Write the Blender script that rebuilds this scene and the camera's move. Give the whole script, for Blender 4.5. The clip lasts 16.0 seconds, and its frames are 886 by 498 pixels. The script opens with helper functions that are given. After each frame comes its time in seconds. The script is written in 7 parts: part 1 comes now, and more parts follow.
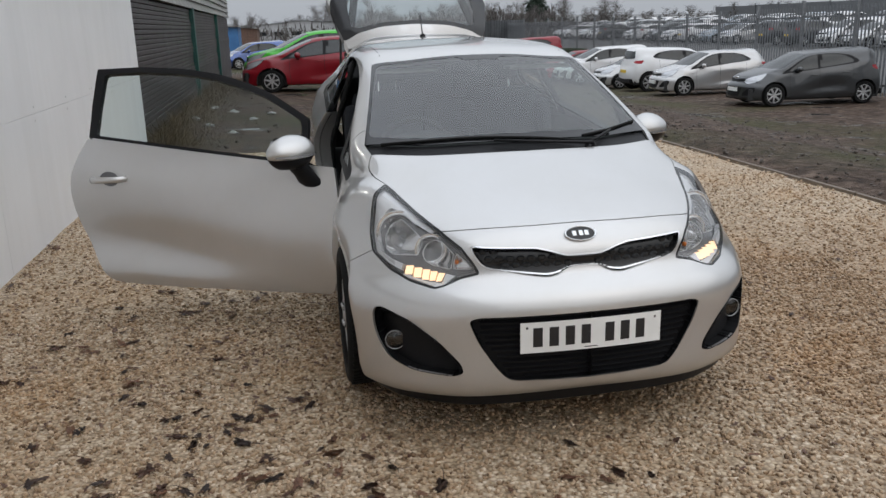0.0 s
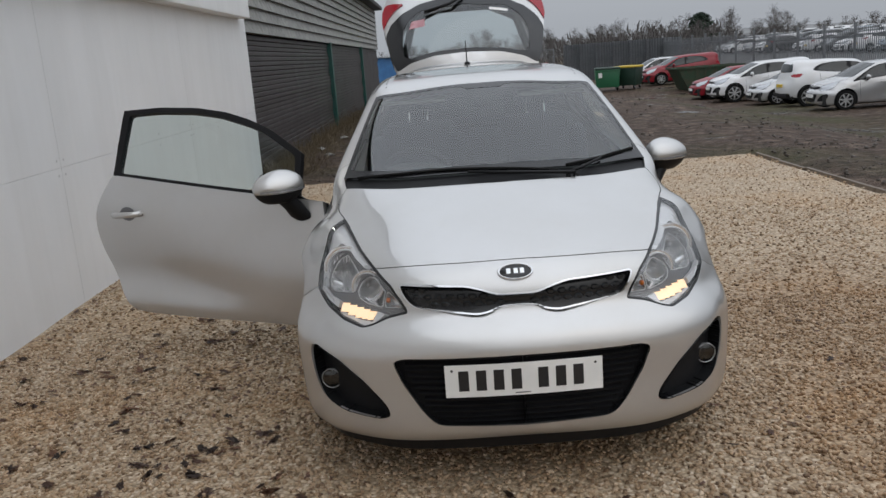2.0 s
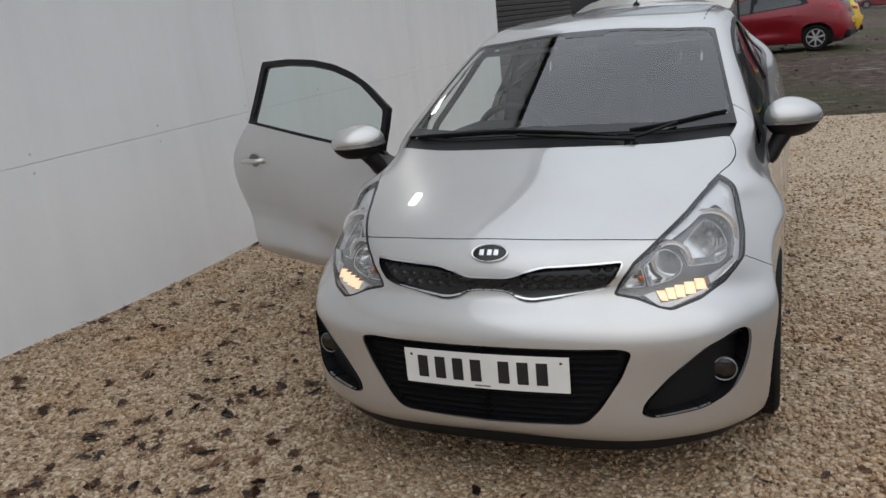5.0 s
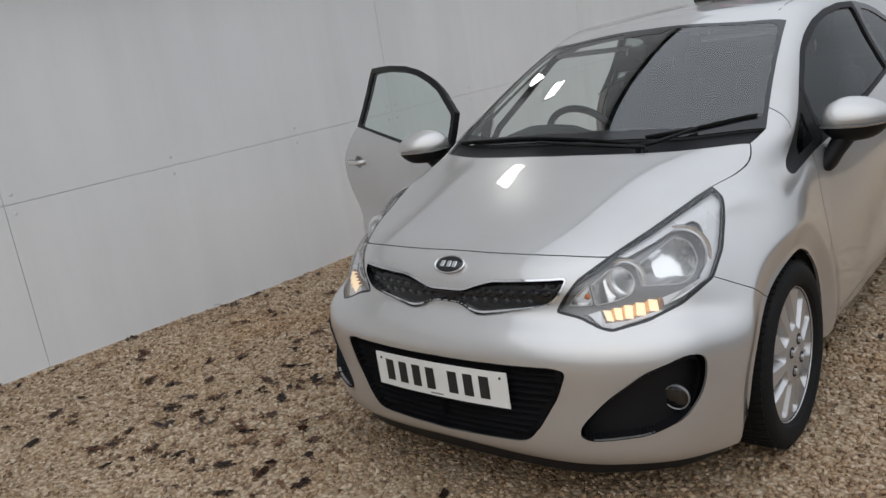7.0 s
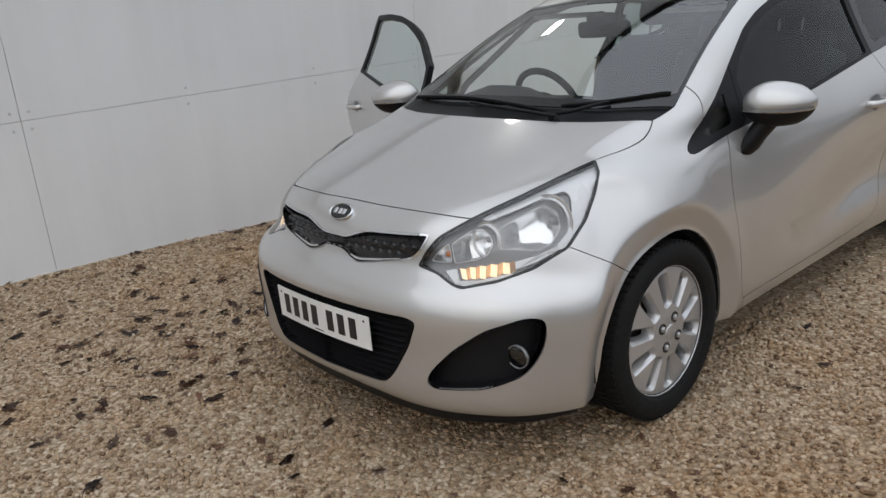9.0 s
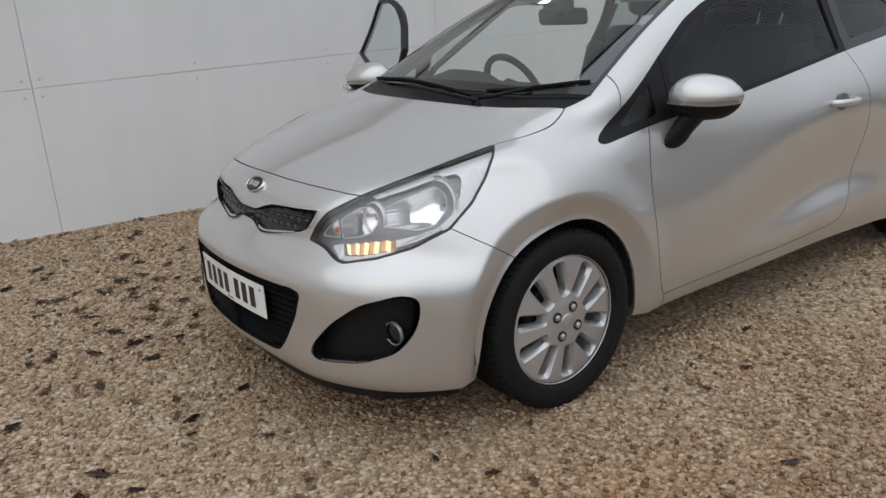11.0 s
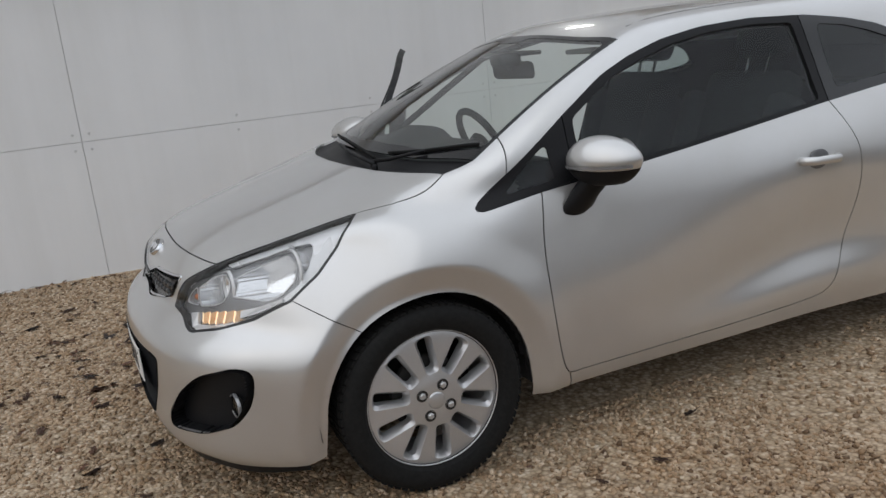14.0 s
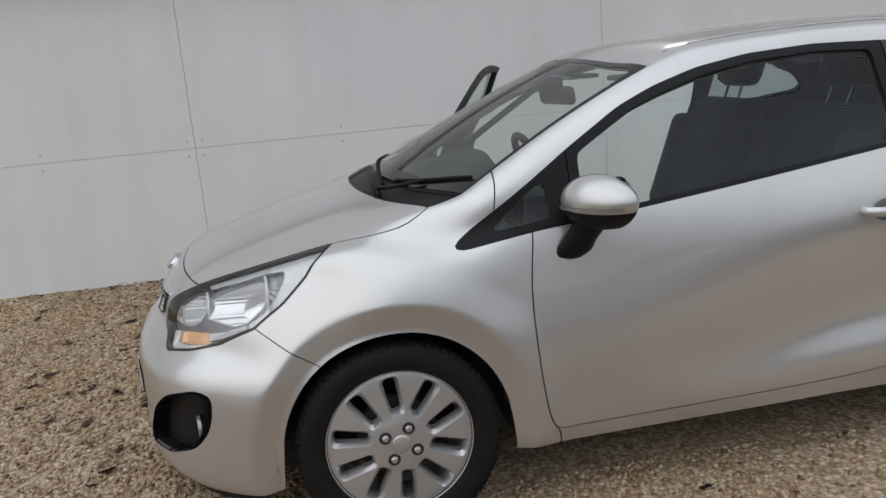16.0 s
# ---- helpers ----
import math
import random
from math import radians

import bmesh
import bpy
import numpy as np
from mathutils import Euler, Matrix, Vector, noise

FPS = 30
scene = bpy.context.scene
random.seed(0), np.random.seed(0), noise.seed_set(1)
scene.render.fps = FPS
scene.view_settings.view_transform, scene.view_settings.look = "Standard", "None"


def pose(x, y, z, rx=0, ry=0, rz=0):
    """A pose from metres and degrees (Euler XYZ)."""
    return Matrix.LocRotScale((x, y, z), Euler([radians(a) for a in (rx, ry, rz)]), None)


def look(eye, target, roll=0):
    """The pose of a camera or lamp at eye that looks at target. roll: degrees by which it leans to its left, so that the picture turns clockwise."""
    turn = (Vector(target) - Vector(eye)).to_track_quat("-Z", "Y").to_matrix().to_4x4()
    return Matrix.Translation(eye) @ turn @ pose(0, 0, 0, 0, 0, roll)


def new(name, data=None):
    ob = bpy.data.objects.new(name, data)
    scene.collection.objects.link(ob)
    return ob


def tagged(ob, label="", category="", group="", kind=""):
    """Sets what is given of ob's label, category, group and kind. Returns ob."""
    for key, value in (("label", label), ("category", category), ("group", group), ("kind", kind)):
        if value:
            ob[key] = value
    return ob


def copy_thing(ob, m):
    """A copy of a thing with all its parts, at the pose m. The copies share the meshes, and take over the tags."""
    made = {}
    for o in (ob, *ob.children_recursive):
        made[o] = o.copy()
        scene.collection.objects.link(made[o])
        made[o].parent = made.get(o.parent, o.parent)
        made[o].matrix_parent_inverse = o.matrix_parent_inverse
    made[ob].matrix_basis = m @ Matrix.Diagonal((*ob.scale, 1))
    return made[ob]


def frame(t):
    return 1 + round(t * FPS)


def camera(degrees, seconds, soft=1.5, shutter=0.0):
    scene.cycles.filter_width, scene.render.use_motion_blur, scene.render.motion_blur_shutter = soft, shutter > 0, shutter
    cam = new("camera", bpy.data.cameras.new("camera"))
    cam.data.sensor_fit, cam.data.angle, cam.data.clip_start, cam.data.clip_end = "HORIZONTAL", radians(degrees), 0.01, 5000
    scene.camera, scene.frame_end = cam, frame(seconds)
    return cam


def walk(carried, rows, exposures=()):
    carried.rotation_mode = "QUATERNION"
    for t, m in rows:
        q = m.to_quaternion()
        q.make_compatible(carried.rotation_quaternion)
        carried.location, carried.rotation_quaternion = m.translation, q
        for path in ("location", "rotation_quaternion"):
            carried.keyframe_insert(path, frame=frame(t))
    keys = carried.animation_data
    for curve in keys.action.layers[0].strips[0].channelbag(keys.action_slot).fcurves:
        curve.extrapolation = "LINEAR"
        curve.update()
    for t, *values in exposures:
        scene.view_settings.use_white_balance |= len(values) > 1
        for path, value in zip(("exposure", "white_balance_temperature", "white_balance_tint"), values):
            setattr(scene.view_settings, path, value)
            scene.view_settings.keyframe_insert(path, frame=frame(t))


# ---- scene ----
cam = camera(57.0, 16.0)
PATH = [
    (0, (-1.022, -3.353, 1.498), (-0.658, -1.459, 0.969), -1.5),
    (0.5, (-0.815, -3.366, 1.5), (-0.556, -1.456, 0.967), -4.1),
    (1, (-0.697, -3.333, 1.492), (-0.501, -1.411, 0.976), -5.8),
    (1.5, (-0.444, -3.293, 1.501), (-0.326, -1.37, 0.961), -4.7),
    (2, (-0.204, -3.327, 1.484), (-0.229, -1.38, 1.028), -4.2),
    (2.5, (-0.046, -3.333, 1.496), (-0.153, -1.388, 1.041), -5.4),
    (3, (0.145, -3.205, 1.487), (-0.057, -1.29, 0.949), -2.3),
    (3.5, (0.342, -3.117, 1.476), (-0.033, -1.231, 0.927), -3.9),
    (4, (0.553, -3.147, 1.503), (0.009, -1.306, 0.941), -5.1),
    (4.5, (0.684, -3.041, 1.459), (0.034, -1.231, 0.911), -5.9),
    (5, (0.823, -2.911, 1.466), (0.058, -1.144, 0.924), -5.8),
    (5.2, (0.913, -2.84, 1.477), (0.072, -1.111, 0.924), -6.8),
    (7.3, (1.732, -2.497, 1.443), (0.408, -1.077, 0.962), -8.1),
    (7.5, (1.814, -2.495, 1.452), (0.468, -1.094, 0.977), -7.6),
    (8, (1.936, -2.463, 1.431), (0.585, -1.076, 0.933), -6.6),
    (8.5, (2.049, -2.294, 1.423), (0.676, -0.95, 0.866), -4.7),
    (9, (2.193, -2.151, 1.422), (0.759, -0.891, 0.827), -5.2),
    (9.5, (2.385, -2.063, 1.417), (0.905, -0.886, 0.766), -4.8),
    (10, (2.439, -1.963, 1.389), (0.946, -0.806, 0.735), -4.6),
    (10.2, (2.447, -1.906, 1.364), (0.952, -0.742, 0.723), -3.6),
    (12.3, (2.876, -1.399, 1.361), (1.202, -0.492, 0.747), -5.5),
    (12.5, (2.856, -1.317, 1.379), (1.169, -0.449, 0.747), -5.3),
    (13, (2.863, -1.153, 1.381), (1.142, -0.355, 0.748), -5.1),
    (13.5, (2.902, -0.945, 1.406), (1.134, -0.24, 0.791), -4.8),
    (14, (2.975, -0.839, 1.374), (1.195, -0.077, 0.874), -5.7),
    (14.5, (2.973, -0.628, 1.397), (1.163, 0.094, 0.948), -3.5),
    (15, (2.909, -0.474, 1.372), (1.054, 0.135, 0.939), -4.0),
    (15.5, (2.935, -0.36, 1.369), (1.041, 0.123, 0.944), -4.7),
    (16, (3.024, -0.214, 1.38), (1.105, 0.134, 0.933), -5.0),
]
walk(cam, [(t, look(eye, target, roll)) for t, eye, target, roll in PATH],
     [(0, .10), (.5, .02), (1, -.03), (2.5, -.08), (4, -.10), (8.5, -.08), (10, -.03), (12.5, -.10), (13.5, -.16), (15, -.08), (16, -.08)])

# ---- light: an overcast, damp day ----
world = bpy.data.worlds.new("overcast_sky")
scene.world = world
world.use_nodes = True
wn = world.node_tree.nodes
wl = world.node_tree.links
sky = wn.new("ShaderNodeTexSky")
sky.sky_type = 'NISHITA'
sky.sun_disc = False
sky.sun_elevation = radians(38)
sky.sun_rotation = radians(150)
sky.air_density, sky.dust_density, sky.ozone_density = 2.0, 6.0, 1.0
cloud = wn.new("ShaderNodeRGB")
cloud.outputs[0].default_value = (8.3, 8.85, 9.7, 1)
# an overcast dome is about two and a half times brighter overhead than at the horizon
dome = wn.new("ShaderNodeTexCoord")
height = wn.new("ShaderNodeSeparateXYZ")
wl.new(dome.outputs["Generated"], height.inputs[0])
lift = wn.new("ShaderNodeFloatCurve")
dome_curve = lift.mapping.curves[0]
for spot, (u, v) in zip((0, -1), ((0.0, 0.315), (1.0, 1.0))):
    dome_curve.points[spot].location = (u, v)
for u, v in ((0.08, 0.36), (0.25, 0.48), (0.6, 0.80)):
    dome_curve.points.new(u, v)
lift.mapping.update()
wl.new(height.outputs[2], lift.inputs["Value"])
swell = wn.new("ShaderNodeMath")
swell.operation = 'MULTIPLY'
swell.inputs[1].default_value = 2.45
wl.new(lift.outputs[0], swell.inputs[0])
veil = wn.new("ShaderNodeVectorMath")
veil.operation = 'SCALE'
wl.new(cloud.outputs[0], veil.inputs[0])
wl.new(swell.outputs[0], veil.inputs["Scale"])
grey = wn.new("ShaderNodeMix")
grey.data_type = 'RGBA'
grey.inputs[0].default_value = 0.93
wl.new(sky.outputs[0], grey.inputs[6])
wl.new(veil.outputs[0], grey.inputs[7])
wl.new(grey.outputs[2], wn["Background"].inputs[0])
wn["Background"].inputs[1].default_value = 0.063

sun = new("sun", bpy.data.lights.new("sun", 'SUN'))
sun.data.energy, sun.data.angle, sun.data.color = 0.58, radians(100), (1.0, 0.97, 0.93)
sun.matrix_world = look((6.0, -9, 11), (0, 0, 0))
scene.view_settings.exposure = -0.10


# ---- node materials ----
def material(name):
    m = bpy.data.materials.new(name)
    m.use_nodes = True
    return m, m.node_tree.nodes, m.node_tree.links, m.node_tree.nodes["Principled BSDF"]


def coords(n, l, scale=(1, 1, 1)):
    c = n.new("ShaderNodeTexCoord")
    mp = n.new("ShaderNodeMapping")
    mp.inputs["Scale"].default_value = scale
    l.new(c.outputs["Object"], mp.inputs[0])
    return mp.outputs[0]


def noise_tex(n, l, vec, scale, detail=6, rough=0.6):
    t = n.new("ShaderNodeTexNoise")
    t.inputs["Scale"].default_value, t.inputs["Detail"].default_value, t.inputs["Roughness"].default_value = scale, detail, rough
    if vec is not None:
        l.new(vec, t.inputs["Vector"])
    return t


def ramp(n, l, fac, stops):
    r = n.new("ShaderNodeValToRGB")
    el = r.color_ramp.elements
    while len(el) < len(stops):
        el.new(0.5)
    for e, (p, c) in zip(el, stops):
        e.position, e.color = p, (*c, 1) if len(c) == 3 else c
    l.new(fac, r.inputs[0])
    return r.outputs[0]


def bump(n, l, bs, height, strength, dist=0.01):
    b = n.new("ShaderNodeBump")
    b.inputs["Strength"].default_value, b.inputs["Distance"].default_value = strength, dist
    l.new(height, b.inputs["Height"])
    l.new(b.outputs[0], bs.inputs["Normal"])


def mixed(n, l, fac, a, b, mode='MIX'):
    m = n.new("ShaderNodeMix")
    m.data_type, m.blend_type = 'RGBA', mode
    for k, v in ((0, fac), (6, a), (7, b)):
        if isinstance(v, (int, float)):
            m.inputs[k].default_value = v
        elif isinstance(v, tuple):
            m.inputs[k].default_value = (*v, 1)
        else:
            l.new(v, m.inputs[k])
    return m.outputs[2]


def grained(name, c1, c2, scale=30.0, rough=0.6, metal=0.0, bumps=0.1, spec=0.5, rough_var=0.12, big=1.5):
    """A surface with grain and larger stains between two colours."""
    m, n, l, bs = material(name)
    v = coords(n, l)
    f, g = noise_tex(n, l, v, scale), noise_tex(n, l, v, big, 4)
    c = ramp(n, l, f.outputs[0], [(0.3, c1), (0.7, c2)])
    c2x = ramp(n, l, g.outputs[0], [(0.35, tuple(0.82 * k for k in (1, 1, 1))), (0.65, (1, 1, 1))])
    l.new(mixed(n, l, 1.0, c, c2x, 'MULTIPLY'), bs.inputs["Base Color"])
    rr = n.new("ShaderNodeMapRange")
    rr.inputs[3].default_value, rr.inputs[4].default_value = max(0.02, rough - rough_var), min(1, rough + rough_var)
    l.new(g.outputs[0], rr.inputs[0])
    l.new(rr.outputs[0], bs.inputs["Roughness"])
    bs.inputs["Metallic"].default_value = metal
    bs.inputs["Specular IOR Level"].default_value = spec
    if bumps:
        bump(n, l, bs, f.outputs[0], bumps, 0.004)
    return m


def car_paint(name, c, metal=0.68, rough=0.22, flake=0.12, coat=1.0):
    """Metallic lacquer: flakes, faint dirt film and a clear coat."""
    m, n, l, bs = material(name)
    v = coords(n, l)
    f, g = noise_tex(n, l, v, 900, 2), noise_tex(n, l, v, 2.3, 5)
    lo = tuple(k * (1 - flake) for k in c)
    cc = ramp(n, l, f.outputs[0], [(0.3, lo), (0.7, c)])
    dirt = ramp(n, l, g.outputs[0], [(0.35, (0.93, 0.92, 0.90)), (0.7, (1, 1, 1))])
    l.new(mixed(n, l, 1.0, cc, dirt, 'MULTIPLY'), bs.inputs["Base Color"])
    bs.inputs["Metallic"].default_value = metal
    bs.inputs["Roughness"].default_value = rough
    bs.inputs["Coat Weight"].default_value = coat
    bs.inputs["Coat IOR"].default_value = 1.7
    bs.inputs["Specular IOR Level"].default_value = 0.35
    bs.inputs["Coat Roughness"].default_value = 0.02
    return m


def sheet_glass(name, tint=(0.8, 0.85, 0.83), rough=0.0, gain=1.0):
    """A pane: tinted see-through with gloss that grows towards grazing angles."""
    m, n, l, bs = material(name)
    n.remove(bs)
    lw = n.new("ShaderNodeLayerWeight")
    p = n.new("ShaderNodeMath")
    p.operation = 'POWER'
    p.inputs[1].default_value = 5.0
    l.new(lw.outputs["Facing"], p.inputs[0])
    s = n.new("ShaderNodeMath")
    s.operation = 'MULTIPLY_ADD'
    s.inputs[1].default_value, s.inputs[2].default_value = 0.9, 0.10 * gain
    l.new(p.outputs[0], s.inputs[0])
    lw.inputs[0].default_value = 0.5
    t, g, mx = n.new("ShaderNodeBsdfTransparent"), n.new("ShaderNodeBsdfGlossy"), n.new("ShaderNodeMixShader")
    t.inputs[0].default_value = (*tint, 1)
    g.inputs["Roughness"].default_value = rough
    l.new(s.outputs[0], mx.inputs[0])
    l.new(t.outputs[0], mx.inputs[1])
    l.new(g.outputs[0], mx.inputs[2])
    l.new(mx.outputs[0], n["Material Output"].inputs[0])
    return m


def glow(name, c, strength):
    m, n, l, bs = material(name)
    bs.inputs["Base Color"].default_value = (*c, 1)
    bs.inputs["Emission Color"].default_value = (*c, 1)
    bs.inputs["Emission Strength"].default_value = strength
    return m


SILVER = car_paint("silver_paint", (0.60, 0.595, 0.590), 0.66, 0.29)
BLACK_PLASTIC = grained("black_plastic", (0.007, 0.007, 0.008), (0.012, 0.012, 0.0135), 220, 0.5, bumps=0.05, spec=0.2)
GLOSS_BLACK = grained("gloss_black", (0.008, 0.008, 0.009), (0.012, 0.012, 0.013), 60, 0.15, bumps=0.0, rough_var=0.04)
RUBBER = grained("rubber", (0.006, 0.006, 0.006), (0.013, 0.013, 0.0127), 70, 0.8, bumps=0.15, spec=0.22)
CUP_SHADE = grained("painted_cup_shade", (0.16, 0.16, 0.165), (0.2, 0.2, 0.205), 90, 0.4, 0.4, 0.0)
CHROME = grained("chrome", (0.75, 0.76, 0.78), (0.82, 0.82, 0.83), 40, 0.08, 1.0, 0.0, rough_var=0.03)
REFLECTOR = grained("lamp_reflector", (0.90, 0.905, 0.91), (0.95, 0.95, 0.955), 60, 0.16, 0.86, 0.02, rough_var=0.03)
LAMP_GREY = grained("lamp_housing", (0.30, 0.305, 0.31), (0.36, 0.36, 0.37), 60, 0.25, 0.5, 0.0)
ALLOY = grained("alloy", (0.56, 0.56, 0.565), (0.62, 0.62, 0.625), 300, 0.34, 0.65, 0.02)
DARK_METAL = grained("dark_metal", (0.03, 0.03, 0.03), (0.06, 0.055, 0.05), 40, 0.6, 0.4)
WINDSCREEN = sheet_glass("windscreen_glass", (0.80, 0.88, 0.84), 0.0, 1.5)
TINTED = sheet_glass("side_glass", (0.78, 0.86, 0.84), 0.0, 0.4)
REAR_TINT = sheet_glass("rear_glass", (0.50, 0.55, 0.55), 0.0, 0.6)
LENS = sheet_glass("lamp_lens", (0.97, 0.97, 0.97))
INTERIOR = grained("interior_trim", (0.012, 0.012, 0.013), (0.022, 0.022, 0.023), 150, 0.7, spec=0.25)
SEAT_CLOTH = grained("seat_cloth", (0.014, 0.015, 0.018), (0.030, 0.031, 0.036), 260, 0.95, bumps=0.05, spec=0.2)
WHITE_PLATE = grained("plate_white", (0.78, 0.78, 0.76), (0.83, 0.83, 0.81), 15, 0.35, bumps=0.0)
YELLOW_PLATE = grained("plate_yellow", (0.75, 0.5, 0.03), (0.8, 0.55, 0.05), 15, 0.35, bumps=0.0)
INK = grained("plate_ink", (0.012, 0.012, 0.014), (0.02, 0.02, 0.022), 90, 0.4, bumps=0.0)
LAMP_INNER = grained("lamp_inner", (0.17, 0.17, 0.175), (0.22, 0.22, 0.225), 60, 0.25, 0.3, 0.0)
GRILLE_GREY = grained("grille_grey", (0.014, 0.016, 0.018), (0.022, 0.025, 0.028), 90, 0.32, bumps=0.0)
AMBER_ON = glow("lit_amber_lamp", (1.0, 0.74, 0.47), 0.80)
AMBER_CELL = grained("amber_cell", (0.72, 0.40, 0.18), (0.86, 0.58, 0.34), 70, 0.18, 0.5, 0.0)
SATIN = grained("lamp_satin", (0.66, 0.665, 0.67), (0.72, 0.72, 0.73), 60, 0.28, 0.3, 0.0)
AMBER = grained("amber_lens", (0.55, 0.13, 0.015), (0.65, 0.18, 0.03), 60, 0.15, bumps=0.0)
HATCH_GLASS = sheet_glass("hatch_glass", (0.62, 0.70, 0.70))
STICKER = grained("faded_sticker", (0.42, 0.16, 0.19), (0.55, 0.34, 0.36), 22, 0.4, bumps=0.0, big=9)
RED_LENS = grained("red_lens", (0.26, 0.004, 0.012), (0.36, 0.008, 0.018), 40, 0.06, bumps=0.0, spec=0.35)


# ---- builders ----
def part(name, bm, mat, parent=None, label="", smooth=False, loc=None):
    """Links a bmesh as one mesh object under a thing or a part."""
    me = bpy.data.meshes.new(name)
    bm.to_mesh(me)
    bm.free()
    for m in (mat if isinstance(mat, (list, tuple)) else [mat]):
        me.materials.append(m)
    if smooth:
        me.shade_smooth()
        if smooth != True:
            me.set_sharp_from_angle(angle=radians(smooth))
    ob = new(name, me)
    if parent is not None:
        ob.parent = parent
    if loc is not None:
        ob.matrix_basis = loc
    if label:
        tagged(ob, label)
    return ob


def put(bm, geom, m):
    bmesh.ops.transform(bm, matrix=m, verts=geom)


def box(bm, lo, hi, bevel=0.0, m=None):
    c, s = [(a + b) / 2 for a, b in zip(lo, hi)], [abs(b - a) for a, b in zip(lo, hi)]
    r = bmesh.ops.create_cube(bm, size=1, matrix=Matrix.Translation(c) @ Matrix.Diagonal((*s, 1)))
    vs = r["verts"]
    if bevel:
        es = list({e for v in vs for e in v.link_edges})
        rb = bmesh.ops.bevel(bm, geom=es, offset=bevel, segments=2, affect='EDGES', profile=0.5)
        vs = list({v for f in rb["faces"] for v in f.verts} | {v for v in vs if v.is_valid})
    if m is not None:
        put(bm, vs, m)
    return vs


def boxed(lo, hi, bevel=0.0, m=None):
    bm = bmesh.new()
    box(bm, lo, hi, bevel, m)
    return bm


def turned(bm, profile, seg=32, m=Matrix.Identity(4), close=False):
    """A surface of revolution about z from (radius, height) pairs."""
    rings = []
    for r, h in profile:
        rings.append([bm.verts.new(m @ Vector((r * math.cos(2 * math.pi * i / seg), r * math.sin(2 * math.pi * i / seg), h))) for i in range(seg)])
    pairs = list(zip(rings, rings[1:])) + ([(rings[-1], rings[0])] if close else [])
    for a, b in pairs:
        for i in range(seg):
            bm.faces.new((a[i], a[(i + 1) % seg], b[(i + 1) % seg], b[i]))
    return rings


def tube(bm, pts, r, seg=8, taper=None):
    """A round bar along points."""
    pts = [Vector(p) for p in pts]
    rings = []
    for i, p in enumerate(pts):
        d = (pts[min(i + 1, len(pts) - 1)] - pts[max(i - 1, 0)]).normalized()
        q = d.to_track_quat('Z', 'Y').to_matrix()
        rr = r if taper is None else r + (taper - r) * i / max(1, len(pts) - 1)
        rings.append([bm.verts.new(p + q @ Vector((rr * math.cos(2 * math.pi * k / seg), rr * math.sin(2 * math.pi * k / seg), 0))) for k in range(seg)])
    for a, b in zip(rings, rings[1:]):
        for k in range(seg):
            bm.faces.new((a[k], a[(k + 1) % seg], b[(k + 1) % seg], b[k]))
    bm.faces.new(rings[0][::-1])
    bm.faces.new(rings[-1])


def prism(bm, outline, z0, z1, m=Matrix.Identity(4)):
    """A plate with the given outline between two heights."""
    a = [bm.verts.new(m @ Vector((x, y, z0))) for x, y in outline]
    b = [bm.verts.new(m @ Vector((x, y, z1))) for x, y in outline]
    fs = [bm.faces.new(a[::-1]), bm.faces.new(b)]
    for i in range(len(a)):
        j = (i + 1) % len(a)
        fs.append(bm.faces.new((a[i], a[j], b[j], b[i])))
    return a + b


def empty(name, m=None):
    e = new(name)
    e.empty_display_size = 0.1
    if m is not None:
        e.matrix_basis = m
    return e


# ---- ground ----
def smooth01(t):
    t = min(1.0, max(0.0, t))
    return t * t * (3 - 2 * t)


def ground_z(x, y):
    """Height of the yard: level round the car, falling away to the far side."""
    fall = smooth01(max((x - 4.2) / 6.0, (y - 19) / 14.0))
    bank = 0.07 * smooth01((-x - 1.9) / 0.9) * smooth01((1.2 - y) / 2.4)
    dip = 0.32 * smooth01((x - 5) / 6.0) * (1 - smooth01((y - 37) / 8))
    return -0.6 * fall - dip - 0.35 * smooth01((y - 20) / 12) * smooth01((x - 2) / 6) + bank - 0.4 * smooth01((y - 45) / 60)


def yard_material():
    m, n, l, bs = material("wet_mud_yard")
    v = coords(n, l)
    a, b, c = noise_tex(n, l, v, 0.55, 8, 0.62), noise_tex(n, l, v, 4.5, 10, 0.74), noise_tex(n, l, v, 0.16, 4)
    st = n.new("ShaderNodeMapping")
    st.inputs["Scale"].default_value = (0.55, 1.15, 1)
    l.new(v, st.inputs[0])
    tr = noise_tex(n, l, st.outputs[0], 0.8, 6)
    mud = ramp(n, l, b.outputs[0], [(0.32, (0.016, 0.010, 0.0075)), (0.50, (0.070, 0.046, 0.033)), (0.68, (0.215, 0.158, 0.122))])
    moss = ramp(n, l, b.outputs[0], [(0.3, (0.030, 0.033, 0.011)), (0.7, (0.085, 0.074, 0.034))])
    mm = ramp(n, l, c.outputs[0], [(0.47, (0, 0, 0)), (0.60, (1, 1, 1))])
    col = mixed(n, l, mm, mud, moss)
    wet = ramp(n, l, tr.outputs[0], [(0.60, (0, 0, 0)), (0.65, (1, 1, 1))])
    col = mixed(n, l, wet, col, (0.050, 0.045, 0.041))
    l.new(col, bs.inputs["Base Color"])
    rr = n.new("ShaderNodeMapRange")
    rr.inputs[3].default_value, rr.inputs[4].default_value = 0.75, 0.10
    l.new(wet, rr.inputs[0])
    l.new(rr.outputs[0], bs.inputs["Roughness"])
    h = mixed(n, l, wet, b.outputs[0], (0.45, 0.45, 0.45))
    bump(n, l, bs, h, 1.0, 0.09)
    bs.inputs["Specular IOR Level"].default_value = 0.2
    return m


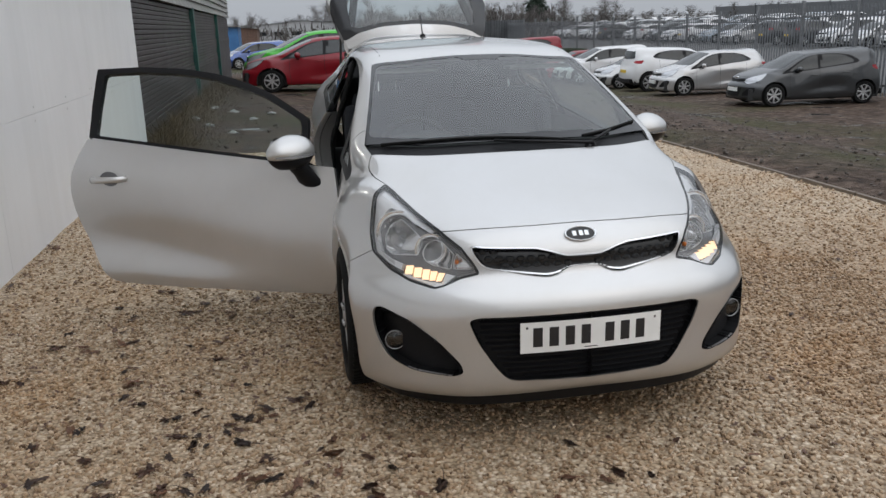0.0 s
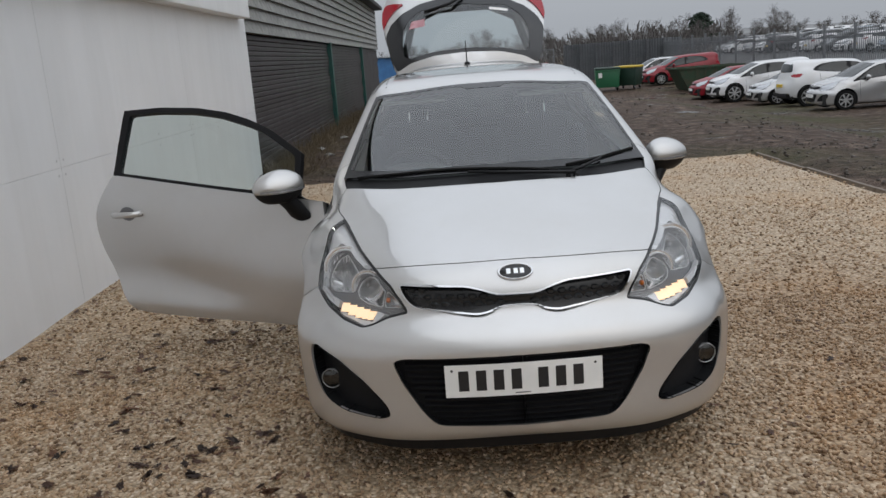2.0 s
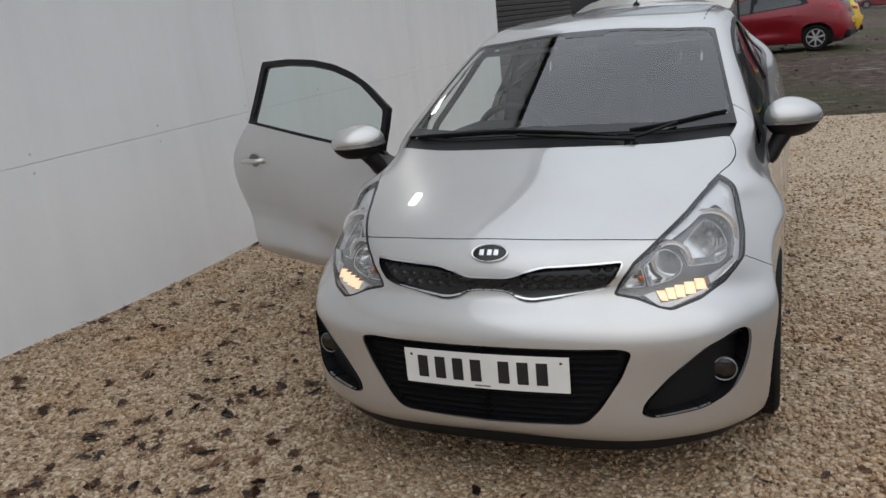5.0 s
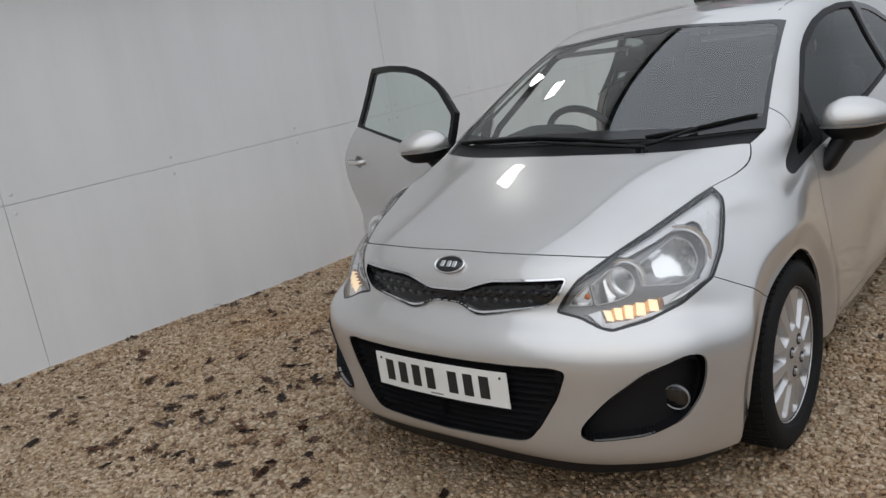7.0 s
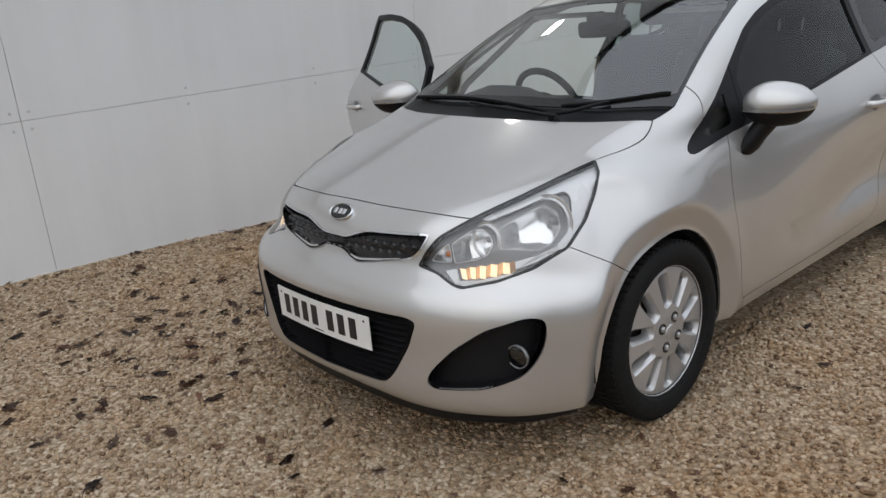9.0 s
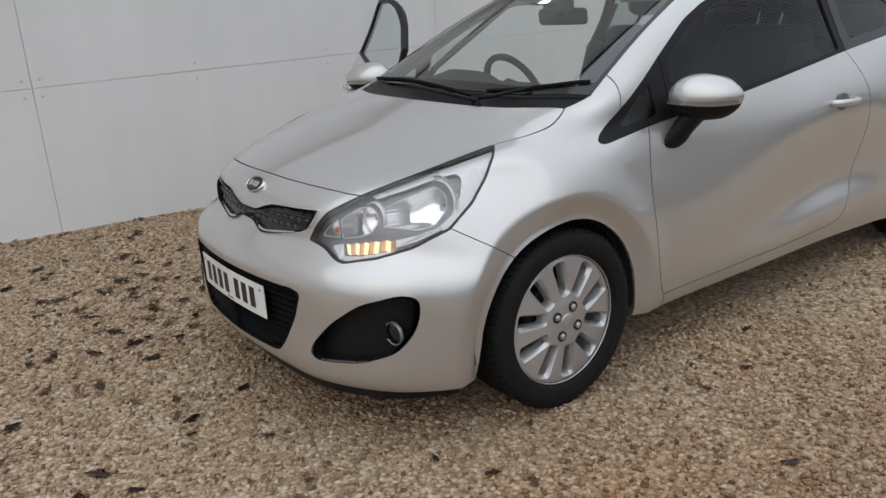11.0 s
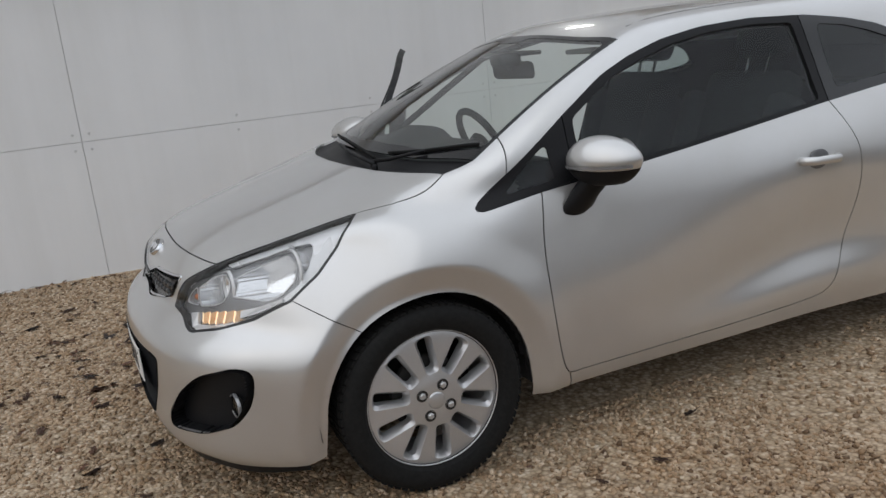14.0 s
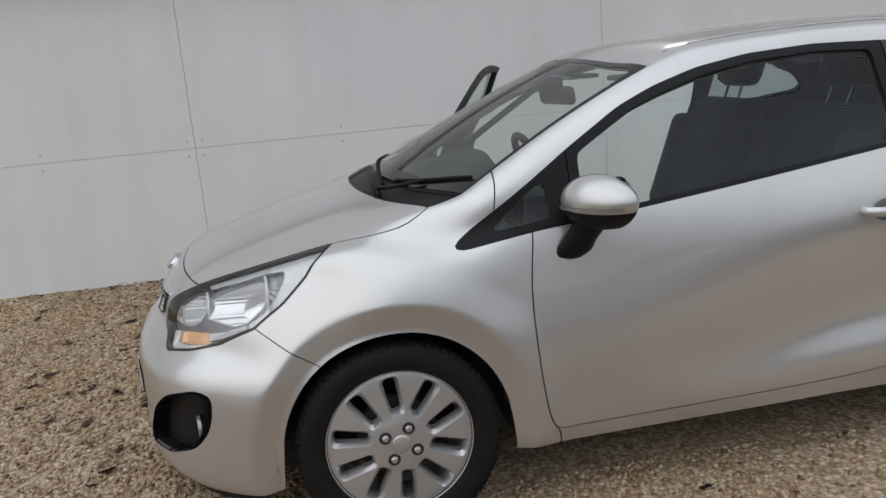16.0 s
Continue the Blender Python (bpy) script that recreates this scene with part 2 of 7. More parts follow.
def browner_stretch(n, l, col):
    """A darker, browner stretch of the gravel beside the car, with a ragged edge."""
    geo = n.new("ShaderNodeNewGeometry")
    sep = n.new("ShaderNodeSeparateXYZ")
    l.new(geo.outputs["Position"], sep.inputs[0])
    rag = noise_tex(n, l, geo.outputs["Position"], 1.6, 5)
    parts_ = []
    for axis, lo_, hi_ in ((0, 0.75, 1.5), (1, 2.4, 1.3)):
        add = n.new("ShaderNodeMath")
        add.operation = 'MULTIPLY_ADD'
        add.inputs[1].default_value = 1.0 if axis == 0 else -1.0
        l.new(rag.outputs[0], add.inputs[0])
        l.new(sep.outputs[axis], add.inputs[2])
        mr = n.new("ShaderNodeMapRange")
        off = 0.5 if axis == 0 else -0.5
        mr.inputs[1].default_value, mr.inputs[2].default_value = lo_ + off, hi_ + off
        l.new(add.outputs[0], mr.inputs[0])
        parts_.append(mr.outputs[0])
    both = n.new("ShaderNodeMath")
    both.operation = 'MULTIPLY'
    l.new(parts_[0], both.inputs[0])
    l.new(parts_[1], both.inputs[1])
    # the incoming colour, darker and browner inside the stretch
    wet = mixed(n, l, 1.0, col, (0.80, 0.74, 0.68), 'MULTIPLY')
    return mixed(n, l, both.outputs[0], col, wet)


def gravel_bed_material():
    m, n, l, bs = material("gravel_bed")
    v = coords(n, l)
    vo = n.new("ShaderNodeTexVoronoi")
    vo.inputs["Scale"].default_value = 55
    l.new(v, vo.inputs["Vector"])
    g = noise_tex(n, l, v, 1.1, 5)
    sep = n.new("ShaderNodeSeparateColor")
    l.new(vo.outputs["Color"], sep.inputs[0])
    col = ramp(n, l, sep.outputs[0], [(0.0, (0.30, 0.222, 0.14)), (0.35, (0.43, 0.33, 0.22)), (0.7, (0.53, 0.42, 0.295)), (1.0, (0.62, 0.52, 0.40))])
    # shade of the gaps between stones, put into the colour
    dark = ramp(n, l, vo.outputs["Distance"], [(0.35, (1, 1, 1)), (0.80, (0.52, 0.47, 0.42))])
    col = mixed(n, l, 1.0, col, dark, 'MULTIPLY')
    rust = ramp(n, l, g.outputs[0], [(0.5, (1, 1, 1)), (0.72, (1.0, 0.90, 0.78))])
    l.new(browner_stretch(n, l, mixed(n, l, 1.0, col, rust, 'MULTIPLY')), bs.inputs["Base Color"])
    bs.inputs["Roughness"].default_value = 0.7
    inv = n.new("ShaderNodeMath")
    inv.operation = 'SUBTRACT'
    inv.inputs[0].default_value = 1
    l.new(vo.outputs["Distance"], inv.inputs[1])
    bump(n, l, bs, inv.outputs[0], 0.6, 0.010)
    return m


def pebble_material():
    m, n, l, bs = material("limestone_chips")
    geo = n.new("ShaderNodeNewGeometry")
    col = ramp(n, l, geo.outputs["Random Per Island"], [(0.0, (0.140, 0.086, 0.051)), (0.12, (0.283, 0.190, 0.117)), (0.45, (0.436, 0.308, 0.194)), (0.8, (0.533, 0.400, 0.274)), (1.0, (0.680, 0.565, 0.440))])
    v = coords(n, l)
    f, g = noise_tex(n, l, v, 160, 4), noise_tex(n, l, v, 1.1, 5)
    col = mixed(n, l, 0.45, col, ramp(n, l, f.outputs[0], [(0.3, (0.55, 0.5, 0.42)), (0.7, (1, 1, 1))]), 'MULTIPLY')
    rust = ramp(n, l, g.outputs[0], [(0.5, (1, 1, 1)), (0.72, (1.0, 0.90, 0.78))])
    l.new(browner_stretch(n, l, mixed(n, l, 1.0, col, rust, 'MULTIPLY')), bs.inputs["Base Color"])
    bs.inputs["Roughness"].default_value = 0.6
    bs.inputs["Specular IOR Level"].default_value = 0.3
    bump(n, l, bs, f.outputs[0], 0.3, 0.003)
    return m


MUD = yard_material()
GRAVEL = gravel_bed_material()
PEBBLE = pebble_material()


def sheet(name, xs, ys, zf, mat, label):
    bm = bmesh.new()
    g = [[bm.verts.new((x, y, zf(x, y))) for x in xs] for y in ys]
    for a, b in zip(g, g[1:]):
        for i in range(len(xs) - 1):
            bm.faces.new((a[i], a[i + 1], b[i + 1], b[i]))
    return tagged(part(name, bm, mat, smooth=True), label, name, kind="structure")


far = [-900, -400, -180, -90, -50, -30, -20]
near_x = [-19 + i * 1.0 for i in range(16)] + [-3 + i * 0.3 for i in range(1, 61)] + [15 + i for i in range(1, 20)]
near_y = [-19 + i * 1.0 for i in range(18)] + [-1 + i * 0.3 for i in range(1, 101)] + [29 + i for i in range(1, 26)]
gx = far + near_x + [40, 60, 100, 200, 400, 900]
gy = far + near_y + [60, 75, 100, 150, 250, 450, 900]


def yard_height(x, y):
    on_pad = -2.9 < x < 3.9 and y < 7.6
    rough = 0.05 * noise.noise((x * 0.5, y * 0.5, 3.0)) + 0.05 * noise.noise((x * 1.1, y * 1.1, 8.0)) + 0.03 * noise.noise((x * 2.9, y * 2.3, 5.0))
    return ground_z(x, y) - (0.09 if on_pad else 0.03) + (0 if on_pad else 0.6 * rough)


sheet("ground", gx, gy, yard_height, MUD, "wet brown muddy yard with puddles, ruts and moss")


def pad_height(x, y):
    return ground_z(x, y) + 0.012 * noise.noise((x * 1.3, y * 1.3, 0)) - 0.008


def pad_edge_x(y):
    return 3.86 + 0.05 * noise.noise((0, y * 0.9, 1)) - (y - 2.0) * 0.012


bm = bmesh.new()
rows = []
ny = 150
for j in range(ny + 1):
    y = -9 + (7.35 + 9) * j / ny
    row = []
    for i in range(61):
        e = pad_edge_x(y)
        x = -2.83 + (e + 2.83) * i / 60
        yy = y + (0.10 * (2.0 - x) if j == ny else 0) * 0.6
        edge = smooth01((e - x) / 0.12) * (0 if j == ny else 1)
        row.append(bm.verts.new((x, yy, pad_height(x, y) * edge - 0.07 * (1 - edge))))
    rows.append(row)
for a, b in zip(rows, rows[1:]):
    for i in range(60):
        bm.faces.new((a[i], a[i + 1], b[i + 1], b[i]))
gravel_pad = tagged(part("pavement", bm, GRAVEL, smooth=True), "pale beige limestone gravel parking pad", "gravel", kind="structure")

# timber edging along the pad
WET_WOOD = grained("wet_edging", (0.13, 0.10, 0.075), (0.22, 0.18, 0.14), 30, 0.7)
bm = bmesh.new()
for j in range(22):
    y0, y1 = -9 + j * 0.74, -9 + (j + 1) * 0.74 - 0.004
    x = pad_edge_x((y0 + y1) / 2) + 0.01
    box(bm, (x - 0.02, y0, -0.08), (x + 0.02, y1, -0.012 + 0.008 * random.random()), 0.004)
tagged(part("trim", bm, WET_WOOD), "dark wet timber board edging the gravel", "edging", kind="structure")


# ---- the white wall and the shuttered unit ----
def panel_material():
    m, n, l, bs = material("white_cladding")
    v = coords(n, l)
    a, b = noise_tex(n, l, v, 0.7, 6), noise_tex(n, l, v, 25, 5)
    sm = n.new("ShaderNodeMapping")
    sm.inputs["Scale"].default_value = (1, 3.0, 0.25)
    l.new(v, sm.inputs[0])
    s = noise_tex(n, l, sm.outputs[0], 1.5, 6)
    c = ramp(n, l, a.outputs[0], [(0.3, (0.72, 0.725, 0.73)), (0.7, (0.79, 0.79, 0.79))])
    c = mixed(n, l, 0.5, c, ramp(n, l, s.outputs[0], [(0.3, (0.9, 0.895, 0.88)), (0.6, (1, 1, 1))]), 'MULTIPLY')
    l.new(c, bs.inputs["Base Color"])
    bs.inputs["Roughness"].default_value = 0.42
    bump(n, l, bs, b.outputs[0], 0.06, 0.002)
    return m


WHITE = panel_material()
FIBRE = grained("weathered_cladding", (0.20, 0.20, 0.19), (0.36, 0.36, 0.34), 9, 0.8, bumps=0.3)
SHUTTER = grained("shutter_steel", (0.030, 0.024, 0.023), (0.060, 0.050, 0.046), 14, 0.55, 0.2)
POST_GREEN = grained("green_post", (0.01, 0.06, 0.05), (0.02, 0.10, 0.085), 20, 0.5)
DARK_GAP = grained("dark_gap", (0.02, 0.02, 0.02), (0.03, 0.03, 0.03), 20, 0.9)
STEEL = grained("galvanised", (0.28, 0.29, 0.30), (0.40, 0.41, 0.42), 25, 0.5, 0.5)

WX = -2.8
SEAL_GREY = grained("grey_sealant", (0.58, 0.58, 0.58), (0.66, 0.66, 0.65), 20, 0.7)
wall = tagged(part("wall_white", boxed((WX - 0.35, -18, -0.3), (WX - 0.010, 8.1, 2.75)), SEAL_GREY), "long white panelled wall beside the gravel", "wall", kind="structure")
seams = [8.1 - 2.97 * i for i in range(9)]
for i, (y1, y0) in enumerate(zip(seams, seams[1:])):
    for z0, z1 in ((-0.12, 0.9450), (0.9475, 2.75)):
        bm = boxed((WX - 0.010, y0 + 0.0015, z0), (WX, y1 - 0.0015, z1), 0.001)
        part("panel", bm, WHITE, wall)
bm0 = bmesh.new()
turned(bm0, [(0.0001, 0.004), (0.006, 0.0035), (0.009, 0.001), (0.009, 0.0)], 10, pose(0, 0, 0, 0, 90, 0))
bolt_mesh = None
for y1, y0 in zip(seams, seams[1:]):
    for y in (y0 + 0.05, y0 + 1.0, y0 + 1.98, y1 - 0.05):
        for z in (0.895, 0.995):
            if bolt_mesh is None:
                b = part("bolt", bm0, SEAL_GREY, wall)
                bolt_mesh = b.data
            else:
                b = new("bolt", bolt_mesh)
                b.parent = wall
            b.location = (WX, y, z)
# fascia above
fascia = tagged(part("fascia", boxed((WX - 0.35, -18, 2.16), (WX + 0.16, 7.75, 6.5), 0.01), WHITE), "white boxed fascia over the panelled wall", "fascia", kind="structure")
# dark gutter along the eaves, seen mirrored in the windscreen
bm = bmesh.new()
prof = [(0.0, 6.5), (.10, 6.5), (.17, 6.52), (.18, 6.61), (.16, 6.61), (.15, 6.54), (.0, 6.54)]
ends = [[bm.verts.new((WX + .10 + a, yy, b)) for a, b in prof] for yy in (-18, 7.9)]
for k in range(len(prof)):
    j = (k + 1) % len(prof)
    bm.faces.new((ends[0][k], ends[0][j], ends[1][j], ends[1][k]))
bm.faces.new(ends[0][::-1])
bm.faces.new(ends[1])
bmesh.ops.recalc_face_normals(bm, faces=bm.faces)
part("gutter", bm, DARK_GAP, fascia, "dark eaves gutter")

SX = -2.95
shed = tagged(part("wall_shed", boxed((SX - 8, 8.1, -0.8), (SX - 0.12, 34, 2.05)), DARK_GAP), "old industrial unit with closed dark roller shutters", "building", kind="structure")
bays = [(8.12, 17.6), (17.85, 26), (26.2, 34)]
for y0, y1 in bays:
    bm = bmesh.new()
    z = -0.5
    while z < 2.0:
        box(bm, (SX - 0.1, y0, z), (SX - 0.03 + 0.012 * math.sin(z * 70), y1, z + 0.072), 0.012)
        z += 0.076
    part("shutter", bm, SHUTTER, shed, "dark brown slatted roller shutter")
for y in (17.72, 26.1):
    part("post", boxed((SX - 0.1, y - 0.12, -0.6), (SX + 0.06, y + 0.12, 2.05), 0.01), POST_GREEN, shed, "dark green steel post")
for k in range(9):
    z = 2.03 + 0.19 * k
    bm = bmesh.new()
    vs = box(bm, (SX - 0.06, 7.76, z), (SX + 0.05, 34.1, z + 0.2))
    for v in vs:
        if v.co.x > SX and v.co.z > z + 0.1:
            v.co.x -= 0.06
    part("board", bm, FIBRE, shed, "weathered grey shiplap board")
part("roof", boxed((SX - 8, 7.76, 3.7), (SX + 0.35, 34.2, 3.85), 0.02), DARK_METAL, shed, "dark roof edge")

# floodlight on the fascia, alight
flood_root = empty("floodlight", pose(WX + .17, 2.45, 3.05))
tagged(flood_root, "small lit floodlight fixed high on the white fascia", "lamp")
part("bracket", boxed((-.012, -.05, -.03), (.06, .05, .03), .004), DARK_METAL, flood_root)
tilt_ = pose(.12, 0, -.02, 0, 128, 0)
part("casing", boxed((-.09, -.17, -.05), (.09, .17, .03), .012, tilt_), DARK_METAL, flood_root, "dark lamp casing")
part("lens", boxed((-.08, -.155, .031), (.08, .155, .036), .002, tilt_), glow("flood_glow", (1.0, 1.0, 0.95), 14.0), flood_root, "glowing lamp face")


# ---- the silver hatchback: body surface ----
# columns run from the centre line (0) over bonnet edge / pillar / roof rail (3) to the shoulder (5)
TOP = [
    [(0, -.690, .712), (.22, -.675, .716), (.40, -.635, .716), (.54, -.560, .702), (.65, -.460, .692), (.727, -.345, .685)],
    [(0, -.600, .797), (.21, -.585, .797), (.38, -.552, .792), (.51, -.485, .787), (.61, -.385, .785), (.700, -.240, .782)],
    [(0, -.400, .868), (.21, -.390, .866), (.40, -.360, .855), (.55, -.310, .840), (.665, -.220, .834), (.758, -.100, .797)],
    [(0, -.150, .930), (.22, -.145, .928), (.43, -.130, .912), (.60, -.100, .890), (.706, -.040, .876), (.796, .030, .806)],
    [(0, .020, .972), (.22, .035, .970), (.45, .090, .962), (.655, .180, .958), (.725, .220, .878), (.785, .250, .808)],
    [(0, .120, 1.010), (.22, .135, 1.007), (.46, .200, 1.000), (.690, .330, 1.000), (.728, .400, .935), (.762, .470, .866)],
    [(0, .450, 1.180), (.21, .470, 1.176), (.42, .530, 1.164), (.622, .650, 1.172), (.700, .700, 1.040), (.768, .750, .895)],
    [(0, .860, 1.347), (.20, .875, 1.344), (.40, .915, 1.331), (.578, .990, 1.302), (.672, 1.000, 1.130), (.772, 1.020, .925)],
    [(0, 1.150, 1.399), (.20, 1.150, 1.396), (.40, 1.170, 1.383), (.570, 1.260, 1.349), (.666, 1.280, 1.165), (.766, 1.300, .955)],
    [(0, 1.750, 1.427), (.20, 1.750, 1.424), (.40, 1.750, 1.409), (.560, 1.750, 1.362), (.650, 1.750, 1.190), (.752, 1.750, 1.000)],
    [(0, 2.350, 1.421), (.20, 2.350, 1.418), (.39, 2.350, 1.401), (.540, 2.330, 1.334), (.640, 2.310, 1.180), (.748, 2.300, 1.040)],
    [(0, 2.800, 1.396), (.19, 2.800, 1.392), (.37, 2.790, 1.370), (.520, 2.760, 1.278), (.645, 2.730, 1.160), (.757, 2.700, 1.060)],
    [(0, 3.080, 1.000), (.20, 3.080, 1.000), (.42, 3.060, .990), (.590, 3.020, .970), (.680, 2.990, .955), (.742, 2.930, .940)],
]
FRONT = [  # rows below the nose edge, columns 0 to 5
    [(0, -.708, .636), (.22, -.694, .636), (.40, -.656, .632), (.555, -.588, .622), (.675, -.485, .612), (.765, -.350, .600)],
    [(0, -.788, .560), (.22, -.774, .560), (.41, -.738, .555), (.580, -.665, .548), (.715, -.545, .538), (.805, -.365, .525)],
    [(0, -.792, .400), (.22, -.780, .400), (.42, -.745, .400), (.585, -.675, .395), (.720, -.555, .388), (.808, -.375, .380)],
    [(0, -.788, .265), (.22, -.778, .265), (.42, -.748, .265), (.580, -.680, .260), (.710, -.570, .255), (.790, -.400, .250)],
    [(0, -.745, .205), (.22, -.738, .202), (.42, -.712, .200), (.565, -.645, .196), (.690, -.545, .192), (.770, -.400, .190)],
]
SIDE = [  # rows below the shoulder at the stations between the corners
    [(.785, -.250, .645), (.830, -.255, .530), (.836, -.265, .400), (.820, -.275, .270), (.800, -.280, .200)],
    [(.828, -.115, .660), (.856, -.120, .540), (.858, -.120, .400), (.842, -.120, .270), (.812, -.120, .200)],
    [(.842, .030, .675), (.862, .030, .550), (.862, .030, .400), (.846, .030, .270), (.816, .030, .200)],
    [(.815, .250, .680), (.838, .250, .550), (.845, .250, .400), (.836, .250, .270), (.800, .250, .200)],
    [(.792, .470, .720), (.816, .470, .560), (.822, .470, .400), (.815, .470, .265), (.794, .470, .206)],
    [(.799, .750, .745), (.822, .750, .575), (.824, .750, .400), (.818, .750, .285), (.794, .750, .208)],
    [(.812, 1.020, .770), (.825, 1.020, .590), (.813, 1.020, .420), (.819, 1.020, .302), (.794, 1.020, .208)],
    [(.824, 1.300, .795), (.822, 1.300, .610), (.800, 1.300, .445), (.822, 1.300, .325), (.794, 1.300, .208)],
    [(.833, 1.750, .830), (.820, 1.750, .630), (.800, 1.750, .475), (.830, 1.750, .350), (.797, 1.750, .208)],
    [(.832, 2.300, .835), (.858, 2.300, .640), (.860, 2.300, .460), (.845, 2.300, .300), (.815, 2.300, .200)],
    [(.820, 2.720, .850), (.850, 2.720, .650), (.846, 2.730, .460), (.830, 2.730, .310), (.805, 2.730, .210)],
]
REAR = [
    [(0, 3.130, .820), (.20, 3.130, .820), (.42, 3.115, .820), (.590, 3.080, .820), (.700, 3.040, .820), (.785, 2.960, .820)],
    [(0, 3.200, .640), (.20, 3.200, .640), (.42, 3.185, .640), (.590, 3.140, .640), (.715, 3.080, .640), (.810, 2.980, .645)],
    [(0, 3.220, .460), (.20, 3.215, .460), (.42, 3.200, .460), (.590, 3.160, .460), (.715, 3.095, .460), (.802, 2.990, .460)],
    [(0, 3.200, .320), (.20, 3.195, .320), (.42, 3.180, .320), (.580, 3.140, .320), (.700, 3.080, .320), (.785, 2.980, .320)],
    [(0, 3.140, .240), (.20, 3.135, .240), (.42, 3.120, .240), (.570, 3.090, .240), (.680, 3.040, .240), (.760, 2.950, .240)],
]


def cage():
    """The control mesh of both halves and the places that its limit surface shall pass."""
    vs, index, faces = [], {}, []

    def vid(p):
        k = tuple(round(c, 4) for c in p)
        if k not in index:
            index[k] = len(vs)
            vs.append(p)
        return index[k]
    for s in (1, -1):
        def q(*p):
            ids = [vid((s * x, y, z)) for x, y, z in p]
            faces.append(ids if s > 0 else ids[::-1])
        for a, b in zip(TOP, TOP[1:]):
            for j in range(5):
                q(a[j], a[j + 1], b[j + 1], b[j])
        ring = [list(c) for c in zip(TOP[0], *FRONT)]
        ring += [[TOP[i + 1][5], *SIDE[i]] for i in range(11)]
        ring += [list(c) for c in zip(TOP[12], *REAR)][::-1]
        for a, b in zip(ring, ring[1:]):
            for k in range(5):
                q(a[k], a[k + 1], b[k + 1], b[k])
    v, f = np.array(vs), faces
    n = len(v)
    edges = {}
    for q4 in f:
        for a, b in zip(q4, q4[1:] + q4[:1]):
            edges.setdefault((min(a, b), max(a, b)), []).append(1)
    lim = np.zeros((n, n))
    border = {}
    for (a, b), c in edges.items():
        if len(c) == 1:
            border.setdefault(a, []).append(b)
            border.setdefault(b, []).append(a)
    ne, nf = [[] for _ in range(n)], [[] for _ in range(n)]
    for a, b in edges:
        ne[a].append(b)
        ne[b].append(a)
    for q4 in f:
        for k in range(4):
            nf[q4[k]].append(q4[(k + 2) % 4])
    for i in range(n):
        if i in border:
            lim[i, i] = 4 / 6
            for b in border[i]:
                lim[i, b] += 1 / 6
        else:
            k = len(ne[i])
            lim[i, i] = k * k / (k * (k + 5))
            for b in ne[i]:
                lim[i, b] += 4 / (k * (k + 5))
            for b in nf[i]:
                lim[i, b] += 1 / (k * (k + 5))
    ctrl = v.copy()
    for _ in range(6):
        ctrl += 0.85 * (v - lim @ ctrl)
    return ctrl, f


def body_surface(levels=4):
    v, f = cage()
    me = bpy.data.meshes.new("cage")
    me.from_pydata([tuple(p) for p in v], [], f)
    ob = bpy.data.objects.new("cage", me)
    scene.collection.objects.link(ob)
    md = ob.modifiers.new("s", 'SUBSURF')
    md.levels = md.render_levels = levels
    dg = bpy.context.evaluated_depsgraph_get()
    out = bpy.data.meshes.new_from_object(ob.evaluated_get(dg))
    bpy.data.objects.remove(ob)
    return out


surface = body_surface()
bm = bmesh.new()
bm.from_mesh(surface)
bmesh.ops.recalc_face_normals(bm, faces=bm.faces)
if sum(f.normal.z for f in bm.faces if f.calc_center_median().z > 1.35) < 0:
    bmesh.ops.reverse_faces(bm, faces=bm.faces)
bmesh.ops.delete(bm, geom=[v for v in bm.verts if v.co.x < -0.0005], context='VERTS')
for v in bm.verts:
    if abs(v.co.x) < 0.002:
        v.co.x = 0.0
bm.normal_update()
VERT = [v.co.copy() for v in bm.verts]
bm.verts.index_update()
FACE = [[v.index for v in f.verts] for f in bm.faces]
for p in VERT:  # flared, slightly turned-in lips round the wheel arches
    for cy in (.01, 2.57):
        r = math.hypot(p.y - cy, p.z - .30)
        if r < .55 and p.z > .1 and p.x > .6:
            t = min(1, (.55 - r) / .125)
            p.x += .010 * t * t * (3 - 2 * t) - .036 * min(1, max(0, (.424 - r) / .070))
NORM = [f.normal.copy() for f in bm.faces]
REGION = [0] * len(FACE)
bm.free()


def inside(poly, u, v):
    c = False
    j = len(poly) - 1
    for i in range(len(poly)):
        (ui, vi), (uj, vj) = poly[i], poly[j]
        if (vi > v) != (vj > v) and u < (uj - ui) * (v - vi) / (vj - vi) + ui:
            c = not c
        j = i
    return c


VIEWS = {"side": ((0, 1, 0), (0, 0, 1), (1, 0, 0)), "top": ((1, 0, 0), (0, 1, 0), (0, 0, 1)), "front": ((1, 0, 0), (0, 0, 1), (0, -1, 0)),
         "rear": ((-1, 0, 0), (0, 0, 1), (0, 1, 0))}
dd = Vector((0.62, -0.66, 0.42)).normalized()
uu = Vector((0.66, 0.62, 0)).normalized()
VIEWS["lamp"] = (tuple(uu), tuple(dd.cross(uu)), tuple(dd))
dd = Vector((0.52, -0.85, 0)).normalized()
uu = Vector((0.85, 0.52, 0)).normalized()
VIEWS["fog"] = (tuple(uu), (0, 0, 1), tuple(dd))


